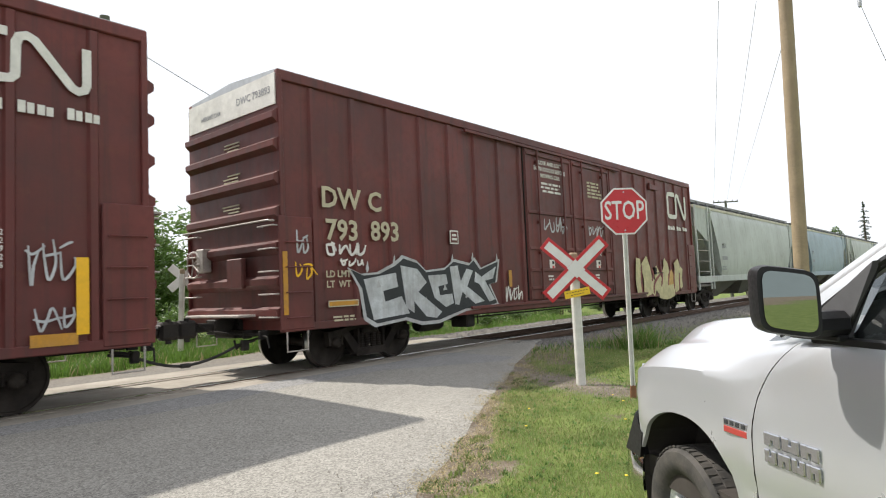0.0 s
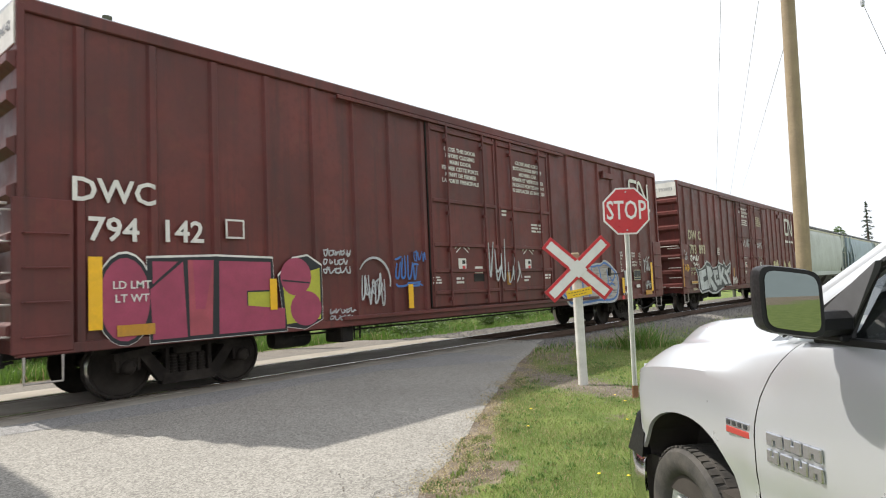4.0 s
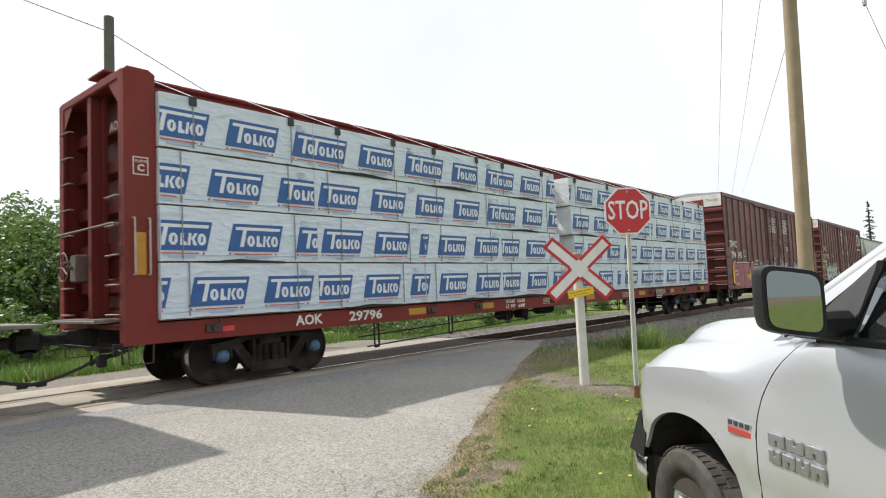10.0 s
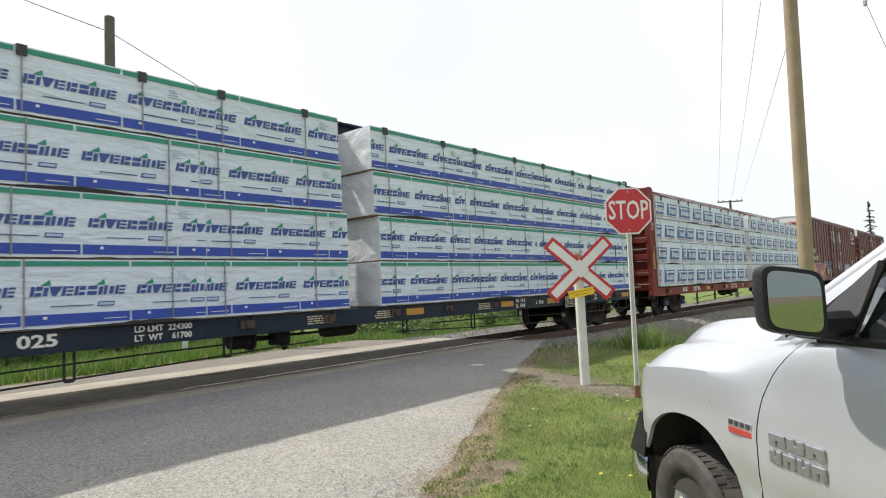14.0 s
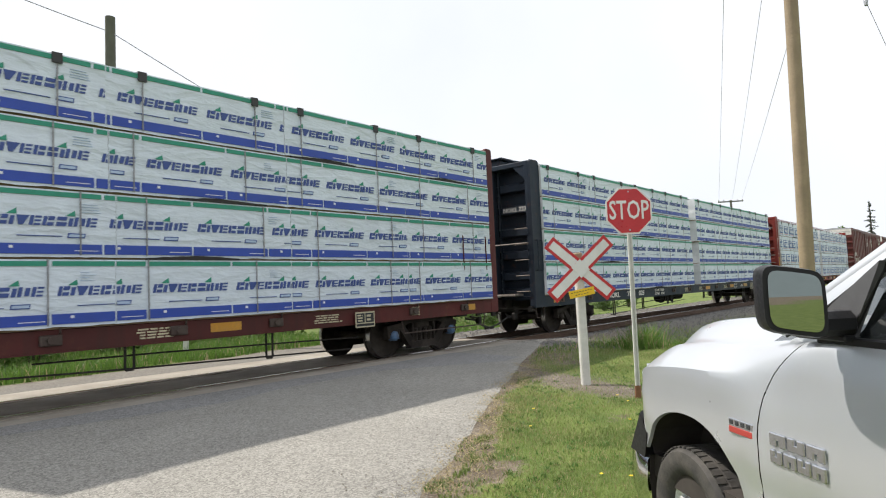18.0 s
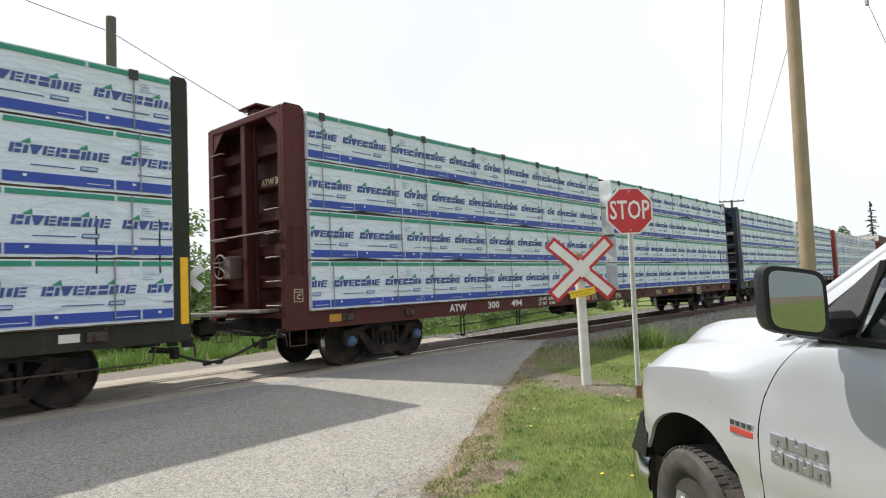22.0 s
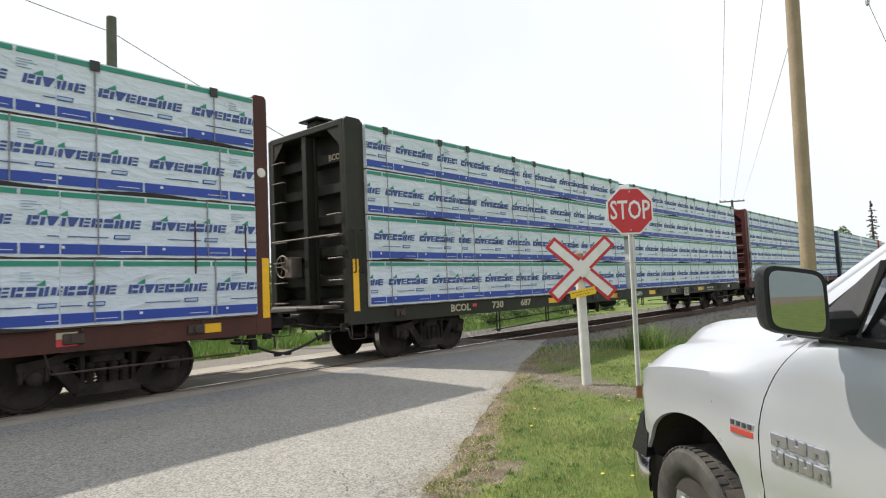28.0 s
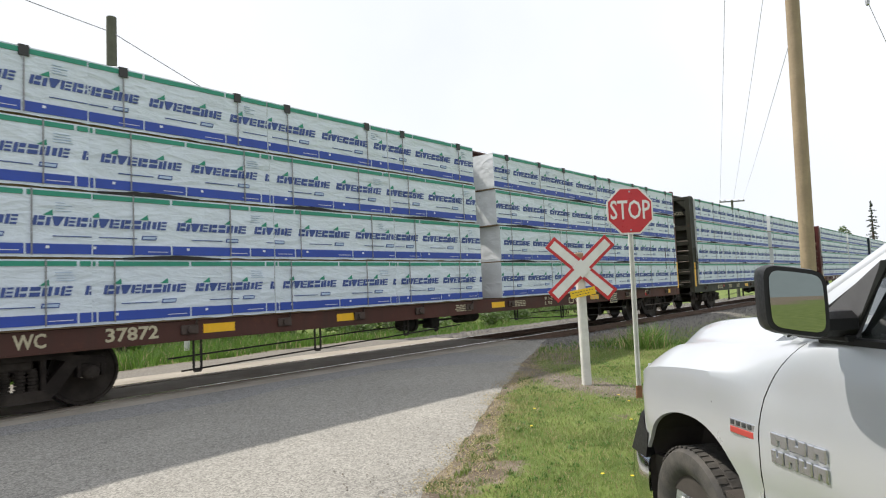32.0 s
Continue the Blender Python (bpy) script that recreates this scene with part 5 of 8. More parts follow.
hl.new(h_map.outputs["Vector"], h_tex.inputs["Vector"])
hl.new(h_tex.outputs["Fac"], h_ramp.inputs["Fac"])
hl.new(h_ramp.outputs["Color"], h_mix.inputs[0])
hl.new(hn["Principled BSDF"].inputs["Base Color"].links[0].from_socket, h_mix.inputs[6])
hl.new(h_mix.outputs[2], hn["Principled BSDF"].inputs["Base Color"])
M_BUFF = material("buff_spray", (0.50, 0.44, 0.24), 0.55, var=0.25, scale=5)
M_AMBER = material("amber_spray", (0.50, 0.30, 0.08), 0.55, var=0.3, scale=5)
M_AZUR = material("azure_spray", (0.05, 0.15, 0.42), 0.5, var=0.2, scale=4)
YB = -BW - 0.006


def notice(car, rows, x, z, size, mat, y, step=1.12):
    for k, row in enumerate(rows):
        lettering(row, size, pose(x, y, z - k * size * step), mat, car, "stencilled door instructions", bold=0.003, stretch=1.04)


SHUT_BOTH = ("CLOSE AND LOCK", "BOTH DOORS BEFORE", "MOVING CAR", "FERMER ET VERROUILLER", "LES DEUX PORTES AVANT", "DE DEPLACER LE WAGON")
SHUT_FIRST = ("CLOSE THIS DOOR", "BEFORE CLOSING", "MAIN DOOR", "FERMER CETTE PORTE", "AVANT DE FERMER", "LA PORTE PRINCIPALE")
YD = -BW - 0.03      # just off the doors
YR = -BW - 0.088     # off the locking rods


def door_tags(car, x, seed):
    plate(car, "white_tag", x - 0.15, x + 0.12, 1.72, 2.02, M_WHITE, YD, "paper tag on the door")
    plate(car, "tag_mark", x - 0.02, x + 0.08, 1.76, 1.86, M_REDTAG, YD - 0.003)
    plate(car, "tag_mark", x - 0.02, x + 0.08, 1.90, 1.98, M_BLACK, YD - 0.003)
    for k in (-1, 1):
        for q in range(2):
            plate(car, "stencil", x + k * (0.13 + 0.04 * q) - 0.10, x + k * (0.13 + 0.04 * q) + 0.10, 2.20 + q * 0.08, 2.225 + q * 0.08, M_WHITE, YD, tilt=k * 35)
    bars(car, x - 0.25, x + 0.05, 1.45, 1.62, 2, M_WHITE, YD, seed)


def marks_a(car):
    x = 15.94
    for body, px, pz in (("DW", 7.37, 3.07), ("C", 8.2, 3.07), ("793", 7.38, 2.49), ("893", 8.46, 2.51)):
        lettering(body, 0.52, pose(px - x, YB, pz), M_CREAM, car, "faded cream reporting marks", bold=0.012)
    lettering("LD LMT", 0.17, pose(7.26 - x, YB, 1.71), M_CREAM, car, bold=0.003)
    lettering("LT  WT", 0.17, pose(7.26 - x, YB, 1.53), M_CREAM, car, bold=0.003)
    plate(car, "plate_frame", 7.01 - x, 7.71 - x, 1.13, 1.245, M_CREAM, YB)
    plate(car, "warning_plate", 7.03 - x, 7.69 - x, 1.15, 1.225, M_YELD, YB - 0.003, "dirty yellow plate")
    bars(car, 7.1 - x, 7.7 - x, 0.86, 0.98, 2, M_CREAM, YB)
    block_piece(car, 7.72 - x, 12.2 - x, 0.79, 1.96, M_SILVER, M_INK, M_HALO, label="silver spray-painted block shapes edged in black")
    scrawl(car, 6.98 - x, 7.95 - x, 2.05, 2.30, M_WHITE, 3, 4, 0.022)
    scrawl(car, 7.3 - x, 7.85 - x, 1.86, 2.02, M_WHITE, 13, 3, 0.018)
    scrawl(car, 6.27 - x, 6.71 - x, 1.62, 1.98, M_YEL, 5, 2, 0.014, y=-BW - 0.03)
    scrawl(car, 6.35 - x, 6.6 - x, 2.05, 2.5, M_SILVER, 8, 2, y=-BW - 0.03)
    scrawl(car, 12.4 - x, 13.1 - x, 0.98, 1.4, M_WHITE, 6, 4)
    scrawl(car, 14.3 - x, 15.5 - x, 2.75, 3.25, M_SILVER, 9, 4, 0.022, y=YD)
    scrawl(car, 16.8 - x, 17.8 - x, 2.75, 3.15, M_SILVER, 10, 4, 0.02, y=YD)
    flame_piece(car, 20.1 - x, 24.3 - x, 0.88, 2.15, [M_BUFF, M_MAROON, M_AMBER], label="buff spray-painted lobes with dark seams")
    logo_ribbon(car, 23.2 - x, 3.66, 2.0, 1.0)
    block_row(car, 23.2 - x, 25.2 - x, 3.22, 3.37, (3, 2, 2), M_WHITE, YB)
    notice(car, SHUT_BOTH[:3], 14.76 - x, 4.62, 0.155, M_WHITE, YD)
    bars(car, 14.25 - x, 15.3 - x, 3.81, 4.12, 3, M_WHITE, YD, 7)
    bars(car, 16.84 - x, 17.78 - x, 3.88, 4.4, 5, M_CREAM, YD, 8)
    plate(car, "yellow_tape", -BH + 0.0, -BH + 0.09, 1.05, 2.1, M_YELD, -BW - 0.024, "dull orange reflective strip")
    plate(car, "plate_frame", 10.41 - x, 10.70 - x, 2.34, 2.64, M_WHITE, YB)
    plate(car, "data_plate", 10.44 - x, 10.67 - x, 2.37, 2.61, M_BOX, YB - 0.003)
    bars(car, 10.47 - x, 10.64 - x, 2.40, 2.58, 2, M_WHITE, YB - 0.006, 12)
    plate(car, "yellow_tape", 12.6 - x, 12.72 - x, 1.35, 1.75, M_YELD, YB)
    for px in (14.65, 17.35):
        door_tags(car, px - x, int(px))


def marks_b(car):
    x = -5.96
    lettering("DWC", 0.44, pose(-14.70 - x, YB, 2.84), M_WHITE, car, "white reporting marks", bold=0.008)
    lettering("794", 0.44, pose(-14.72 - x, YB, 2.33), M_WHITE, car, "white reporting marks", bold=0.008)
    lettering("142", 0.44, pose(-13.78 - x, YB, 2.34), M_WHITE, car, "white reporting marks", bold=0.008)
    patch_piece(car, -14.95 - x, -11.3 - x, 0.80, 2.02, [M_WHITE, M_INK, M_PINK, M_LIME, M_ROSE], label="pink, lime and orange spray-painted patches edged in black and white")
    plate(car, "yellow_tape", -15.05 - x, -14.88 - x, 1.03, 1.98, M_YEL, -BW - 0.026, "bright yellow reflective strip")
    plate(car, "yellow_tape", -12.35 - x, -12.22 - x, 1.15, 1.65, M_YEL, YB - 0.014)
    plate(car, "yellow_tape", -9.15 - x, -9.01 - x, 1.01, 1.49, M_YEL, YB - 0.014, "bright yellow reflective strip")
    scrawl(car, -9.5 - x, -8.85 - x, 1.55, 2.1, M_AZUR, 22, 4, 0.018)
    scrawl(car, -9.55 - x, -8.75 - x, 1.45, 1.55, M_AZUR, 48, 2, 0.018)
    scrawl(car, -8.95 - x, -8.6 - x, 1.95, 2.2, M_AZUR, 49, 3, 0.012)
    scrawl(car, -10.40 - x, -9.75 - x, 1.12, 1.75, M_SILVER, 24, 4, 0.014)
    scrawl(car, -10.3 - x, -9.85 - x, 1.3, 1.62, M_SILVER, 47, 3, 0.011)
    strip_arc(car, -10.05 - x, 1.55, 0.42, M_SILVER)
    rows_of_scrawl(car, -11.26 - x, -10.62 - x, 1.70, 2.16, 3, M_SILVER, 29, 0.011)
    rows_of_scrawl(car, -11.14 - x, -10.54 - x, 0.88, 1.11, 2, M_SILVER, 40, 0.009)
    lobe_piece(car, -3.12 - x, 0.40 - x, 0.80, 1.98, M_HATCH, M_AZUR, M_HALO, label="silvery spray-painted lobes with blue outlines")
    for a, b, z0, z1 in ((-2.86, -2.70, 0.98, 1.47), (0.65, 0.82, 0.98, 1.47), (2.97, 3.12, 0.99, 1.97)):
        plate(car, "yellow_tape", a - x, b - x, z0, z1, M_YEL, YB - 0.014, "bright yellow reflective strip")
    scrawl(car, 2.40 - x, 2.98 - x, 1.6, 2.2, M_SILVER, 27, 3, 0.014)
    scrawl(car, 2.5 - x, 3.0 - x, 1.05, 1.5, M_SILVER, 28, 2, 0.014)
    plate(car, "warning_plate", 2.46 - x, 2.99 - x, 0.87, 1.02, M_YELD, YB - 0.012, "dirty yellow plate")
    logo_ribbon(car, 1.54 - x, 4.08, 1.64, 0.68)
    block_row(car, 1.58 - x, 3.30 - x, 3.74, 3.89, (3, 2, 2), M_WHITE, YB)
    lettering("LD LMT", 0.15, pose(-14.5 - x, YB - 0.014, 1.60), M_WHITE, car, bold=0.002)
    lettering("LT WT", 0.15, pose(-14.5 - x, YB - 0.014, 1.42), M_WHITE, car, bold=0.002)
    plate(car, "warning_plate", -14.7 - x, -14.2 - x, 0.92, 1.07, M_YELD, YB - 0.014)
    notice(car, SHUT_FIRST, -7.34 - x, 4.42, 0.125, M_WHITE, YD - 0.005)
    notice(car, SHUT_BOTH, -4.6 - x, 4.44, 0.125, M_WHITE, YD - 0.005)
    bars(car, -4.58 - x, -3.9 - x, 2.7, 2.95, 3, M_WHITE, YD, 33)
    bars(car, -5.85 - x, -5.56 - x, 3.05, 3.32, 3, M_WHITE, YD, 34)
    bars(car, -8.42 - x, -8.09 - x, 1.47, 1.64, 3, M_WHITE, YD, 36)
    bars(car, -4.1 - x, -3.7 - x, 1.5, 1.65, 2, M_WHITE, YD, 37)
    plate(car, "white_tag", -6.97 - x, -6.69 - x, 1.69, 1.84, M_WHITE, YD, "white notice tag")
    plate(car, "notice_plate", -7.02 - x, -6.64 - x, 1.5, 1.67, M_BLACK, YD)
    door_tags(car, -7.4 - x, 51)
    door_tags(car, -4.75 - x, 52)
    scrawl(car, -6.55 - x, -5.76 - x, 1.4, 2.55, M_SILVER, 35, 3, 0.02, y=YR)
    scrawl(car, -5.8 - x, -5.2 - x, 1.45, 2.1, M_SILVER, 38, 2, 0.018, y=YR)
    plate(car, "yellow_tape", -5.72 - x, -5.58 - x, 1.4, 1.75, M_YELD, YD)
    for a, b, z0, z1, rows in ((0.63, 1.24, 1.65, 2.32, (("EXH", "17-0"), ("EXW", "10-6"), ("EW", "9-7"), ("IL", "60-9"), ("IW", "9-6"), ("IH", "11-1"), ("CU FT.", "7000"))),
                               (1.50, 2.19, 1.82, 2.31, (("EXH W", "8-2"), ("EXW H", "14-2"), ("H", "16-9"), ("EMPTY C.G.", "5-2"), ("FLOOR H", "3-6")))):
        for k, (one, two) in enumerate(rows):
            z = z1 - (k + 0.5) * (z1 - z0) / len(rows)
            lettering(one, 0.098, pose(a - x, YB, z), M_WHITE, car, "white data row", bold=0.001, align="LEFT", stretch=0.85)
            lettering(two, 0.098, pose(b - x, YB, z), M_WHITE, car, "white data row", bold=0.001, align="RIGHT", stretch=0.85)
    plate(car, "plate_frame", 1.60 - x, 2.13 - x, 1.38, 1.72, M_CREAM, YB)
    plate(car, "data_field", 1.62 - x, 1.88 - x, 1.48, 1.70, M_INK, YB - 0.003)
    plate(car, "data_field", 1.90 - x, 2.11 - x, 1.48, 1.70, M_INK, YB - 0.003)
    plate(car, "data_field", 1.62 - x, 2.11 - x, 1.40, 1.46, M_INK, YB - 0.003)
    plate(car, "white_tag", 1.76 - x, 2.05 - x, 1.13, 1.23, M_WHITE, YB)
    plate(car, "white_tag", 0.88 - x, 1.05 - x, 1.2, 1.7, M_SILVER, YB)
    scrawl(car, 0.73 - x, 1.27 - x, 0.92, 1.12, M_SILVER, 39, 4, 0.012)
    plate(car, "red_tag", 0.62 - x, 0.78 - x, 0.78, 0.9, M_REDTAG, YB - 0.006)
    plate(car, "plate_frame", -13.1 - x, -12.78 - x, 2.28, 2.58, M_WHITE, YB)
    plate(car, "data_plate", -13.07 - x, -12.81 - x, 2.31, 2.55, M_BOX, YB - 0.003)


def strip_arc(car, x, z, rad, mat):
    g = Geo()
    pts = [(x + rad * math.cos(a), z + rad * 1.1 * math.sin(a)) for a in np.linspace(-0.2, 2.6, 9)]
    stroke(g, pts, 0.02, -BW - 0.008, 1)
    part("graffiti", g, mat, car, "thin sprayed arc")


hopper("dirty pale grey covered hopper on the rails", TRAIN, 35.65, M_HOP)
hopper("blue-grey covered hopper on the rails", TRAIN, 55.75, M_HOPB)
hopper("dirty pale grey covered hopper on the rails", TRAIN, 75.85, M_HOP)
hopper("blue-grey covered hopper on the rails", TRAIN, 95.95, M_HOPB)
boxcar("oxide-brown boxcar with silver graffiti and cream number", TRAIN, 15.94, M_BOX, marks_a, "DWC 793893")
boxcar("oxide-brown boxcar with pink graffiti and white number", TRAIN, -5.96, M_BOX, marks_b, "DWC 794142")


def sill_text(car, items, mat, size=0.22):
    for body, x0, x1 in items:
        ob = lettering(body, size, pose((x0 + x1) / 2, -1.262, 0.925), mat, car, "reporting marks on the side sill", bold=0.006)
        w = max(c[0] for c in ob.bound_box) - min(c[0] for c in ob.bound_box)
        k = max(0.7, min(1.4, (x1 - x0) / w))
        ob.data.transform(Matrix.Diagonal((k, 1, 1, 1)))


def end_text(car, body, z, mat, size=0.26):
    lettering(body, size, pose(ENDS[0] + 0.232, -0.70, z, 0, 0, -90), mat, car, "stencilled mark on the end bulkhead", bold=0.004)


def common_marks(car, tapes, tape, seed, panel=None, pmat=None, rows=(-1.0, 0.6, 3.85, 6.9)):
    for x in tapes:
        plate(car, "yellow_tape", x - 0.26, x + 0.26, 0.86, 0.995, tape, -1.2595, "yellow reflective strip")
    for k, x in enumerate(rows):
        bars(car, x - 0.32, x + 0.32, 0.84, 1.0, 4, M_CREAM, -1.2595, seed + k)
    for k in range(3):
        bars_on_end(car, seed + k, 3.55 - k * 0.62)
    if panel is not None:
        pmat = pmat or M_WHITE
        k = 0.8
        plate(car, "data_panel", panel - 0.30 * k, panel + 0.30 * k, 0.71, 1.0, pmat, -1.336, "black data panel in a pale frame")
        plate(car, "data_field", panel - 0.27 * k, panel - 0.02 * k, 0.80, 0.975, M_INK, -1.3395)
        plate(car, "data_field", panel + 0.01 * k, panel + 0.27 * k, 0.80, 0.975, M_INK, -1.3395)
        plate(car, "data_field", panel - 0.27 * k, panel + 0.27 * k, 0.735, 0.78, M_INK, -1.3395)
        bars(car, panel - 0.24 * k, panel - 0.06 * k, 0.815, 0.96, 3, M_CREAM, -1.3425, seed + 5)
        bars(car, panel + 0.04 * k, panel + 0.2 * k, 0.815, 0.96, 2, M_CREAM, -1.3425, seed + 6)


def bars_on_end(car, seed, z):
    r = random.Random(seed)
    g = Geo()
    for k in range(4):
        y = -0.98 + r.uniform(0, 0.06)
        while y < -0.42:
            w = r.uniform(0.04, 0.12)
            g.box(ENDS[0] + 0.40, y, z - k * 0.055, ENDS[0] + 0.408, min(y + w, -0.4), z - k * 0.055 + 0.025)
            y += w + 0.03
    tagged(part("stencil", g, M_CREAM, car, "rows of small stencilled marks"), kind="stuff")


def c_plate(car, z, mat, field, k=0.72):
    x = ENDS[0] + 0.235
    plate(car, "plate_frame", x - 0.15 * k, x + 0.15 * k, z - 0.18 * k, z + 0.18 * k, mat, -1.2635)
    plate(car, "plate_field", x - 0.13 * k, x + 0.13 * k, z - 0.16 * k, z + 0.16 * k, field, -1.2655)
    lettering("PLATE", 0.085 * k, pose(x, -1.269, z + 0.09 * k), mat, car)
    lettering("C", 0.19 * k, pose(x, -1.269, z - 0.045 * k), mat, car, bold=0.004)


def sill_note(car, rows, x, z, size, mat, stretch=1.0):
    """Small stencilled lines on the side sill."""
    for k, row in enumerate(rows):
        lettering(row, size, pose(x, -1.262, z - k * size * 1.05), mat, car, "stencilled line on the side sill", bold=0.003, align="LEFT", stretch=stretch)


def marks_c(car):
    sill_text(car, (("AOK", -9.25, -8.67), ("29796", -8.05, -7.22)), M_WHITE, 0.24)
    common_marks(car, (-6.2, -3.8, 1.35, 5.1, 7.75, 11.1), M_YELD, 41, 6.38)
    c_plate(car, 3.30, M_WHITE, M_RED)
    plate(car, "red_tag", -10.6, -10.4, 0.86, 0.94, M_REDTAG, -1.2605)
    plate(car, "yellow_tape", ENDS[0] + 0.14, ENDS[0] + 0.30, 1.75, 2.35, M_YELD, -1.2635)
    plate(car, "yellow_tape", ENDS[1] - 0.20, ENDS[1] - 0.12, 1.35, 2.1, M_YELD, -1.2635)
    sill_note(car, ("LD LMT  225200", "LT  WT    60800"), -3.02, 0.985, 0.12, M_WHITE)
    end_text(car, "AOK 29796", 4.05, M_WHITE, 0.2)


def marks_d(car):
    sill_text(car, (("NOKL", -8.0, -7.0), ("737", -6.56, -6.02), ("025", -5.71, -5.08)), M_WHITE)
    common_marks(car, (-10.9, 1.42, 4.72, 6.85, 10.08, 11.4), M_YELD, 51, 7.65, M_CREAM)
    sill_note(car, ("IH  11-5", "IL  73-0"), 5.10, 0.985, 0.125, M_WHITE)
    sill_note(car, ("L  75-0",), 6.02, 0.90, 0.125, M_WHITE)
    sill_note(car, ("LD LMT  224300", "LT  WT    61700"), -4.23, 0.985, 0.12, M_WHITE)
    sill_note(car, ("JACK", "HERE"), 9.2, 0.985, 0.10, M_WHITE)
    end_text(car, "NOKL 737025", 3.44, M_WHITE, 0.17)


def marks_e(car):
    sill_text(car, (("ATW", -7.84, -7.25), ("300", -6.45, -5.98), ("494", -5.5, -4.97)), M_WHITE)
    common_marks(car, (-10.9, -1.65, 4.9, 10.9), M_YELD, 61, 7.7, M_CREAM)
    c_plate(car, 1.36, M_CREAM, M_BROWN, 0.62)
    sill_note(car, ("LD LMT  224900", "LT  WT    61100"), -4.22, 0.985, 0.12, M_WHITE)
    sill_note(car, ("JACK", "HERE"), 9.05, 0.985, 0.10, M_CREAM)
    end_text(car, "ATW 300494", 3.44, M_CREAM, 0.17)


def marks_f(car):
    sill_text(car, (("BCOL", -9.18, -8.49), ("730", -7.72, -7.13), ("687", -6.54, -5.9)), M_CREAM)
    common_marks(car, (-4.85, -1.2, 1.8, 6.7), M_YEL, 71, 4.9)
    bars(car, 7.5, 8.36, 0.87, 1.0, 1, M_CREAM, -1.2595, 79, "row of pale lettering blocks")
    plate(car, "underline", 7.5, 8.36, 0.83, 0.85, M_CREAM, -1.2605)
    plate(car, "red_tag", 9.22, 9.36, 0.90, 0.99, M_REDTAG, -1.2605)
    plate(car, "white_plate", 10.3, 10.55, 0.88, 0.99, M_WHITE, -1.2605)
    plate(car, "red_tag", -8.4, -8.25, 0.93, 1.0, M_REDTAG, -1.2605)
    scrawl(car, 0.1, 0.9, 0.84, 1.0, M_SILVER, 77, 4, 0.014, y=-1.27)
    for e in (-1, 1):
        plate(car, "yellow_tape", (ENDS[0] + 0.10 if e < 0 else ENDS[1] - 0.15), (ENDS[0] + 0.24 if e < 0 else ENDS[1] - 0.03), 1.02, 2.0, M_YEL, -1.264, "bright yellow reflective strip")
    end_text(car, "BCOL", 4.05, M_CREAM, 0.17)


def marks_g(car):
    sill_text(car, (("WC", -9.66, -9.3), ("37872", -8.61, -7.9)), M_CREAM, 0.25)
    common_marks(car, (-6.96, -4.4, 0.3, 5.2, 10.9), M_YEL, 81, 6.3, M_CREAM, (-1.0, 1.2, 7.6))
    plate(car, "yellow_tape", ENDS[1] - 0.15, ENDS[1] - 0.02, 1.02, 2.0, M_YEL, -1.264, "bright yellow reflective strip")
    plate(car, "yellow_tape", ENDS[0] + 0.08, ENDS[0] + 0.22, 1.02, 2.0, M_YEL, -1.264, "bright yellow reflective strip")
    sill_note(car, ("IH  11-2", "IL  73-0"), 2.40, 0.985, 0.115, M_CREAM)
    sill_note(car, ("IL  75-0",), 5.0, 0.90, 0.115, M_CREAM)
    logo_ribbon(car, 3.65, 0.80, 0.56, 0.17, -1.2595, M_CREAM)
    plate(car, "red_tag", 8.9, 9.15, 0.84, 0.93, M_REDTAG, -1.2605)
    plate(car, "cream_tag", 8.9, 9.15, 0.935, 1.02, M_CREAM, -1.2605)
    g = Geo()
    g.lathe([(0.0, -1.268), (0.075, -1.267), (0.08, -1.262)], 16, (ENDS[1] - 0.12, 0, 3.42), "y")
    part("white_disc", g, M_WHITE, car, "round white marker")


X_C, X_D, X_E, X_F, X_G = [-29.708 - 25.801 * k for k in range(5)]
centrebeam(M_RED, "red centrebeam flatcar carrying stacked wrapped lumber", TRAIN, X_C, marks_c, "blue", ((-9.3, -7.2), (-3.2, -2.0), (6.0, 6.8)))
centrebeam(M_BLUE, "dark blue centrebeam flatcar carrying stacked wrapped lumber", TRAIN, X_D, marks_d, "dark", ((-8.0, -5.0), (-4.4, -3.2), (5.0, 6.5), (7.3, 8.0)))
centrebeam(M_BROWN, "brown centrebeam flatcar carrying stacked wrapped lumber", TRAIN, X_E, marks_e, "blue", ((-7.9, -4.9), (-4.3, -3.3), (7.3, 8.1)))
centrebeam(M_GREEN, "olive green centrebeam flatcar carrying stacked wrapped lumber", TRAIN, X_F, marks_f, "dark", ((-9.2, -5.9), (7.4, 8.45), (0.1, 0.9)))
centrebeam(M_RBROWN, "weathered brown centrebeam flatcar carrying wrapped lumber", TRAIN, X_G, marks_g, "dark", ((-9.7, -7.9), (2.3, 2.95), (3.6, 4.3), (4.95, 5.5)))
for n_, (st, xm) in enumerate((("panel", X_C), ("navy", X_D), ("navy", X_E), ("navy", X_F), ("navy", X_G))):
    load(st, xm, 1.10 if st == "panel" else 1.085, 100 + n_, "wrapped lumber on the %s car" % ("red", "blue", "brown", "green", "weathered")[n_], (-HALF, HALF))
# ---- ground ----
def ease(a, b, v):
    t = max(0.0, min(1.0, (v - a) / (b - a)))
    return t * t * (3 - 2 * t)


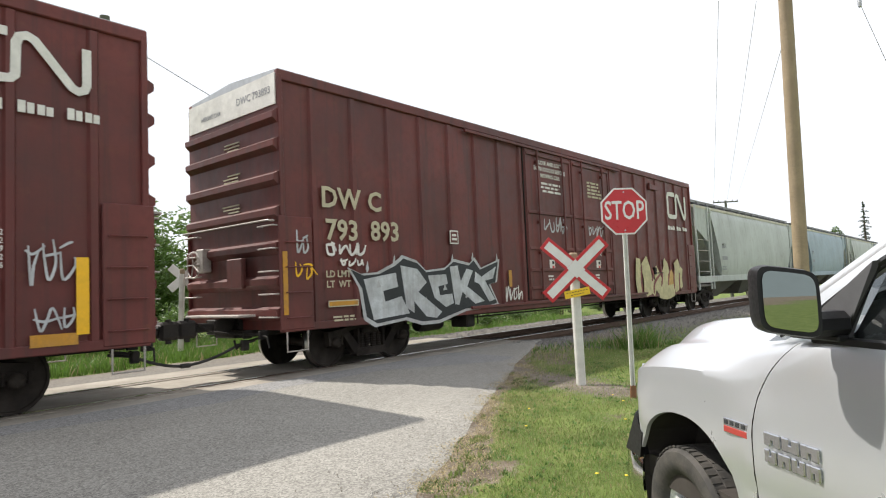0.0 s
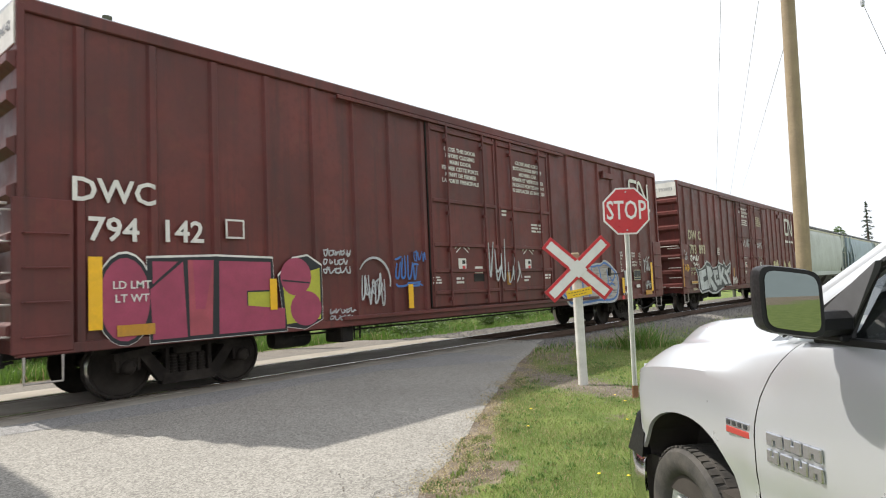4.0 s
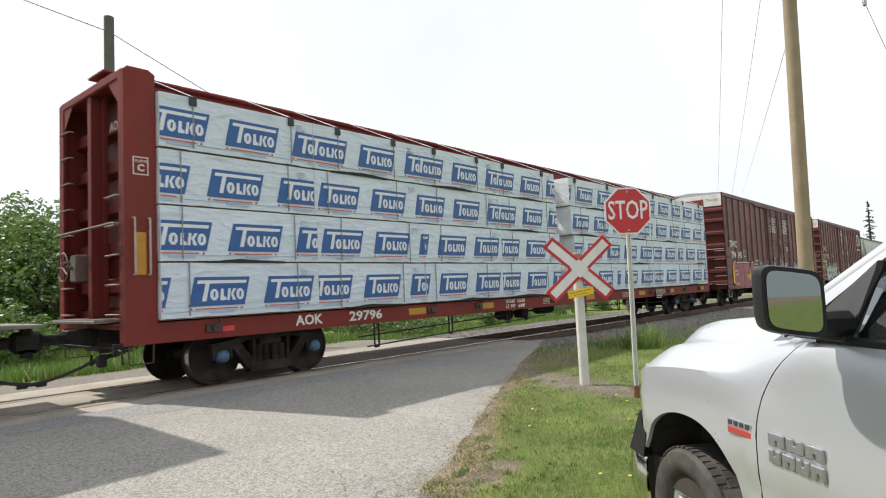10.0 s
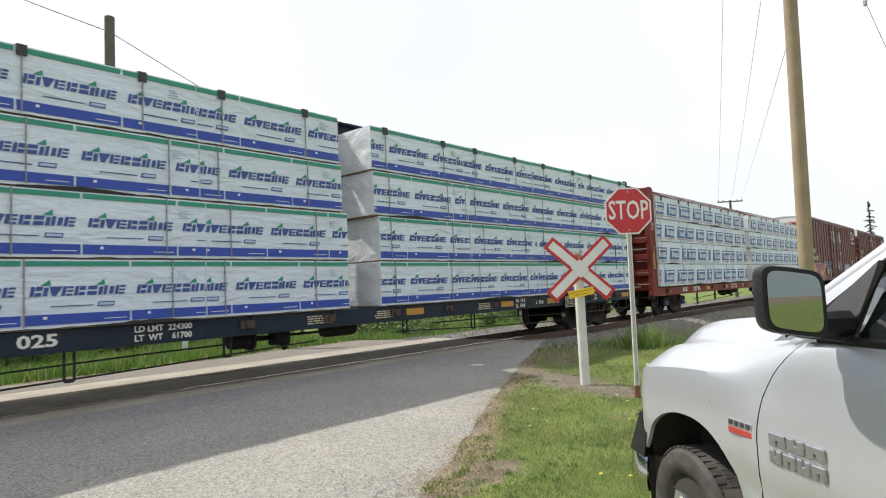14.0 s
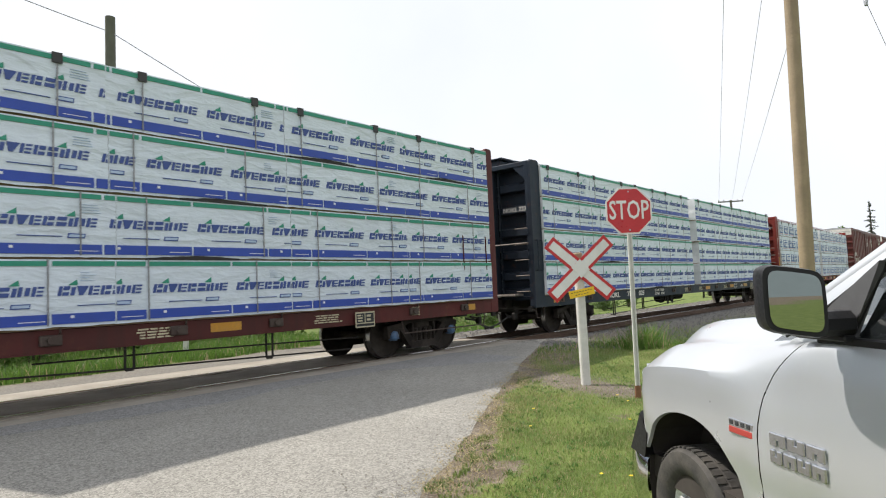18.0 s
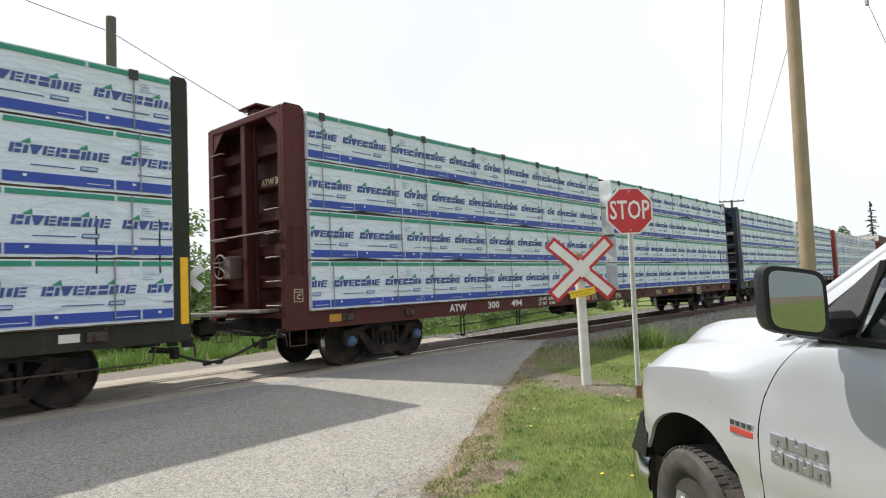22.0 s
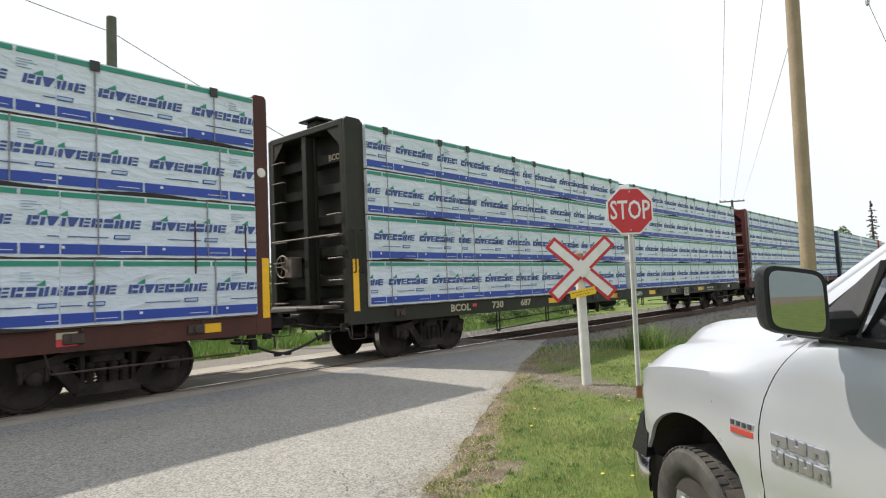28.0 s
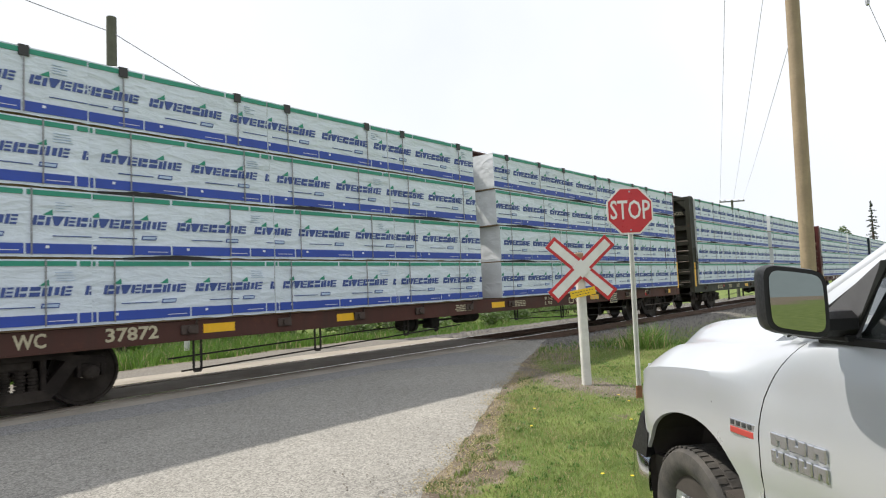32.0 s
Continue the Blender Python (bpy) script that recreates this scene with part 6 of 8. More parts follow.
def ground_z(x, y):
    """Height of the ground: level at the crossing, falling gently to the truck, lower beside the open track."""
    z = -0.03 - 0.08 * ease(-2.0, -6.0, y) if y < 0 else -0.03 - 0.10 * ease(2.5, 7.0, y)
    z -= 0.12 * ease(-6.0, -10.5, y)
    z -= 0.10 * ease(-7.4, -9.0, y) * ease(1.2, 2.4, x)
    open_track = ease(12.0, 16.0, x + 0.25 * min(0, y)) + ease(-9, -14, x)
    z -= open_track * 0.42 * (ease(-2.2, -4.2, y) if y < 0 else ease(2.2, 4.0, y))
    z -= open_track * 0.16 * (1 - ease(1.3, 2.0, abs(y)))
    z += 0.018 * noise.noise((x * 0.5, y * 0.5, 0)) * (0 if abs(y) < 1.8 else 1)
    return z


def road_right(x):
    """y of the road's ragged right edge."""
    return -8.95 + 0.592 * x - 0.0045 * x * x * (1 if x < 14 else 0) + 0.09 * noise.noise((x * 1.3, 3, 0)) + 0.05 * noise.noise((x * 4.1, 8, 0))


def mat_ground():
    """Lawn, trodden dirt and gravel by place; grain and clods in the bump."""
    m = bpy.data.materials.new("earth_and_turf")
    m.use_nodes = True
    n, l = m.node_tree.nodes, m.node_tree.links
    b = n["Principled BSDF"]
    b.inputs["Roughness"].default_value = 0.95
    b.inputs["Specular IOR Level"].default_value = 0.2
    at = n.new("ShaderNodeAttribute")
    at.attribute_name = "cover"
    co = n.new("ShaderNodeTexCoord")

    def nz(s, d=6):
        t = n.new("ShaderNodeTexNoise")
        t.inputs["Scale"].default_value, t.inputs["Detail"].default_value = s, d
        l.new(co.outputs["Object"], t.inputs["Vector"])
        return t.outputs["Fac"]

    def mix(a, c, f):
        x = n.new("ShaderNodeMix")
        x.data_type = "RGBA"
        for sock, val in ((x.inputs[0], f), (x.inputs[6], a), (x.inputs[7], c)):
            if hasattr(val, "is_linked"):
                l.new(val, sock)
            else:
                sock.default_value = (*val, 1)
        return x.outputs[2]

    def rng(f, lo, hi):
        r = n.new("ShaderNodeMapRange")
        r.inputs[1].default_value, r.inputs[2].default_value = lo, hi
        l.new(f, r.inputs[0])
        return r.outputs[0]
    grass = mix((0.085, 0.125, 0.03), (0.17, 0.21, 0.06), rng(nz(1.4), 0.35, 0.65))
    grass = mix(grass, (0.18, 0.19, 0.08), rng(nz(9), 0.58, 0.8))
    dirt = mix((0.125, 0.098, 0.072), (0.255, 0.212, 0.16), rng(nz(3.5), 0.36, 0.64))
    dirt = mix(dirt, (0.115, 0.09, 0.068), rng(nz(38, 3), 0.50, 0.66))
    dirt = mix(dirt, (0.33, 0.30, 0.25), rng(nz(70, 2), 0.62, 0.72))
    stone = mix((0.15, 0.14, 0.125), (0.23, 0.215, 0.19), rng(nz(22, 4), 0.35, 0.65))
    sep = n.new("ShaderNodeSeparateColor")
    l.new(at.outputs["Color"], sep.inputs[0])
    jig = n.new("ShaderNodeMath")
    jig.operation = "ADD"
    l.new(sep.outputs[0], jig.inputs[0])
    sub = n.new("ShaderNodeMath")
    sub.operation, sub.inputs[1].default_value = "SUBTRACT", 0.5
    l.new(nz(7, 9), sub.inputs[0])
    l.new(sub.outputs[0], jig.inputs[1])
    c = mix(dirt, grass, rng(jig.outputs[0], 0.42, 0.58))
    c = mix(c, stone, sep.outputs[1])
    l.new(c, b.inputs["Base Color"])
    bp = n.new("ShaderNodeBump")
    bp.inputs["Strength"].default_value, bp.inputs["Distance"].default_value = 0.8, 0.03
    l.new(nz(30), bp.inputs["Height"])
    l.new(bp.outputs["Normal"], b.inputs["Normal"])
    return m


def cover(x, y):
    """(turf, stone) shares at a place."""
    stone = (1 - ease(2.2, 3.2, abs(y))) * 0.9
    if y > 0:
        edge = 3.3 + 0.9 * ease(4, 16, x) + 0.25 * noise.noise((x * 0.7, 5, 1))
        turf = ease(edge - 0.15, edge + 0.35, y)
        stone = max(stone, 0.75 * (1 - ease(edge - 0.3, edge + 0.2, y)))
        return turf, min(1, stone)
    d = road_right(x) - y        # distance right of the road edge
    near = 1 - ease(5.0, 7.0, x)
    turf = ease(0.0 + 0.16 * near, 0.36 + 0.16 * near, d + 0.3 * noise.noise((x * 0.9, y * 0.9, 2)))
    # bare gravelly band from the road past the foot of both signs
    u = max(0.0, min(1.0, ((x - 8.85) * -0.85 + (y + 3.95) * -2.55) / 7.225))
    across = math.hypot(x - 8.85 + 0.85 * u, y + 3.95 + 2.55 * u) + 0.28 * noise.noise((x * 1.2, y * 1.2, 21))
    patch = math.exp(-(across / (0.62 - 0.22 * u)) ** 2)
    turf *= 1 - 0.9 * min(1, patch)
    spots = max(0.0, noise.noise((x * 0.75 + 4, y * 1.5, 6)) - 0.26) * 1.3
    turf *= 1 - min(0.75, spots)
    wob = 0.35 * noise.noise((x * 2.6, y * 2.6, 31)) + 0.2 * noise.noise((x * 6.5, y * 6.5, 33))
    bare = math.exp(-(((x - 4.10) / 0.55) ** 2 + ((y + 7.06) / 0.26) ** 2) * (1 + 2.2 * wob))
    far = ease(9.0, 10.2, x) * (1 - ease(0.7, 1.7, d)) * (1 - ease(13.0, 15.0, x))
    turf *= 1 - 0.85 * far * (0.7 + 0.6 * noise.noise((x * 1.4, y * 1.4, 35)))
    turf *= 1 - min(0.92, 0.95 * bare)
    stone = max(stone, 0.2 * min(1, patch), (1 - ease(2.4, 3.9, -y)) * ease(10.5, 12.5, x))
    turf *= 1 - 0.6 * (1 - ease(2.6, 3.8, -y))
    return turf, min(1, stone)


def build_ground():
    def axis(lo, hi, fine_lo, fine_hi, step):
        vals = list(np.arange(fine_lo, fine_hi, step))
        a, s = fine_lo, step
        while a > lo:
            s *= 1.35
            a -= s
            vals.insert(0, a)
        a, s = fine_hi, step
        while a < hi:
            vals.append(a)
            s *= 1.35
            a += s
        vals.append(hi)
        return vals
    xs, ys = axis(-2500, 2500, -4, 26, 0.16), axis(-2500, 2500, -13, 8, 0.16)
    g = Geo()
    nx = len(xs)
    verts = [(x, y, ground_z(x, y) if abs(x) < 120 and abs(y) < 60 else -0.35) for y in ys for x in xs]
    faces = [(j * nx + i, j * nx + i + 1, (j + 1) * nx + i + 1, (j + 1) * nx + i) for j in range(len(ys) - 1) for i in range(nx - 1)]
    me = bpy.data.meshes.new("ground")
    me.from_pydata(verts, [], faces)
    me.materials.append(mat_ground())
    col = me.color_attributes.new("cover", "FLOAT_COLOR", "POINT")
    flat = []
    for x, y, _ in verts:
        t, s = cover(x, y)
        flat += [t, s, 0, 1]
    col.data.foreach_set("color", flat)
    me.polygons.foreach_set("use_smooth", [True] * len(faces))
    tagged(new("ground", me), "lawn, bare earth and gravel beside a railway crossing", "ground", kind="structure")


build_ground()

def asphalt(name, dark, light):
    """Worn asphalt: broad stains over a fine speckle of exposed stone."""
    m = material(name, light, 0.92, var=0.10, scale=0.7, bump=0.25, bscale=110, dirt=0.16, dirt_col=dark, spec=0.25)
    n, l = m.node_tree.nodes, m.node_tree.links
    b = n["Principled BSDF"]
    src = b.inputs["Base Color"].links[0].from_socket
    co = n.new("ShaderNodeTexCoord")
    vo = n.new("ShaderNodeTexVoronoi")
    vo.inputs["Scale"].default_value = 68
    l.new(co.outputs["Object"], vo.inputs["Vector"])
    rp = n.new("ShaderNodeValToRGB")
    rp.color_ramp.elements[0].position, rp.color_ramp.elements[0].color = 0.0, (0.64, 0.63, 0.62, 1)
    rp.color_ramp.elements[1].position, rp.color_ramp.elements[1].color = 1.0, (1.36, 1.35, 1.32, 1)
    sp = n.new("ShaderNodeSeparateColor")
    l.new(vo.outputs["Color"], sp.inputs[0])
    l.new(sp.outputs[0], rp.inputs["Fac"])
    x = n.new("ShaderNodeMix")
    x.data_type, x.blend_type = "RGBA", "MULTIPLY"
    x.inputs[0].default_value = 1.0
    l.new(src, x.inputs[6])
    l.new(rp.outputs["Color"], x.inputs[7])
    l.new(x.outputs[2], b.inputs["Base Color"])
    return m


M_ASPH = asphalt("old_asphalt", (0.22, 0.213, 0.20), (0.268, 0.258, 0.236))
M_ASPH2 = material("crossing_asphalt", (0.37, 0.335, 0.285), 0.9, var=0.2, scale=1.5, bump=0.6, bscale=30, dirt=0.5, dirt_col=(0.21, 0.18, 0.145), spec=0.2)
M_ASPH3 = asphalt("newer_asphalt", (0.205, 0.205, 0.207), (0.24, 0.237, 0.235))
M_CRACK = material("dark_crack_fill", (0.13, 0.125, 0.115), 0.95, var=0.2, scale=9)
M_CHIP = material("pale_stone_chips", (0.25, 0.22, 0.18), 0.9, var=0.2, scale=30, island=0.6)


def build_road():
    """Old asphalt running slantwise up to the rails, with a ragged right edge."""
    g = Geo()
    n = 90
    rows = []
    for i in range(n + 1):
        x = -14 + 27.6 * i / n
        yr = min(road_right(x), -1.55)
        yl = min(yr + 8.5, -1.55)
        rows.append([(x, yr + (yl - yr) * k / 14) for k in range(15)])
    v = [(x, y, ground_z(x, y) + 0.022 * min(1, k / 1.0) + 0.004) for r in rows for k, (x, y) in enumerate(r)]
    f = [(i * 15 + k, (i + 1) * 15 + k, (i + 1) * 15 + k + 1, i * 15 + k + 1) for i in range(n) for k in range(14)]
    g.add(v, f)
    road = tagged(part("road", g, M_ASPH, None, smooth=True), "worn grey asphalt road with cracks and ragged edge", "road", kind="structure")
    # cracks
    r = random.Random(5)
    for (x0, y0, x1, y1) in ((0.9, -4.19, 2.63, -3.36), (2.63, -3.36, 4.4, -2.63), (2.2, -7.0, 3.3, -6.75), (3.1, -6.95, 3.95, -6.55), (3.5, -1.72, 3.68, -1.9)):
        pts = []
        for k in range(26):
            t = k / 25
            pts.append(Vector((x0 + (x1 - x0) * t + r.uniform(-0.02, 0.02), y0 + (y1 - y0) * t + 0.10 * noise.noise((t * 5, x0, 0)) + r.uniform(-0.012, 0.012), 0)))
        g = Geo()
        v, f = [], []
        for k, p in enumerate(pts):
            w = 0.0018 + 0.0032 * r.random()
            z = ground_z(p.x, p.y) + 0.031
            v += [(p.x, p.y - w, z), (p.x, p.y + w, z)]
            if k:
                f.append((2 * k - 2, 2 * k, 2 * k + 1, 2 * k - 1))
        g.add(v, f)
        part("crack", g, M_CRACK, road, "thin dark crack")
    # smoother, darker strip laid along the rails
    joint = [(-14, -2.0), (2, -2.12), (4.4, -2.5), (5.6, -2.2), (7.6, -2.2), (8.9, -2.95), (9.6, -3.35), (10.4, -3.2)]
    v, f = [], []
    for i in range(81):
        x = -13.8 + 24.0 * i / 80
        yj = float(np.interp(x, [a for a, _ in joint], [b for _, b in joint])) + 0.03 * noise.noise((x * 2.1, 1, 0))
        yj = max(yj, road_right(x) + 0.06)
        for k in range(5):
            y = -1.54 + (yj + 1.54) * k / 4
            v.append((x, y, ground_z(x, y) + (0.033 if k < 4 else 0.0285)))
    f = [(i * 5 + k, (i + 1) * 5 + k, (i + 1) * 5 + k + 1, i * 5 + k + 1) for i in range(80) for k in range(4)]
    part("asphalt_patch", Geo().add(v, f), M_ASPH3, road, "smoother darker strip of newer asphalt", smooth=True)
    return road


build_road()


# ---- track ----
M_RAIL = material("rusty_rail", (0.13, 0.085, 0.06), 0.7, 0.5, var=0.2, scale=4, bump=0.15)
M_RAILTOP = material("bright_rail_head", (0.70, 0.68, 0.66), 0.22, 1.0, var=0.1, scale=4)
M_TIE = material("creosoted_tie", (0.085, 0.066, 0.05), 0.85, var=0.3, scale=5, bump=0.4, bscale=25, obj_var=0.4)
M_TIMB = material("worn_grey_timber", (0.25, 0.215, 0.175), 0.85, var=0.3, scale=4, bump=0.4, bscale=25)
M_BALL = material("grey_ballast", (0.20, 0.19, 0.178), 0.9, var=0.2, scale=20, island=0.7)


def build_track():
    track = tagged(new("railway_track"), "rusty steel rails on creosoted ties", "railway track", kind="structure")
    for s in (-1, 1):
        g = Geo()
        prof = [(-0.07, -0.17), (0.07, -0.17), (0.07, -0.155), (0.012, -0.135), (0.012, -0.045), (0.036, -0.03), (0.036, -0.006), (0.03, -0.001), (-0.03, -0.001), (-0.036, -0.006), (-0.036, -0.03), (-0.012, -0.045), (-0.012, -0.135), (-0.07, -0.155)]
        g.prism([(s * 0.752 + a, b) for a, b in prof], "yz", -400, 400)
        part("rail", g, M_RAIL, track)
        g = Geo()
        g.box(-400, s * 0.752 - 0.028, -0.0012, 400, s * 0.752 + 0.026, 0.0006)
        part("rail_head", g, M_RAILTOP, track, "bright worn running surface")
    g = Geo()
    g.box(-0.11, -1.3, -0.35, 0.11, 1.3, -0.175, 0.012)
    tie = g.mesh("tie", M_TIE)
    for k in range(120):
        x = 13.4 + k * 0.55
        part("tie", tie, None, track, at=pose(x, random.uniform(-0.04, 0.04), 0, 0, 0, random.uniform(-1, 1)))
    # crossing panels between and beside the rails
    for y0, y1, nm in ((-0.66, 0.66, "crossing_fill"), (-1.62, -0.82, "crossing_fill"), (0.82, 1.7, "crossing_fill")):
        g = Geo()
        n = 60
        v, f = [], []
        for i in range(n + 1):
            x = -14 + 27.2 * i / n
            for y in (y0, y1):
                v.append((x, y, -0.012 + 0.008 * noise.noise((x * 1.3, y, 4))))
            for y in (y1, y0):
                v.append((x, y, -0.25))
        for i in range(n):
            a, b = i * 4, i * 4 + 4
            for k in range(4):
                f.append((a + k, b + k, b + (k + 1) % 4, a + (k + 1) % 4))
        f += [(0, 1, 2, 3), (n * 4 + 3, n * 4 + 2, n * 4 + 1, n * 4)]
        g.add(v, f)
        part(nm, g, M_ASPH2, track, "dark dusty asphalt between the rails")
    for y in (-0.90, 0.62, -0.62):
        g = Geo()
        x = -13.5
        while x < 13:
            w = random.uniform(2.2, 2.9)
            g.box(x, y - 0.09, -0.2, min(13.1, x + w), y + 0.09, -0.004 + random.uniform(-0.006, 0.004), 0.008)
            x += w + 0.012
        part("flangeway_timber", g, M_TIMB, track, "worn timber beside the rail")
    return track


build_track()


def stones():
    g = Geo()
    r = random.Random(11)

    def stone(x, y, z, s):
        v = []
        for k in range(6):
            w = k * 1.047 + r.uniform(-0.3, 0.3)
            v.append((x + math.cos(w) * s * r.uniform(0.7, 1.2), y + math.sin(w) * s * r.uniform(0.7, 1.2), z - s * 0.4 + r.uniform(-0.2, 0.3) * s))
        v.append((x + r.uniform(-0.3, 0.3) * s, y + r.uniform(-0.3, 0.3) * s, z + s * r.uniform(0.4, 0.8)))
        g.add(v, [(k, (k + 1) % 6, 6) for k in range(6)])
    for _ in range(15000):
        x = 12.6 + r.random() ** 1.5 * 38
        y = r.uniform(-4.3, 2.6)
        if abs(abs(y) - 0.75) < 0.09:
            continue
        z = ground_z(x, y)
        if abs(y) < 1.4:
            z = max(z, -0.24)
        stone(x, y, z + 0.01, r.uniform(0.018, 0.045))
    tagged(part("ballast", g, M_BALL), "loose grey crushed stone along the track", "ballast", kind="stuff")
    g = Geo()
    for _ in range(4200):
        k = r.random()
        if k < 0.55:
            u = r.random()
            x, y = 8.85 - 0.85 * u + r.gauss(0, 0.42), -3.95 - 2.55 * u + r.gauss(0, 0.25)
        elif k < 0.8:
            x = r.uniform(2.5, 9)
            y = road_right(x) - r.uniform(-0.3, 0.25)
        else:
            x, y = r.uniform(9.5, 13.5), r.uniform(-4.4, -2.2)
        stone(x, y, ground_z(x, y) + 0.004, r.uniform(0.005, 0.016))
    for _ in range(500):
        x, y = r.gauss(15.4, 0.7), r.gauss(-2.75, 0.22)
        stone(x, y, ground_z(x, y) + 0.03, r.uniform(0.02, 0.05))
    for _ in range(260):
        x = r.uniform(2.6, 7.5)
        y = road_right(x) + abs(r.gauss(0, 0.45))
        stone(x, y, ground_z(x, y) + 0.032, r.uniform(0.004, 0.010))
    tagged(part("gravel", g, M_CHIP), "small loose gravel on bare earth", "gravel", kind="stuff")


stones()

# ---- plants ----
M_BLADE = material("grass_blade", (0.235, 0.315, 0.085), 0.6, var=0.3, scale=0.8, island=0.55, trans=0.35)
M_CLOVER = material("clover_leaf", (0.13, 0.24, 0.055), 0.55, var=0.3, scale=1.0, island=0.5, trans=0.3)
M_STRAW = material("dry_grass", (0.46, 0.38, 0.21), 0.8, var=0.2, scale=4, island=0.5, trans=0.2)
M_WEED = material("weed_leaf", (0.14, 0.25, 0.045), 0.55, var=0.3, scale=1.2, island=0.6, trans=0.4)
M_LEAF = material("bush_leaf", (0.115, 0.19, 0.045), 0.5, var=0.35, scale=0.6, island=0.6, trans=0.4)
M_LEAFL = material("pale_shrub_leaf", (0.15, 0.25, 0.06), 0.5, var=0.3, scale=1.0, island=0.5, trans=0.4)
# needle colour lifted towards grey for haze and glare at that distance
M_NEEDLE = material("haze_paled_needles", (0.13, 0.16, 0.125), 0.6, trans=0.35, var=0.3, scale=2, island=0.5)
M_BARK = material("bark", (0.11, 0.085, 0.065), 0.9, var=0.3, scale=6, bump=0.6, bscale=18)
M_DANDY = material("dandelion", (0.75, 0.55, 0.03), 0.6, var=0.1)


def blade(g, r, x, y, z, h, w, lean=0.35, mat=0):
    a = r.uniform(0, 6.283)
    dx, dy = math.cos(a) * w, math.sin(a) * w
    b = r.uniform(0, 6.283)
    lx, ly = math.cos(b) * h * lean * r.random(), math.sin(b) * h * lean * r.random()
    g.v += [(x - dx, y - dy, z), (x + dx, y + dy, z), (x + dx * 0.6 + lx * 0.4, y + dy * 0.6 + ly * 0.4, z + h * 0.6), (x - dx * 0.6 + lx * 0.4, y - dy * 0.6 + ly * 0.4, z + h * 0.6), (x + lx, y + ly, z + h)]
    o = len(g.v) - 5
    g.f += [(o, o + 1, o + 2, o + 3), (o + 3, o + 2, o + 4)]
    g.m += [mat, mat]


def plain_mesh(g, name, mats):
    me = bpy.data.meshes.new(name)
    me.from_pydata(g.v, [], g.f)
    for m in mats:
        me.materials.append(m)
    me.polygons.foreach_set("material_index", g.m)
    return me


# middle, spread, height and number of stems of each clump
WEED_SPOTS = ((13.1, -4.5, 0.28, 0.62, 520), (13.0, -4.0, 0.35, 0.30, 300), (12.9, -3.3, 0.45, 0.18, 220), (12.0, -3.0, 0.5, 0.15, 200), (11.2, -2.7, 0.5, 0.10, 360), (10.6, -2.9, 0.5, 0.08, 320), (14.6, -4.7, 0.6, 0.28, 300), (16.2, -4.5, 0.8, 0.22, 300), (18.0, -4.4, 1.2, 0.28, 300))


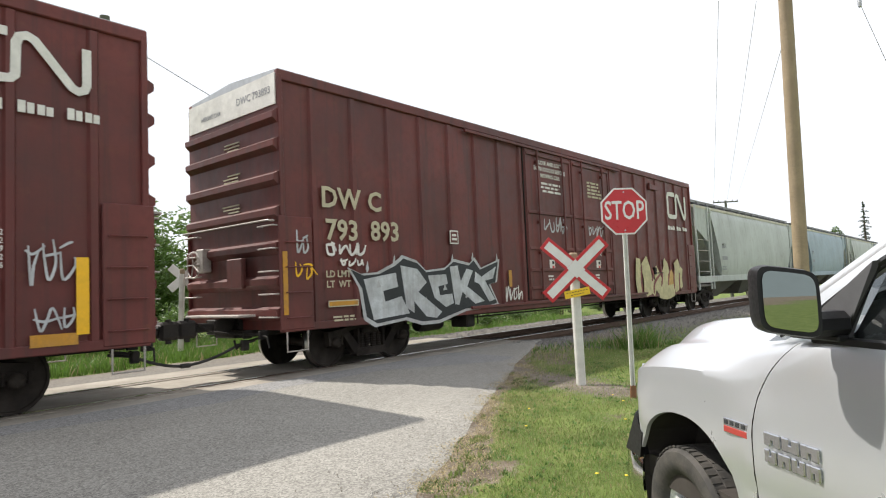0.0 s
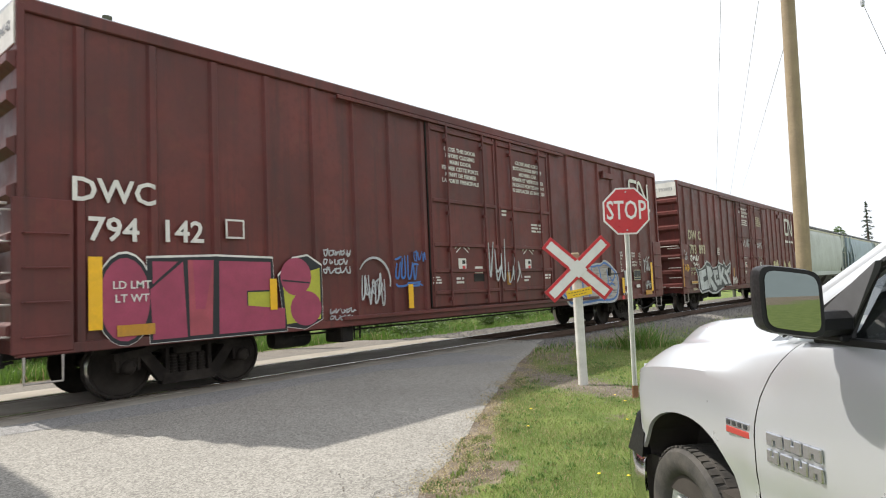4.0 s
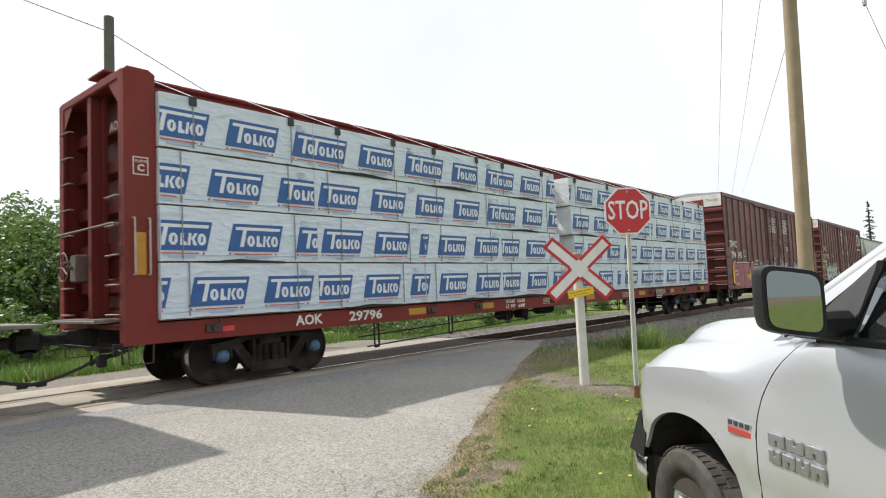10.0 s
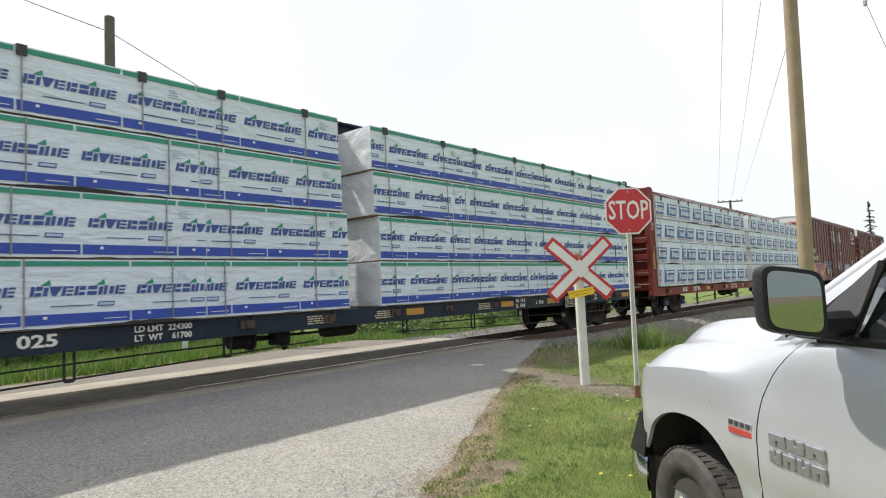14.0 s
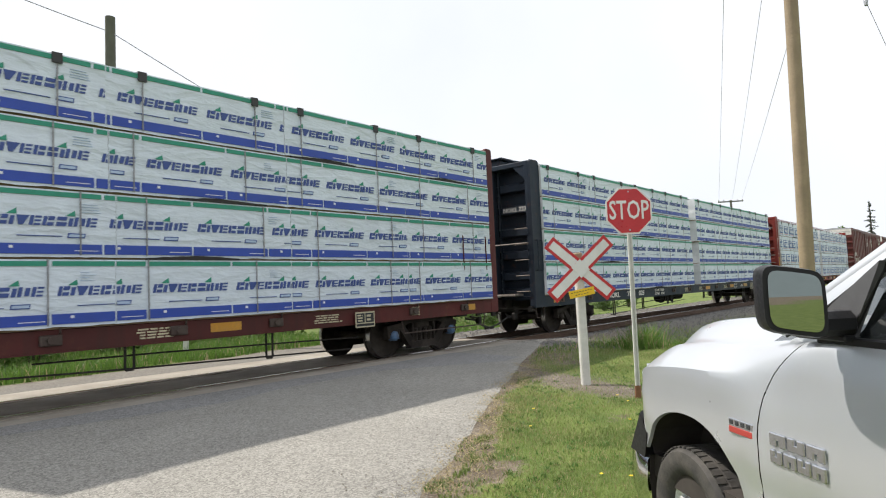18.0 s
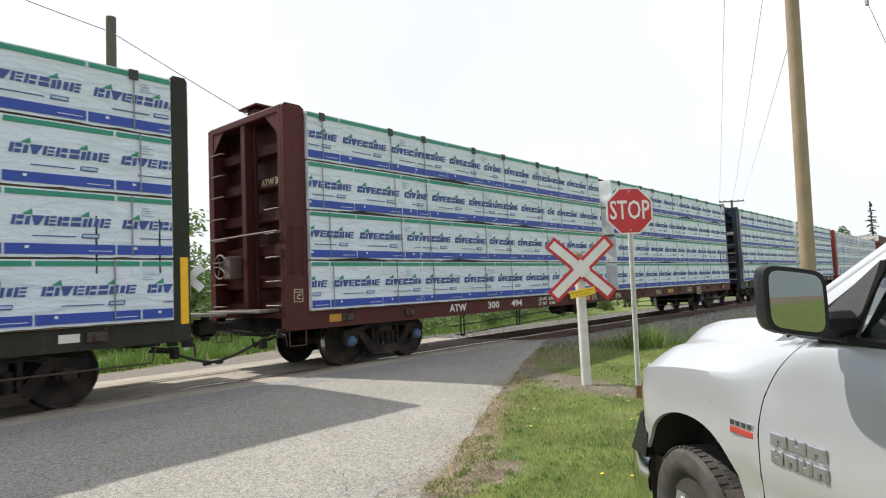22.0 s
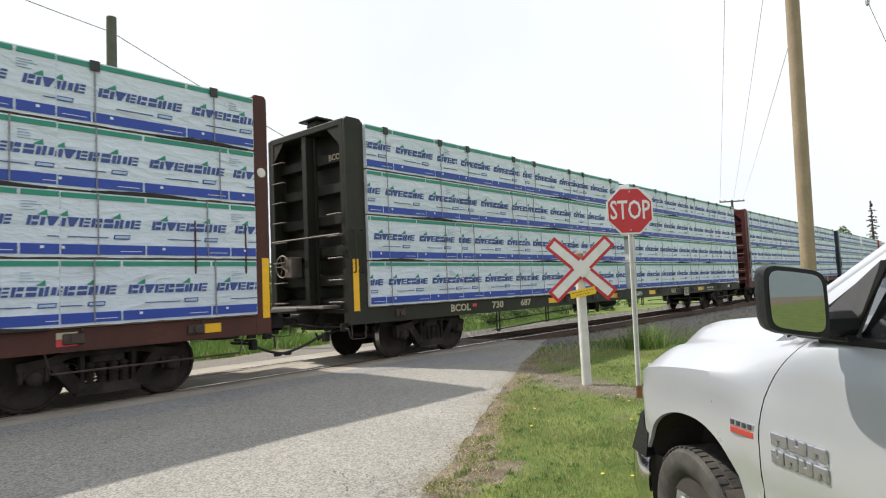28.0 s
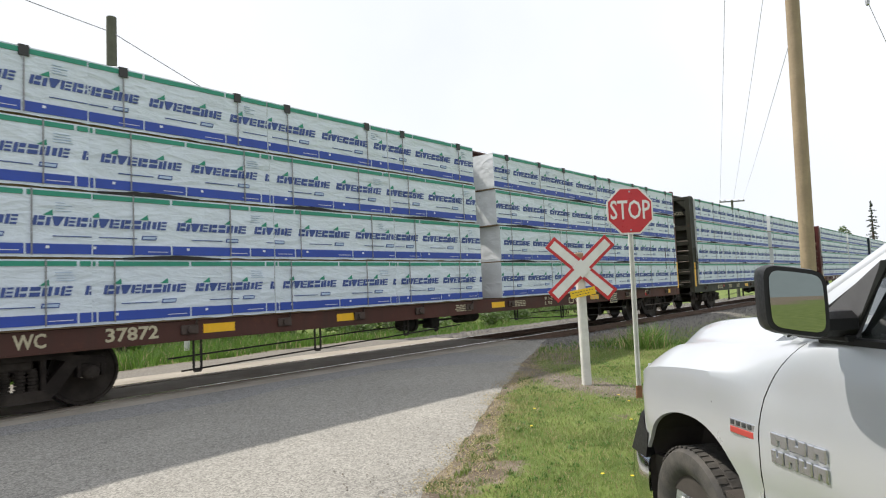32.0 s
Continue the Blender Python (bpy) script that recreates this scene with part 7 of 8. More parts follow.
def lawn():
    r = random.Random(21)
    g = Geo()
    n = 0
    while n < 330000:
        x = 2.6 + 13 * r.random() ** 1.4
        y = r.uniform(-12, -2.4)
        d = road_right(x) - y
        if d < -0.05 or (x > 12 and y > -4):
            continue
        if y < -9.0 and x < 2.4:
            continue
        t, s = cover(x, y)
        n += 1
        if r.random() > t * (1 - 0.7 * s) + 0.04:
            continue
        long_ = noise.noise((x * 0.8, y * 0.8, 4))
        h = r.uniform(0.014, 0.034) * (1.1 + 0.8 * long_)
        dry = r.random() < 0.17 + 0.35 * max(0, noise.noise((x * 1.1, y * 1.1, 12))) + 0.75 * math.exp(-max(0, d) * 2.6)
        blade(g, r, x, y, ground_z(x, y), h, r.uniform(0.0014, 0.0029), 0.9, 1 if dry else 0)
    for _ in range(60000):
        x, y = r.uniform(-7, 2.7), r.uniform(-15, -5)
        d = road_right(x) - y
        if r.random() < cover(x, y)[0] * min(1, (x + 7) / 4):
            blade(g, r, x, y, ground_z(x, y), r.uniform(0.02, 0.045), r.uniform(0.003, 0.006), 0.9, 1 if r.random() < 0.13 else 0)
    # clover and plantain among the grass
    for _ in range(2600):
        x, y = 3.0 + 7.5 * r.random() ** 1.3, r.uniform(-11, -4.6)
        if r.random() > cover(x, y)[0] or noise.noise((x * 1.7, y * 1.7, 41)) < -0.05:
            continue
        for _ in range(r.randint(5, 9)):
            blade(g, r, x + r.gauss(0, 0.022), y + r.gauss(0, 0.022), ground_z(x, y) + 0.006, r.uniform(0.014, 0.034), r.uniform(0.004, 0.009), 1.6, 2)
    for _ in range(420):
        x = 3.1 + 5.5 * r.random() ** 1.2
        y = road_right(x) - abs(r.gauss(0.1, 0.3))
        if noise.noise((x * 1.9, y * 1.9, 43)) < 0:
            continue
        for _ in range(r.randint(4, 12)):
            blade(g, r, x + r.gauss(0, 0.025), y + r.gauss(0, 0.025), ground_z(x, y), r.uniform(0.015, 0.045), r.uniform(0.003, 0.008), 1.4, r.choice((0, 2, 2, 1)))
    # straw and clippings along the ragged road edge
    for _ in range(9000):
        x = 3.0 + 6.5 * r.random() ** 1.3
        y = road_right(x) - r.gauss(0.16, 0.17)
        k = noise.noise((x * 1.6, y * 1.6, 14))
        if k < -0.1:
            continue
        blade(g, r, x, y, ground_z(x, y) + 0.022, r.uniform(0.006, 0.018), r.uniform(0.002, 0.005), 4.0, 1)
    for _ in range(1500):
        x = 3.2 + 2.6 * r.random()
        y = road_right(x) - 0.16 - abs(r.gauss(0, 0.07))
        if noise.noise((x * 2.2, y * 2.2, 17)) > 0.0:
            blade(g, r, x, y, ground_z(x, y), r.uniform(0.02, 0.055), r.uniform(0.003, 0.007), 0.9, 0)
    # coarser tufts near the track
    for _ in range(5200):
        x, y = r.uniform(9.5, 24), r.uniform(-4.9, -3.0)
        if noise.noise((x * 0.7, y * 0.9, 7)) < 0.02 or (y > road_right(x) - 0.08 and x < 13):
            continue
        blade(g, r, x, y, ground_z(x, y), r.uniform(0.04, 0.15) + 0.28 * max(0, noise.noise((x * 0.9, y * 0.6, 3))), 0.004, 0.5, 1 if r.random() < 0.2 else 0)
    tagged(new("grass", plain_mesh(g, "grass", [M_BLADE, M_STRAW, M_CLOVER])), "short mown grass with dry stalks at its edge", "grass", kind="stuff")
    g = Geo()
    for _ in range(22):
        x, y = r.uniform(4, 9), r.uniform(-9, -5.4)
        if road_right(x) - y < 0.5:
            continue
        z = ground_z(x, y) + 0.05
        g.lathe([(0.0, 0.006), (0.014, 0.004), (0.016, 0.0)], 7, (x, y, z), "z")
    tagged(part("dandelions", g, M_DANDY), "scattered yellow dandelion heads in the lawn", "flowers", kind="stuff")
    # rank weeds on the slope between the lawn and the ballast
    g = Geo()
    for cx, cy, rad, hh, num in WEED_SPOTS:
        for _ in range(num):
            x, y = r.gauss(cx, rad), r.gauss(cy, rad * 0.6)
            if y > road_right(x) - 0.08 and x < 13:
                continue
            blade(g, r, x, y, ground_z(x, y) - 0.02, hh * r.uniform(0.25, 1.0), r.uniform(0.005, 0.014), 1.1, 1 if r.random() < 0.22 else 0)
    tagged(new("weeds", plain_mesh(g, "weeds", [M_WEED, M_STRAW])), "rank green weeds on the bank beside the ballast", "weeds", kind="stuff")
    # tall growth on the far side
    g = Geo()
    for _ in range(42000):
        x = -3 + 34 * r.random()
        y = 3.4 + 6.5 * r.random() ** 1.5
        t, s = cover(x, y)
        if r.random() > t:
            continue
        k = 0.5 + 0.5 * noise.noise((x * 0.35, y * 0.4, 9))
        blade(g, r, x, y, ground_z(x, y), r.uniform(0.08, 0.36) * (0.5 + k), r.uniform(0.006, 0.018), 0.9, 0 if r.random() < 0.93 else 1)
    tagged(new("tall_grass", plain_mesh(g, "tall_grass", [M_WEED, M_STRAW])), "lush tall grass and weeds beyond the rails", "grass", kind="stuff")


lawn()


def leaf_clump(g, r, c, rad, n, size, mat=0):
    for _ in range(n):
        while True:
            p = Vector((r.uniform(-1, 1), r.uniform(-1, 1), r.uniform(-1, 1)))
            if p.length < 1:
                break
        p = p.normalized() * (p.length ** 0.5)
        q = Vector(c) + Vector((p.x * rad[0], p.y * rad[1], p.z * rad[2]))
        a = Vector((r.uniform(-1, 1), r.uniform(-1, 1), r.uniform(-0.6, 0.6))).normalized()
        b = a.orthogonal().normalized()
        if r.random() < 0.5:
            b = a.cross(b)
        s = size * r.uniform(0.6, 1.3)
        o = len(g.v)
        g.v += [tuple(q - a * s), tuple(q + b * s * 0.45), tuple(q + a * s), tuple(q - b * s * 0.45)]
        g.f.append((o, o + 1, o + 2, o + 3))
        g.m.append(mat)


def bush(name, label, cat, x, y, h, w, seed, leaf=None, size=0.07, n=78):
    r = random.Random(seed)
    z = ground_z(x, y) if abs(y) < 60 else -0.3
    ob = tagged(new(name), label, cat)
    ob.location = (x, y, z)
    g = Geo()
    tips = []
    for k in range(7):
        a = r.uniform(0, 6.28)
        top = Vector((math.cos(a) * w * 0.35 * r.random(), math.sin(a) * w * 0.35 * r.random(), h * r.uniform(0.5, 0.9)))
        mid = top * 0.5 + Vector((r.uniform(-0.1, 0.1), r.uniform(-0.1, 0.1), 0)) * w
        g.path([(0.05 * math.cos(a), 0.05 * math.sin(a), -0.05), mid, top], [0.03 * h / 2 + 0.01, 0.02 * h / 2 + 0.006, 0.008], 6)
        tips += [mid, top]
    part("branchwork", g, M_BARK, ob)
    g = Geo()
    for k in range(n):
        t = r.choice(tips)
        c = t + Vector((r.gauss(0, w * 0.24), r.gauss(0, w * 0.24), r.gauss(0, h * 0.13)))
        c.z = max(h * 0.08, min(h * 1.0, c.z))
        rr = w * r.uniform(0.10, 0.2)
        leaf_clump(g, r, c, (rr, rr, rr * 0.8), 58, size)
    ob2 = new("foliage", plain_mesh(g, "foliage", [leaf or M_LEAF]))
    ob2.parent = ob
    return ob


def tree(name, label, x, y, h, w, seed, leaf=None, size=0.16, z=None):
    r = random.Random(seed)
    z = ground_z(x, y) if z is None else z
    ob = tagged(new(name), label, "tree")
    ob.location = (x, y, z)
    g = Geo()
    g.path([(0, 0, -0.1), (0.03 * h, 0, h * 0.3), (0.01 * h, 0.02 * h, h * 0.62), (0, 0, h * 0.9)], [0.028 * h, 0.022 * h, 0.013 * h, 0.004 * h], 9)
    tips = []
    for k in range(13):
        zz = h * r.uniform(0.25, 0.8)
        a = k * 2.4
        L = w * 0.5 * (1.15 - zz / h) + w * 0.12
        tip = Vector((math.cos(a) * L, math.sin(a) * L, zz + h * 0.12))
        g.path([(0.01 * h, 0, zz), tip * 0.55 + Vector((0, 0, zz * 0.43)), tip], [0.01 * h, 0.006 * h, 0.002 * h], 6)
        tips.append(tip)
    tips.append(Vector((0, 0, h * 0.9)))
    part("trunk", g, M_BARK, ob)
    g = Geo()
    for k in range(70):
        c = r.choice(tips) + Vector((r.gauss(0, w * 0.13), r.gauss(0, w * 0.13), r.gauss(0, h * 0.06)))
        rr = w * r.uniform(0.07, 0.14)
        leaf_clump(g, r, c, (rr, rr, rr * 0.7), 40, size)
    cr = new("crown", plain_mesh(g, "crown", [leaf or M_LEAF]))
    cr.parent = ob
    return ob


def conifer(label, x, y, h, seed, z=-0.35):
    r = random.Random(seed)
    ob = tagged(new("conifer"), label, "tree")
    ob.location = (x, y, z)
    g = Geo()
    g.path([(0, 0, 0), (0, 0, h * 0.5), (0.01 * h, 0, h)], [0.022 * h, 0.014 * h, 0.002 * h], 8)
    part("trunk", g, M_BARK, ob)
    g = Geo()
    k = 0
    zz = h * 0.10
    while zz < h * 0.99:
        L = (h * 0.17 * (1 - zz / h) ** 0.75 + 0.12) * r.uniform(0.55, 1.1)
        for q in range(3):
            a = k * 2.1 + q * 2.09 + r.uniform(-0.6, 0.6)
            LL = L * r.uniform(0.35, 1.15)
            dz = r.uniform(-0.02, 0.02) * h
            for sp in np.linspace(0.2, 1, 5):
                c = (math.cos(a) * LL * sp, math.sin(a) * LL * sp, zz + dz - LL * sp * 0.30)
                leaf_clump(g, r, c, (LL * 0.12 + 0.08, LL * 0.12 + 0.08, 0.12), 6, h * 0.010)
        zz += h * r.uniform(0.020, 0.040)
        k += 1
    cr = new("crown", plain_mesh(g, "crown", [M_NEEDLE]))
    cr.parent = ob


# thicket beyond the rails
rb = random.Random(4)
for k, (x, y, h, w) in enumerate(((1.5, 11, 3.2, 3.6), (4.2, 12, 3.6, 4.0), (6.6, 13, 4.2, 3.8), (9.0, 14.5, 3.6, 4.2), (2.6, 15, 4.6, 4.6), (12.5, 17, 3.8, 4.6), (-2.5, 13, 3.6, 4.0), (16.5, 19, 4.0, 5.0), (21, 21, 4.2, 5.0))):
    bush("bush", "dense dark green roadside bush", "bush", x, y, h, w, 40 + k, size=0.09, n=60)
for k, (x, y, h, w) in enumerate(((4.1, 7.2, 1.7, 1.5), (5.1, 7.9, 1.5, 1.6), (3.2, 7.6, 1.3, 1.4), (7.2, 8.0, 1.5, 1.5), (9.6, 9.0, 1.4, 1.8), (13.0, 9.5, 1.3, 1.8), (17.0, 10.5, 1.3, 2.0))):
    bush("shrub", "light green leafy shrub in tall grass", "shrub", x, y, h, w, 60 + k, M_LEAFL, 0.06, 40)
for k in range(13):
    x = 12.5 + 3.1 * k + rb.uniform(-0.6, 0.6)
    bush("bush", "dense dark green hedge bush beyond the rails", "bush", x, 9.3 + 0.16 * x + rb.uniform(-0.8, 0.8), rb.uniform(1.9, 2.9), rb.uniform(3.0, 4.0), 160 + k, size=0.10, n=46)
for k in range(12):
    x = 15.0 + 2.6 * k + rb.uniform(-0.8, 0.8)
    bush("shrub", "low dark green shrub in the far verge", "shrub", x, 5.6 + 0.10 * x + rb.uniform(-0.7, 0.7), rb.uniform(0.7, 1.25), rb.uniform(1.2, 2.0), 200 + k, size=0.06, n=26)
for k, (x, y, h, w) in enumerate(((9.8, 14.2, 5.2, 3.4), (11.2, 15.0, 5.0, 3.6), (7.2, 14.6, 5.0, 3.6))):
    bush("bush", "tall light green willow bush beyond the rails", "bush", x, y, h, w, 180 + k, M_LEAFL, 0.12, 110)
for k, (x, y, h, w) in enumerate(((9, 24, 9, 6), (14, 26, 8, 6), (22, 30, 9, 7), (30, 34, 8, 7))):
    tree("tree", "leafy green deciduous tree beyond the track", x, y, h * 0.55, w, 80 + k)
for k, (x, y, h, w) in enumerate(((151, 13, 10.4, 7), (160, 14, 10.2, 8), (148, 17.5, 9.2, 8), (164, 8.4, 8.2, 6), (140, 13.0, 9.0, 5.5))):
    tree("tree", "distant leafy tree beside the line", x, y, h, w, 90 + k, size=0.3, z=-0.4)
conifer("tall ragged conifer by the line, paled grey-green for haze", 156.4, 7.1, 16.3, 7)


for k, (x, y, h, w) in enumerate(((3.0, 13.6, 4.2, 3.8), (4.8, 14.6, 4.6, 4.0), (6.6, 15.4, 4.4, 4.0), (8.6, 16.0, 4.0, 3.8))):
    bush("shrub", "dense light green bush behind the far verge", "bush", x, y, h, w, 140 + k, M_LEAFL, 0.13, 90)


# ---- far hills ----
# grey-blue of distant haze is part of the hill colour
M_HILL = material("haze_tinted_wooded_hill", (0.17, 0.205, 0.22), 1.0, var=0.1, scale=0.004)
g = Geo()
n = 120
v, f = [], []
for i in range(n + 1):
    a = radians(-180 + 360 * i / n)
    # last term adds higher hills behind the camera, to dim the mirror's reflection
    h = 70 + 26 * noise.noise((i * 0.09, 2, 0)) + 10 * noise.noise((i * 0.31, 7, 0)) + (-62 * ease(28, 62, math.degrees(a)) * (1 - ease(100, 125, math.degrees(a)))) + 120 * ease(120, 150, abs(math.degrees(a)))
    for rr, hh in ((1500, -2), (1750, h), (2100, h * 0.9), (2300, -2)):
        v.append((math.sin(a) * rr, math.cos(a) * rr, hh))
for i in range(n):
    for k in range(3):
        f.append((i * 4 + k, i * 4 + 4 + k, i * 4 + 5 + k, i * 4 + 1 + k))
g.add(v, f)
tagged(part("backdrop", g, M_HILL, smooth=True), "low wooded hills on the horizon, haze mixed into their colour", "hills", kind="structure")
# ---- roadside signs and poles ----
M_SIGNRED = material("red_sign_face", (0.50, 0.022, 0.03), 0.35, var=0.08, scale=6, dirt=0.06)
M_SIGNWHITE = material("white_sign_face", (0.72, 0.71, 0.69), 0.4, var=0.06, scale=6, dirt=0.1)
M_POSTW = material("white_painted_post", (0.62, 0.61, 0.57), 0.7, var=0.12, scale=5, bump=0.3, bscale=25, streak=0.4, dirt=0.25)
M_POSTRUST = material("rusty_post_base", (0.22, 0.10, 0.05), 0.8, var=0.3, scale=12, bump=0.3)
M_SIGNYEL = material("yellow_sign_plate", (0.78, 0.50, 0.02), 0.45, var=0.08, scale=6)
M_POLE = material("weathered_pole_wood", (0.31, 0.24, 0.155), 0.85, var=0.18, scale=2.5, bump=0.5, bscale=14, streak=0.5, dirt_col=(0.13, 0.10, 0.07))
M_POLED = material("dark_treated_pole", (0.10, 0.105, 0.075), 0.85, var=0.2, scale=3, bump=0.4, bscale=14, streak=0.4)
M_WIRE = material("grey_cable", (0.30, 0.30, 0.31), 0.6, var=0.1)


def octagon(r):
    return [(r * math.cos(radians(22.5 + 45 * k)), r * math.sin(radians(22.5 + 45 * k))) for k in range(8)]


def stop_sign():
    """Faces -y in its own space; origin on the ground below the post."""
    ob = tagged(new("stop_sign"), "red octagonal stop sign on a thin white steel post", "road sign")
    g = Geo()
    for k in range(2):
        s = -1 if k else 1
        g.box(s * 0.030, 0.004, 0.02, s * 0.012, 0.03, 2.62, 0.003)
    g.box(-0.022, 0.022, 0.02, 0.022, 0.03, 2.62, 0.002)
    post = part("post", g, M_POSTW, ob)
    g = Geo()
    g.box(-0.036, 0.0, -0.1, 0.036, 0.036, 0.16, 0.004)
    part("post_base", g, M_POSTRUST, ob, "rusty stub at the foot of the post")
    g = Geo()
    R = 0.33
    g.prism([(x, z + 2.405) for x, z in octagon(R)], "xz", -0.004, 0.004)
    panel = part("sign_panel", g, M_SIGNWHITE, ob)
    g = Geo()
    g.prism([(x, z + 2.405) for x, z in octagon(R * 0.93)], "xz", -0.007, -0.002)
    part("red_field", g, M_SIGNRED, panel)
    word = lettering("STOP", 0.27, pose(0, -0.0085, 2.405), M_SIGNWHITE, panel, "white word on the sign", bold=0.003)
    size = [max(c[k] for c in word.bound_box) - min(c[k] for c in word.bound_box) for k in (0, 2)]
    word.data.transform(Matrix.Diagonal((0.525 / size[0], 1, 0.25 / size[1], 1)))
    for z in (2.155, 2.655):
        g = Geo()
        g.tube((0, -0.014, z), (0, 0.03, z), 0.011, 8)
        part("bolt", g, M_GALV, panel)
    return ob


def crossbuck(w=1.2, back=False):
    label = "bare pale back of a crossbuck on a post, in the grass" if back else "white crossbuck with red border on a white wooden post"
    ob = tagged(new("railway_crossbuck"), label, "road sign")
    g = Geo()
    g.box(-0.060, 0.02, -0.2, 0.060, 0.14, 1.80, 0.016)
    part("post", g, M_POSTW, ob, "chipped white square timber post")
    g = Geo()
    g.box(-0.055, 0.025, 1.79, 0.055, 0.135, 1.93, 0.018)
    part("post_top", g, M_POLE, ob, "bare weathered post top")
    for k, s in enumerate((1, -1)):
        g = Geo()
        g.box(-w / 2, -0.006, -0.105, w / 2, 0.004, 0.105, 0.002)
        brd = part("blade", g, M_SIGNWHITE if back else M_SIGNRED, ob, "pale board back" if back else "red-edged crossing board", at=pose(0, -0.002 - 0.014 * k, 1.69, 0, s * 42, 0))
        if back:
            continue
        g = Geo()
        g.box(-w / 2 + 0.045, -0.0095, -0.062, w / 2 - 0.045, -0.003, 0.062)
        part("white_field", g, M_SIGNWHITE, brd)
        if k:
            g = Geo()
            g.box(-0.09, -0.012, -0.105, 0.09, -0.005, 0.105)
            part("white_centre", g, M_SIGNWHITE, brd)
    if back:
        return ob
    g = Geo()
    g.box(-0.19, -0.012, -0.055, 0.19, -0.004, 0.055, 0.002)
    tab = part("yellow_plate", g, M_SIGNYEL, ob, "small yellow notice plate", at=pose(0.0, -0.002, 1.34, 0, -9, 0))
    g = Geo()
    for z, x0, x1 in ((0.02, -0.16, 0.15), (-0.02, -0.10, 0.09)):
        x = x0
        while x < x1:
            g.box(x, -0.0135, z - 0.005, x + 0.024, -0.011, z + 0.005)
            x += 0.042
    part("small_lettering", g, M_PROT, tab)
    return ob


ob = stop_sign()
ob.matrix_basis = pose(7.66, -6.76, ground_z(7.66, -6.76), 0, 0.4, -46)
ob = crossbuck()
ob.matrix_basis = pose(8.176, -5.765, ground_z(8.176, -5.765), 0, -0.5, -44)
ob = crossbuck(0.9, True)
ob.matrix_basis = pose(7.9, 5.6, ground_z(7.9, 5.6) + 0.35, 0, -2, 135)


def utility_pole(label, x, y, h, r0, r1, mat, lean=(0, 0)):
    ob = tagged(new("utility_pole"), label, "utility pole")
    ob.location = (x, y, ground_z(x, y) if abs(x) < 40 else -0.4)
    g = Geo()
    n = 9
    g.path([(lean[0] * k / n, lean[1] * k / n, -0.2 + (h + 0.2) * k / n) for k in range(n + 1)], [r0 + (r1 - r0) * k / n for k in range(n + 1)], 16)
    part("pole", g, mat, ob, smooth=True)
    return ob


utility_pole("tall weathered brown wooden utility pole by the road", 10.94, -8.11, 9.5, 0.112, 0.088, M_POLE, (-0.60, -0.26))
utility_pole("dark greenish wooden pole beyond the rails", 7.75, 9.95, 10.45, 0.17, 0.145, M_POLED)
p_far = utility_pole("distant utility pole with a crossarm", 60.2, 6.9, 8.7, 0.15, 0.10, M_POLED)
g = Geo()
d = Vector((0.78, -0.63, 0.02))
g.path([Vector((0, 0, 8.55)) - d * 1.25, Vector((0, 0, 8.6)) + d * 1.25], 0.06, 6)
part("crossarm", g, M_POLED, p_far)
for u in (-1.2, -0.7, 0.7, 1.2):
    g = Geo()
    q = Vector((0, 0, 8.6)) + d * u
    g.lathe([(0.03, 0.0), (0.06, 0.04), (0.06, 0.12), (0.02, 0.18)], 8, tuple(q), "z")
    part("insulator", g, M_GALV, p_far)


def cable(name, label, a, b, sag, r=0.012):
    a, b = Vector(a), Vector(b)
    pts = []
    for k in range(15):
        t = k / 14
        p = a.lerp(b, t)
        p.z -= sag * 4 * t * (1 - t)
        pts.append(p)
    g = Geo()
    g.path(pts, r, 5)
    tagged(part(name, g, M_WIRE), label, "cable")


cable("overhead_cable", "thin overhead cable strung from the far pole", (7.75, 9.90, 9.82), (2.1, 16.0, 13.47), 0.05, 0.015)
cable("overhead_cable", "thin overhead cable strung from the far pole", (7.75, 9.90, 9.82), (13.2, 4.2, 4.68), 0.06, 0.015)
for dx, dy, end, rad in ((-0.9, 0.75, (20.86, -4.5, 10.24), 0.009), (0.2, -0.1, (21.66, -5.42, 10.18), 0.009), (0.9, -0.7, (10.53, -8.25, 5.03), 0.005)):
    cable("overhead_cable", "faint overhead power cable along the line", (60.2 + dx, 6.9 + dy, 8.4), end, 0.1, rad)
cable("guy_wire", "thin steel guy wire with a small insulator", (9.52, -9.28, 4.9), (10.5, -9.9, 2.6), 0.0, 0.004)
g = Geo()
g.lathe([(0.012, -0.06), (0.022, -0.05), (0.026, 0.0), (0.022, 0.05), (0.01, 0.06)], 10, (9.54, -9.30, 4.83), "z")
tagged(part("insulator", g, M_GALV), "small grey insulator on the guy wire", "insulator")


# ---- pickup truck ----
M_TRUCK = material("silver_white_car_paint", (0.60, 0.62, 0.645), 0.34, 0.6, var=0.0, scale=0.5, coat=0.6)
M_TPLAS = material("black_moulded_plastic", (0.014, 0.014, 0.015), 0.45, var=0.15, scale=20, spec=0.3)
M_TYRE = material("tyre_rubber", (0.05, 0.047, 0.044), 0.8, var=0.2, scale=14, bump=0.2, dirt=0.4, dirt_col=(0.16, 0.14, 0.12))
M_CHROME = material("chrome", (0.80, 0.81, 0.83), 0.14, 1.0, var=0.02)
M_ALLOY = material("bright_alloy_wheel", (0.78, 0.79, 0.80), 0.3, 0.15, var=0.05)
M_MIRROR = material("mirror_glass", (0.40, 0.415, 0.40), 0.01, 1.0, var=0.0)
M_BADGE = material("badge_chrome", (0.50, 0.51, 0.53), 0.2, 1.0, var=0.05)
M_BADGERED = material("badge_red", (0.40, 0.05, 0.04), 0.35, var=0.05)
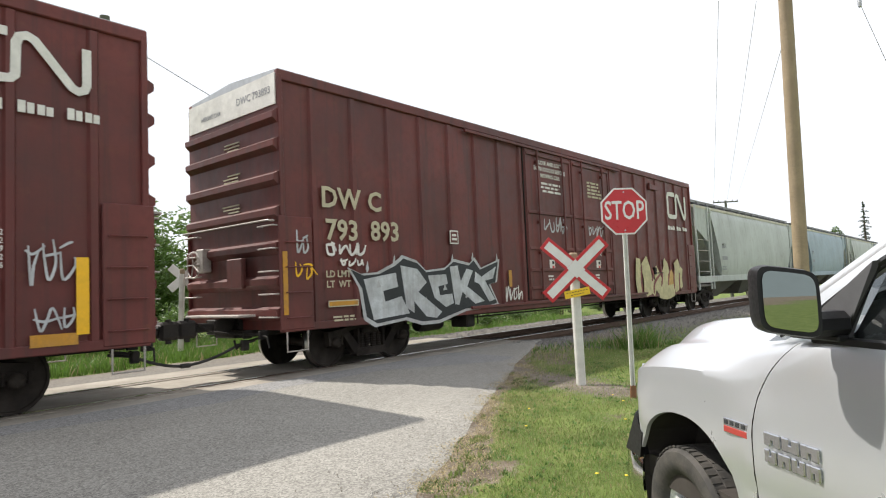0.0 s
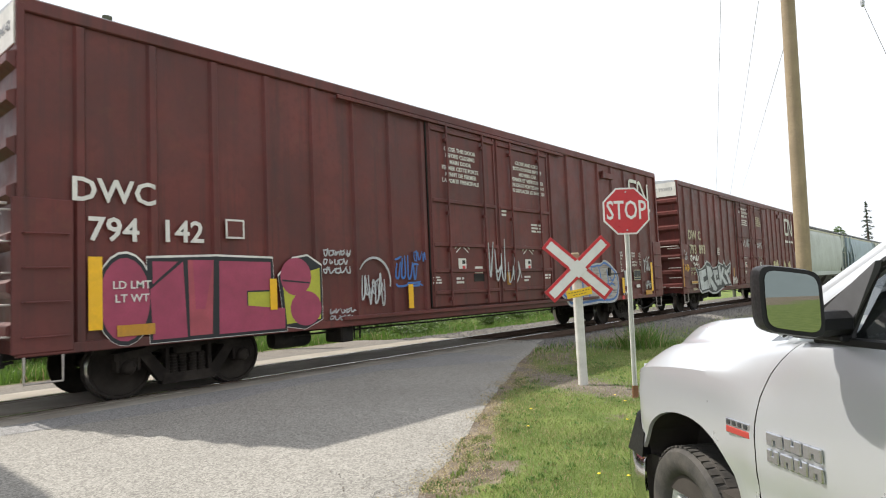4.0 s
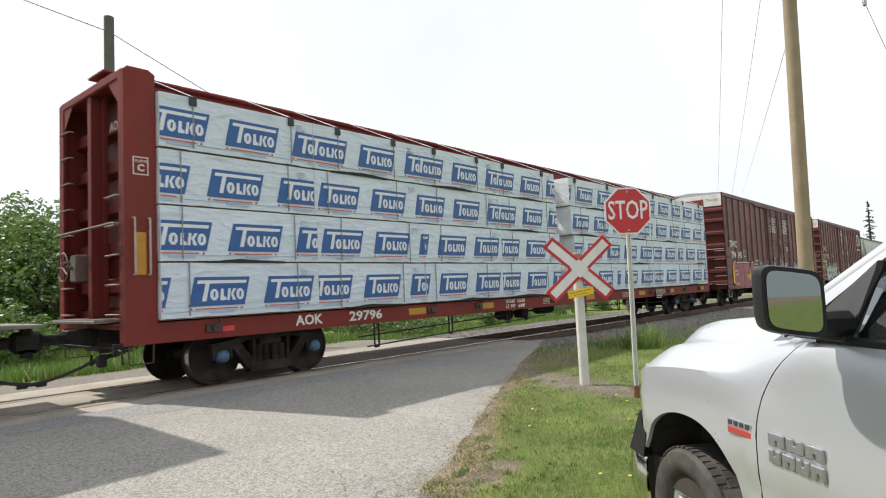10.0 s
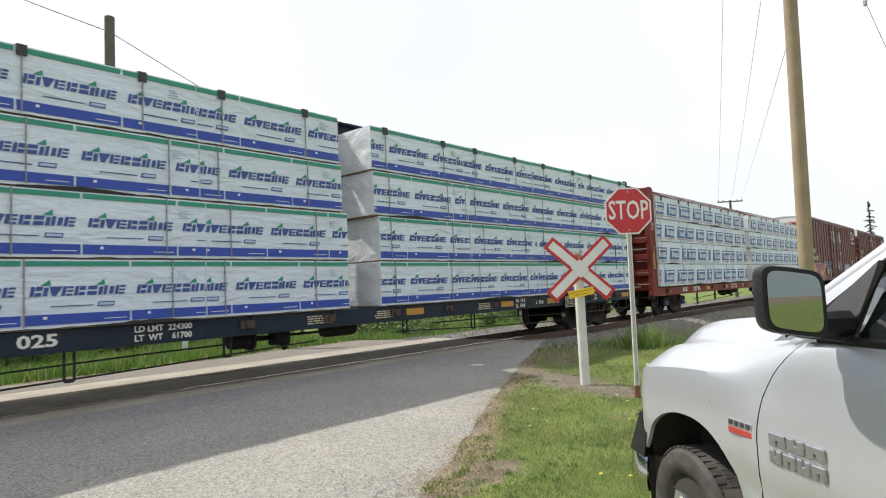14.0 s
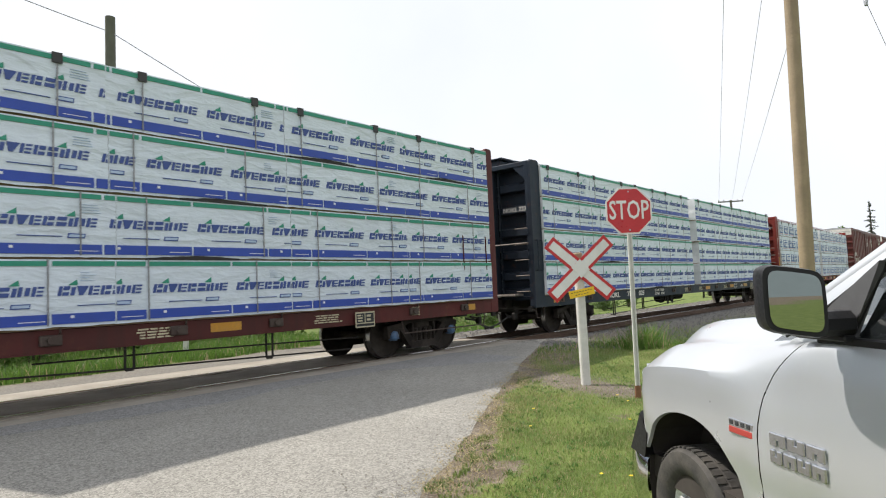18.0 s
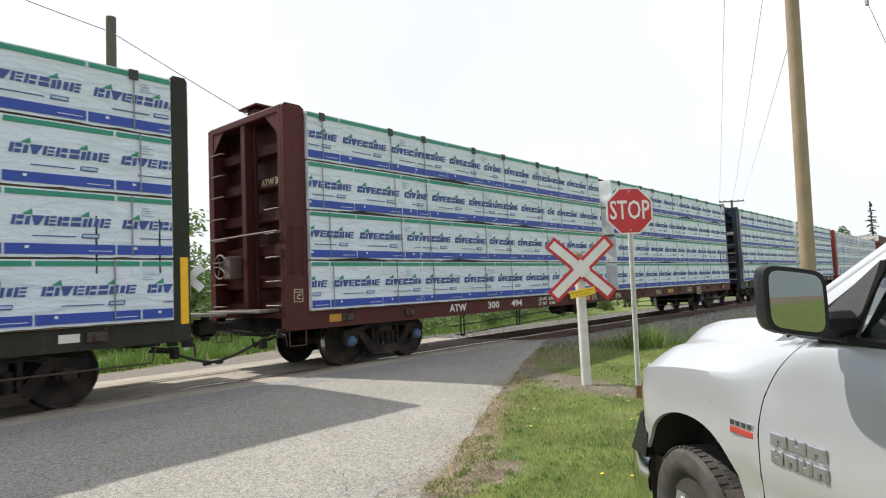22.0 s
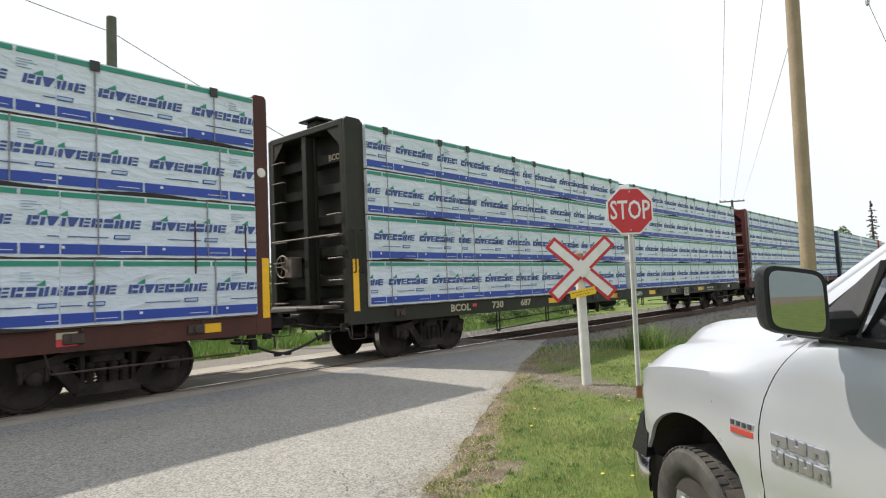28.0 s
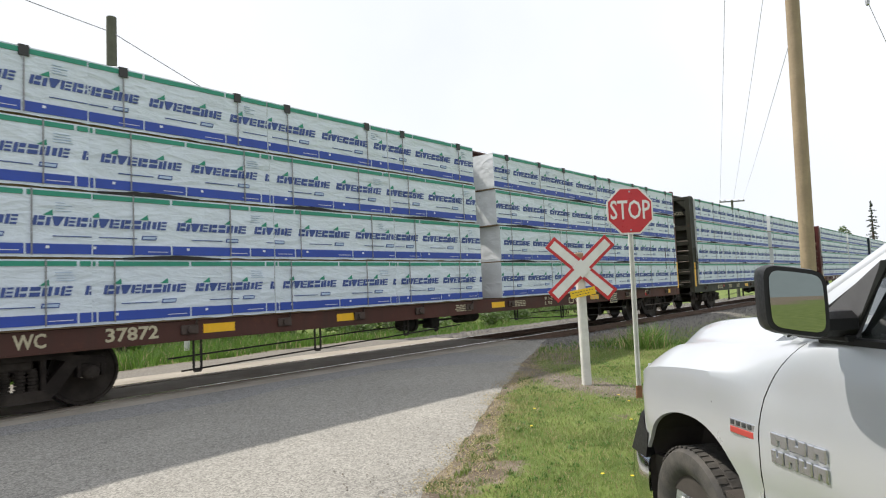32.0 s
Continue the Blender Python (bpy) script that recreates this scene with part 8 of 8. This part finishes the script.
M_BADGEDK = material("badge_shadow", (0.08, 0.085, 0.09), 0.3, 0.6, var=0.05)
M_LAMP = material("headlamp_lens", (0.6, 0.62, 0.64), 0.05, 0.3, var=0.05, coat=1.0)
M_SAIL = material("grey_moulded_plastic", (0.10, 0.10, 0.105), 0.55, var=0.1, scale=20)
M_WELL = material("dark_wheel_well", (0.05, 0.042, 0.036), 0.9, var=0.3, scale=6)
M_TGLASS = bpy.data.materials.new("tinted_glass")
M_TGLASS.use_nodes = True
b_ = M_TGLASS.node_tree.nodes["Principled BSDF"]
b_.inputs["Base Color"].default_value, b_.inputs["Roughness"].default_value = (0.06, 0.07, 0.075, 1), 0.02
b_.inputs["Transmission Weight"].default_value, b_.inputs["IOR"].default_value = 0.8, 1.6

TX, TY, TZ, TH = 4.12, -9.57, -0.25, 49.0
truck = tagged(new("pickup_truck"), "silver-white pickup truck parked on the grass verge", "pickup truck")
truck.matrix_basis = pose(TX, TY, TZ, 0, 0, TH)


def wheel_arch(x, cx):
    """Height of the body's lower edge: sill, or the round arch over a wheel."""
    d = abs(x - cx + 0.07) / (0.525 if x < cx - 0.07 else 0.60)
    return 0.36 + 0.555 * max(0.0, 1 - d ** 2.2) ** 0.5 if d < 1 else 0.0


def crease(x):
    """Height of the line where the side turns over into the top."""
    d = max(-0.6, x + 0.45)
    return 1.168 - (0.08 if d > 0 else 0.05) * d * d


def nose_in(x):
    return 0.30 * max(0.0, (x - 0.20) / 0.70) ** 2.2


def side_y(x, z):
    """Half width of the body side at height z, up to the crease."""
    y = 1.0 - 0.10 * max(0, (0.62 - z) / 0.4) ** 2 - 0.012 * math.exp(-((z - 0.70) / 0.05) ** 2)
    y -= 0.02 * max(0, (z - 0.95) / 0.2) ** 2 + nose_in(x)
    flare = max(math.exp(-((abs(x - c + 0.08) - 0.57) / 0.10) ** 2) for c in (0, -3.57))
    return y + 0.014 * flare * (1 if z < 0.95 else max(0, 1 - (z - 0.95) / 0.1))


def drop(x):
    return 0.10 * max(0.0, (x - 0.22) / 0.68) ** 2.0


def shoulder(x, t):
    """From the crease (t = 0) inward and up: to the hood seam in front, to the belt line at the doors."""
    y0, z0 = side_y(x, crease(x)), crease(x) - drop(x) * 0.5
    k = ease(-0.25, -0.85, x)
    y1, z1 = (0.80 - nose_in(x)) * (1 - k) + 0.925 * k, (crease(x) + 0.122 - drop(x)) * (1 - k) + 1.372 * k
    e = math.sin(t * math.pi / 2)
    return y0 + (y1 - y0) * t ** (1 + 0.25 * k), z0 + (z1 - z0) * ((0.6 * t + 0.4 * e) * (1 - k) + e ** 0.8 * k)


def lean_back(x, z):
    """The seam between fender and door curves backward as it rises."""
    return 0.265 * max(0.0, min(1.0, (z - 1.0) / 0.4)) ** 1.9 * ease(-0.20, -0.675, x) * (1 - ease(-1.0, -1.9, x))


def body_panel(name, x0, x1, s, z_low=0.44, n=40, m=12, label=""):
    g = Geo()
    v, f = [], []
    q = 8
    for i in range(n + 1):
        x = x0 + (x1 - x0) * i / n
        lo = max(z_low, wheel_arch(x, 0.0), wheel_arch(x, -3.57), 0.76 if x > 0.5 else 0)
        hi = crease(x) - drop(x) * 0.5
        v.append((x, s * (side_y(x, lo) - 0.022), lo - 0.004))
        for j in range(m + 1):
            z = lo + (hi - lo) * j / m
            v.append((x - lean_back(x, z), s * side_y(x, z), z))
        for j in range(1, q + 1):
            y, z = shoulder(x, j / q)
            v.append((x - lean_back(x, z), s * y, z))
    w = m + q + 2
    for i in range(n):
        a, b = i * w, (i + 1) * w
        for j in range(w - 1):
            f.append((a + j, b + j, b + j + 1, a + j + 1))
    g.add(v, f)
    return part(name, g, M_TRUCK, truck, label, smooth=True)


for s in (-1, 1):
    body_panel("fender", -0.675, 0.90, s, 0.50)
    body_panel("front_door", -1.92, -0.682, s, 0.44)
    body_panel("rear_door", -2.80, -1.930, s, 0.44)
    body_panel("bed_side", -4.60, -2.812, s, 0.50)

# hood: a raised middle with a step down to the fenders
g = Geo()
v, f = [], []
n, m = 26, 32
for i in range(n + 1):
    x = -0.86 + 1.78 * i / n
    for j in range(m + 1):
        q = -1 + 2 * j / m
        y1, z1 = shoulder(x, 1.0)
        a = abs(q)
        up = 0.015 * (1 - a ** 2) + 0.120 * (1 - ease(0.70, 0.97, a)) * (1 - 0.12 * ease(0.30, 0.92, x)) * (1 - 0.5 * ease(-0.45, -0.86, x))
        v.append((x - lean_back(x, z1) * a ** 2 + 0.09 * (1 - a ** 3) * ease(0.5, 0.92, x), q * (y1 - 0.004), z1 - 0.003 + up - 0.07 * max(0.0, (x - 0.78) / 0.14) ** 2 * (1 - a ** 3)))
for i in range(n):
    for j in range(m):
        a = i * (m + 1) + j
        f.append((a, a + 1, a + m + 2, a + m + 1))
g.add(v, f)
part("hood", g, M_TRUCK, truck, "pale hood with a raised middle", smooth=True)
# nose, grille, lamps, bumper
g = Geo()
v, f = [], []
for i in range(13):
    q = -1 + i / 6
    yy = q * 0.74
    xx = 0.93 + 0.07 * (1 - q * q)
    for z in (0.60, 0.85, 1.0, 1.06):
        v.append((xx - 0.05 * ((z - 0.6) / 0.5) ** 2, yy, z))
for i in range(12):
    for j in range(3):
        a = i * 4 + j
        f.append((a, a + 4, a + 5, a + 1))
g.add(v, f)
part("nose", g, M_TRUCK, truck, smooth=True)
g = Geo()
g.box(0.985, -0.50, 0.70, 1.02, 0.50, 1.06, 0.02)
part("grille", g, M_TPLAS, truck)
for k in range(2):
    g = Geo()
    g.box(1.01, -0.5 if k == 0 else -0.03, 0.86 if k == 0 else 0.70, 1.04, 0.5 if k == 0 else 0.03, 0.90 if k == 0 else 1.06, 0.012)
    part("grille_bar", g, M_CHROME, truck)
for s in (-1, 1):
    g = Geo()
    g.prism([(0.66, s * 0.885), (0.92, s * 0.76), (1.0, s * 0.54), (0.9, s * 0.54), (0.6, s * 0.84)], "xy", 0.80, 1.01)
    part("headlamp", g, M_LAMP, truck, "clear headlamp")
    g = Geo()
    g.add([(0.47, s * 0.99, 0.555), (0.72, s * 0.965, 0.555), (0.90, s * 0.85, 0.555), (0.60, s * 0.80, 0.555), (0.46, s * 0.975, 0.70), (0.58, s * 0.955, 0.80), (0.80, s * 0.80, 0.80), (0.60, s * 0.78, 0.80)], [(0, 1, 5, 4), (1, 2, 6, 5), (2, 3, 7, 6), (3, 0, 4, 7), (4, 5, 6, 7), (3, 2, 1, 0)])
    part("bumper_cap", g, M_TPLAS, truck, "black plastic bumper top")
g = Geo()
v, f = [], []
prof = [(-0.02, 0.20), (0.01, 0.26), (0.022, 0.40), (0.012, 0.53), (-0.01, 0.562), (-0.10, 0.565)]
plan = [(0.50, 0.945), (0.58, 0.965), (0.78, 0.915), (0.92, 0.80), (1.02, 0.5), (1.06, 0.0)]
full = [(x, -y) for x, y in plan] + [(x, y) for x, y in plan[::-1][1:]]
for i, (x, y) in enumerate(full):
    q = Vector((x - 0.3, y * 0.9)).normalized()
    for dx, z in prof:
        v.append((x + q.x * dx, y + q.y * dx, z))
for i in range(len(full) - 1):
    for j in range(5):
        a = i * 6 + j
        f.append((a, a + 6, a + 7, a + 1))
g.add(v, f)
part("front_bumper", g, M_CHROME, truck, "chrome front bumper", smooth=True)
# floor, wells and tail
g = Geo()
g.box(-4.55, -0.90, 0.42, 0.70, 0.90, 0.56)
part("chassis", g, M_WELL, truck)
for cx in (0.0, -3.57):
    for s in (-1, 1):
        g = Geo()
        g.lathe([(0.55, s * 0.93), (0.55, s * 0.60), (0.0, s * 0.58)], 22, (cx, 0, 0.42), "y")
        part("wheel_well", g, M_WELL, truck)
g = Geo()
g.box(-4.62, -0.96, 0.50, -4.56, 0.96, 1.38, 0.02)
part("tailgate", g, M_TRUCK, truck)
g = Geo()
g.box(-4.56, -0.92, 0.80, -2.86, 0.92, 0.84)
g.box(-2.88, -0.92, 0.60, -2.82, 0.92, 1.40)
part("bed_floor", g, M_TPLAS, truck)
g = Geo()
g.box(-4.80, -0.95, 0.50, -4.66, 0.95, 0.72, 0.03)
part("rear_bumper", g, M_CHROME, truck)
# cab: pillars, roof, glass
def cab_pt(x, z):
    k = (z - 1.36) / 0.56
    return 0.915 - 0.15 * k


g = Geo()
v, f = [], []
for i in range(11):
    x = -1.52 - 1.30 * i / 10
    for j in range(13):
        q = -1 + j / 6
        v.append((x, q * 0.76, 1.90 - 0.05 * q * q - 0.04 * abs(i / 5 - 1) ** 2))
for i in range(10):
    for j in range(12):
        a = i * 13 + j
        f.append((a, a + 1, a + 14, a + 13))
g.add(v, f)
part("roof", g, M_TRUCK, truck, smooth=True)
for s in (-1, 1):
    for nm, pts, w in (("front_pillar", [(-0.72, 1.40), (-0.97, 1.542), (-1.24, 1.704), (-1.54, 1.868)], 0.047), ("middle_pillar", [(-1.90, 1.36), (-1.92, 1.84)], 0.05), ("rear_pillar", [(-2.82, 1.38), (-2.72, 1.84)], 0.09), ("roof_rail", [(-1.50, 1.84), (-2.1, 1.87), (-2.74, 1.84)], 0.045)):
        g = Geo()
        g.path([(x, s * (cab_pt(x, z) - 0.03), z) for x, z in pts], w, 10)
        part(nm, g, M_TPLAS if nm == "middle_pillar" else M_TRUCK, truck, smooth=True)
    for x0, x1, nm in ((-1.14, -1.86, "side_window"), (-1.95, -2.74, "side_window")):
        g = Geo()
        zt = 1.80
        xa = -1.50 if x0 == -1.14 else x0
        pts = [(x0, 1.38), (-1.27 if x0 == -1.14 else x0, 1.66), (xa, zt), (x1, zt), (x1, 1.38)]
        v = [(x, s * (cab_pt(x, z) - 0.01), z) for x, z in pts]
        g.add(v, [(0, 1, 2, 3, 4)])
        w_ = part(nm, g, M_TGLASS, truck)
        w_.visible_shadow = False
    g = Geo()
    g.box(-2.80, s * 0.94, 1.36, -0.98, s * 0.90, 1.392, 0.006)
    part("belt_moulding", g, M_TPLAS, truck)
    # black sail behind the front pillar that carries the mirror
    g = Geo()
    g.prism([(-0.90, 1.375), (-1.0, 1.48), (-1.278, 1.665), (-1.262, 1.63), (-1.135, 1.405), (-1.13, 1.38)], "xz", s * 0.885, s * 0.915)
    part("mirror_sail", g, M_SAIL, truck, "grey plastic triangle behind the mirror")
    g = Geo()
    g.path([(-1.12, s * 0.920, 1.385), (-1.135, s * 0.914, 1.41), (-1.262, s * 0.882, 1.65), (-1.50, s * 0.82, 1.79)], 0.011, 6)
    g.path([(-0.95, s * 0.915, 1.455), (-1.0, s * 0.908, 1.487), (-1.275, s * 0.876, 1.668), (-1.54, s * 0.81, 1.815)], 0.008, 6)
    part("window_seal", g, M_TPLAS, truck, "black rubber seal round the side window")
    g = Geo()
    line = ((-0.80, 1.448, 0.075), (-0.97, 1.542, 0.088), (-1.24, 1.704, 0.075), (-1.52, 1.858, 0.05))
    v = []
    for x, z, dn in line:
        for q, o in ((0.022, 0.0), (0.0, 0.016), (-dn, 0.020), (-dn, -0.02)):
            v.append((x, s * (cab_pt(x, z + q) + o), z + q))
    g.add(v, [(4 * i + k, 4 * i + k + 1, 4 * i + k + 5, 4 * i + k + 4) for i in range(3) for k in range(3)])
    part("pillar_face", g, M_TRUCK, truck, smooth=True)
    g = Geo()
    g.path([(x, s * (cab_pt(x, z - dn) + 0.018), z - dn) for x, z, dn in line], 0.006, 6)
    part("windscreen_seal", g, M_TPLAS, truck, "black seal along the windscreen")
g = Geo()
v = [(-0.62, -0.86, 1.335), (-0.62, 0.86, 1.335), (-1.52, 0.72, 1.85), (-1.52, -0.72, 1.85)]
g.add(v, [(0, 1, 2, 3)])
w_ = part("windscreen", g, M_TGLASS, truck)
w_.visible_shadow = False
g = Geo()
g.add([(-2.80, -0.80, 1.40), (-2.80, 0.80, 1.40), (-2.74, 0.70, 1.82), (-2.74, -0.70, 1.82)], [(0, 1, 2, 3)])
w_ = part("rear_window", g, M_TGLASS, truck)
w_.visible_shadow = False
g = Geo()
g.box(-1.05, -0.86, 0.9, -0.78, 0.86, 1.24, 0.04)
g.box(-2.0, -0.78, 0.62, -1.55, -0.15, 1.0, 0.06)
g.box(-2.15, -0.75, 0.95, -1.95, -0.2, 1.58, 0.06)
g.box(-2.0, 0.15, 0.62, -1.55, 0.78, 1.0, 0.06)
g.box(-2.15, 0.2, 0.95, -1.95, 0.75, 1.58, 0.06)
part("cab_interior", g, M_TPLAS, truck)
# mirrors
for s in (-1, 1):
    g = Geo()
    prof = [(0.62, 0.0), (0.86, 0.02), (1.0, 0.06), (1.02, 0.12), (0.97, 0.16)]
    rings, npt = [], 24
    v, f = [], []
    for k, dx in prof:
        for i in range(npt):
            w = 2 * math.pi * i / npt
            cx, sx = math.cos(w), math.sin(w)
            e = 0.36
            yy = math.copysign(abs(cx) ** e, cx) * 0.104 * k
            zz = math.copysign(abs(sx) ** e, sx) * 0.120 * k
            v.append((0.10 - dx, s * yy, zz + yy * 0.17))
    nr = len(prof)
    for r_ in range(nr - 1):
        for i in range(npt):
            f.append((r_ * npt + i, r_ * npt + (i + 1) % npt, (r_ + 1) * npt + (i + 1) % npt, (r_ + 1) * npt + i))
    f.append(tuple(range(npt)))
    f.append(tuple(range((nr - 1) * npt, nr * npt)))
    g.add(v, f)
    mir = part("wing_mirror", g, M_TPLAS, truck, "black wing mirror housing", smooth=True, at=pose(-1.145, s * 1.165, 1.535, 0, 0.95, s * -19))
    g = Geo()
    pts = []
    for i in range(npt):
        w = 2 * math.pi * i / npt
        cx, sx = math.cos(w), math.sin(w)
        pts.append((s * math.copysign(abs(cx) ** 0.36, cx) * 0.086, math.copysign(abs(sx) ** 0.36, sx) * 0.101 + math.copysign(abs(cx) ** 0.36, cx) * 0.0146))
    g.prism(pts, "yz", -0.064, -0.068)
    part("mirror_glass", g, M_MIRROR, mir, "clear mirror reflecting sky and grass")
    g = Geo()
    g.box(-1.17, s * 0.90, 1.40, -1.06, s * 1.09, 1.49, 0.025)
    g.box(-1.16, s * 0.92, 1.378, -0.90, s * 0.97, 1.402, 0.006)
    part("mirror_arm", g, M_TPLAS, truck)
# wheels
for cx in (0.0, -3.57):
    for s in (-1, 1):
        wh = part("wheel", Geo().lathe([(0.0, s * 0.86), (0.06, s * 0.865), (0.09, s * 0.84), (0.20, s * 0.825), (0.222, s * 0.87), (0.240, s * 0.885), (0.242, s * 0.70)], 30), M_ALLOY, truck, "bright alloy wheel", smooth=True, at=pose(cx + 0.10, 0, 0.292))
        g = Geo()
        g.lathe([(0.238, s * 0.885), (0.262, s * 0.92), (0.32, s * 0.94), (0.375, s * 0.93), (0.400, s * 0.895), (0.406, s * 0.80), (0.400, s * 0.70), (0.37, s * 0.66), (0.22, s * 0.68)], 56)
        ty = part("tyre", g, M_TYRE, wh, "black tyre with blocky tread", smooth=True)
        g = Geo()
        for k in range(52):
            a = 2 * math.pi * k / 52
            for y0, y1, off in ((0.912, 0.862, 0.0), (0.850, 0.79, 0.06), (0.778, 0.715, 0.0)):
                aa = a + off
                c = Vector((math.cos(aa), 0, math.sin(aa)))
                t_ = Vector((-math.sin(aa), 0, math.cos(aa)))
                base = [(u, y) for u in (-0.017, 0.017) for y in (s * y0, s * y1)]
                v = [c * 0.398 + t_ * u + Vector((0, y, 0)) for u, y in base] + [c * 0.4055 + t_ * u * 0.95 + Vector((0, y, 0)) for u, y in base]
                g.add(v, [(0, 1, 3, 2), (4, 6, 7, 5), (0, 4, 5, 1), (2, 3, 7, 6), (0, 2, 6, 4), (1, 5, 7, 3)])
        tagged(part("tread", g, M_TYRE, ty), kind="stuff")
        for k in range(5):
            a = 2 * math.pi * k / 5 + 0.3
            g = Geo()
            c, t_ = Vector((math.cos(a), 0, math.sin(a))), Vector((-math.sin(a), 0, math.cos(a)))
            v = [c * 0.06 + t_ * 0.05, c * 0.06 - t_ * 0.05, c * 0.20 - t_ * 0.03, c * 0.20 + t_ * 0.03]
            g.add([p + Vector((0, s * 0.845, 0)) for p in v] + [p + Vector((0, s * 0.875, 0)) for p in v], [(0, 1, 2, 3), (7, 6, 5, 4), (0, 4, 5, 1), (1, 5, 6, 2), (2, 6, 7, 3), (3, 7, 4, 0)])
            part("spoke", g, M_ALLOY, wh)
# badges: plain bright bars where the maker's lettering stands
def badge_bars(x0, x1, rows, s=1):
    for k, (n_, lo, hi) in enumerate(rows):
        w = (x0 - x1) / n_
        for q in range(n_):
            g = Geo()
            xa = x0 - q * w - w * 0.05
            xb = xa - w * 0.90
            y = side_y((xa + xb) / 2, (lo + hi) / 2)
            zm = (lo + hi) / 2
            up = (q + k) % 2 == 0
            g.box(xa, s * (y - 0.002), lo, xa - w * 0.37, s * (y + 0.013), hi, 0.005)
            g.box(xb + w * 0.37, s * (y - 0.002), lo, xb, s * (y + 0.013), hi, 0.005)
            g.box(xa, s * (y - 0.002), zm - 0.004 if up else lo + 0.002, xb, s * (y + 0.0115), hi - 0.002 if up else zm + 0.004, 0.004)
            part("badge_block", g, M_BADGE, truck, "chrome block of the badge")


for s in (1, -1):
    badge_bars(-0.75, -1.07, ((3, 0.925, 0.982), (4, 0.855, 0.912)), s)
    g = Geo()
    y = side_y(-0.56, 0.95)
    g.box(-0.470, s * (y - 0.003), 0.915, -0.650, s * (y + 0.006), 0.985, 0.004)
    part("badge_plate", g, M_BADGE, truck, "small chrome badge plate")
    g = Geo()
    for k in range(4):
        g.box(-0.480 - 0.042 * k, s * (y + 0.004), 0.957, -0.505 - 0.042 * k, s * (y + 0.009), 0.979, 0.002)
    part("badge", g, M_BADGEDK, truck)
    g = Geo()
    g.box(-0.475, s * (y + 0.003), 0.921, -0.645, s * (y + 0.009), 0.949, 0.002)
    part("badge", g, M_BADGERED, truck, "small red badge")
    for x in (-1.62, -2.55):
        g = Geo()
        y = side_y(x, 1.08)
        g.path([(x + 0.09, s * y, 1.10), (x + 0.08, s * (y + 0.035), 1.10), (x - 0.08, s * (y + 0.035), 1.10), (x - 0.09, s * y, 1.10)], 0.013, 6)
        part("door_handle", g, M_TRUCK, truck)


# ---- parked car far off beyond the rails ----
M_CARW = material("white_car_paint", (0.72, 0.73, 0.74), 0.3, var=0.02, coat=0.5)
M_CARG = material("dark_car_glass", (0.03, 0.035, 0.04), 0.08, var=0.0)


def parked_car(x, y, turn):
    z = ground_z(x, y)
    ob = tagged(new("parked_car"), "small white car parked far off in the green", "car")
    ob.matrix_basis = pose(x, y, z, 0, 0, turn)
    g = Geo()
    g.prism([(-2.1, 0.35), (-2.15, 0.80), (-1.95, 0.98), (1.15, 0.95), (2.05, 0.82), (2.15, 0.45), (2.0, 0.32)], "xz", -0.86, 0.86)
    part("body", g, M_CARW, ob)
    g = Geo()
    g.add([(-1.9, -0.8, 0.96), (1.1, -0.8, 0.94), (0.35, -0.66, 1.46), (-1.5, -0.66, 1.48), (-1.9, 0.8, 0.96), (1.1, 0.8, 0.94), (0.35, 0.66, 1.46), (-1.5, 0.66, 1.48)],
          [(0, 1, 2, 3), (7, 6, 5, 4), (0, 4, 5, 1), (1, 5, 6, 2), (3, 2, 6, 7), (0, 3, 7, 4)])
    part("cabin", g, M_CARG, ob, "dark glazed cabin")
    g = Geo()
    g.box(-1.52, -0.68, 1.45, 0.38, 0.68, 1.50, 0.02)
    part("roof", g, M_CARW, ob)
    for wx in (-1.35, 1.35):
        for s in (-1, 1):
            g = Geo()
            g.lathe([(0.0, s * 0.88), (0.20, s * 0.885), (0.31, s * 0.87), (0.32, s * 0.70)], 16, (wx, 0, 0.32))
            part("wheel", g, M_TYRE, ob, smooth=True)


parked_car(33.0, 15.0, 75)


# ---- everything that moves ----
def motions():
    times = [0, 1, 2, 3] + list(range(4, 30, 2)) + [30, 31, 32]
    way = [(t, travel(t)) for t in times]
    for ob, x, y, z, turn in RIDES:
        walk(ob, [(t, pose(x + s, y, z, 0, 0, turn)) for t, s in way])
    spin_t = [k * 4 / 30 for k in range(241)]
    turns = [math.degrees(travel(t) / WHEEL_R) for t in spin_t]
    for ws, x, z in AXLES:
        walk(ws, [(t, pose(x, 0, z, 0, a % 360, 0)) for t, a in zip(spin_t, turns)])


motions()
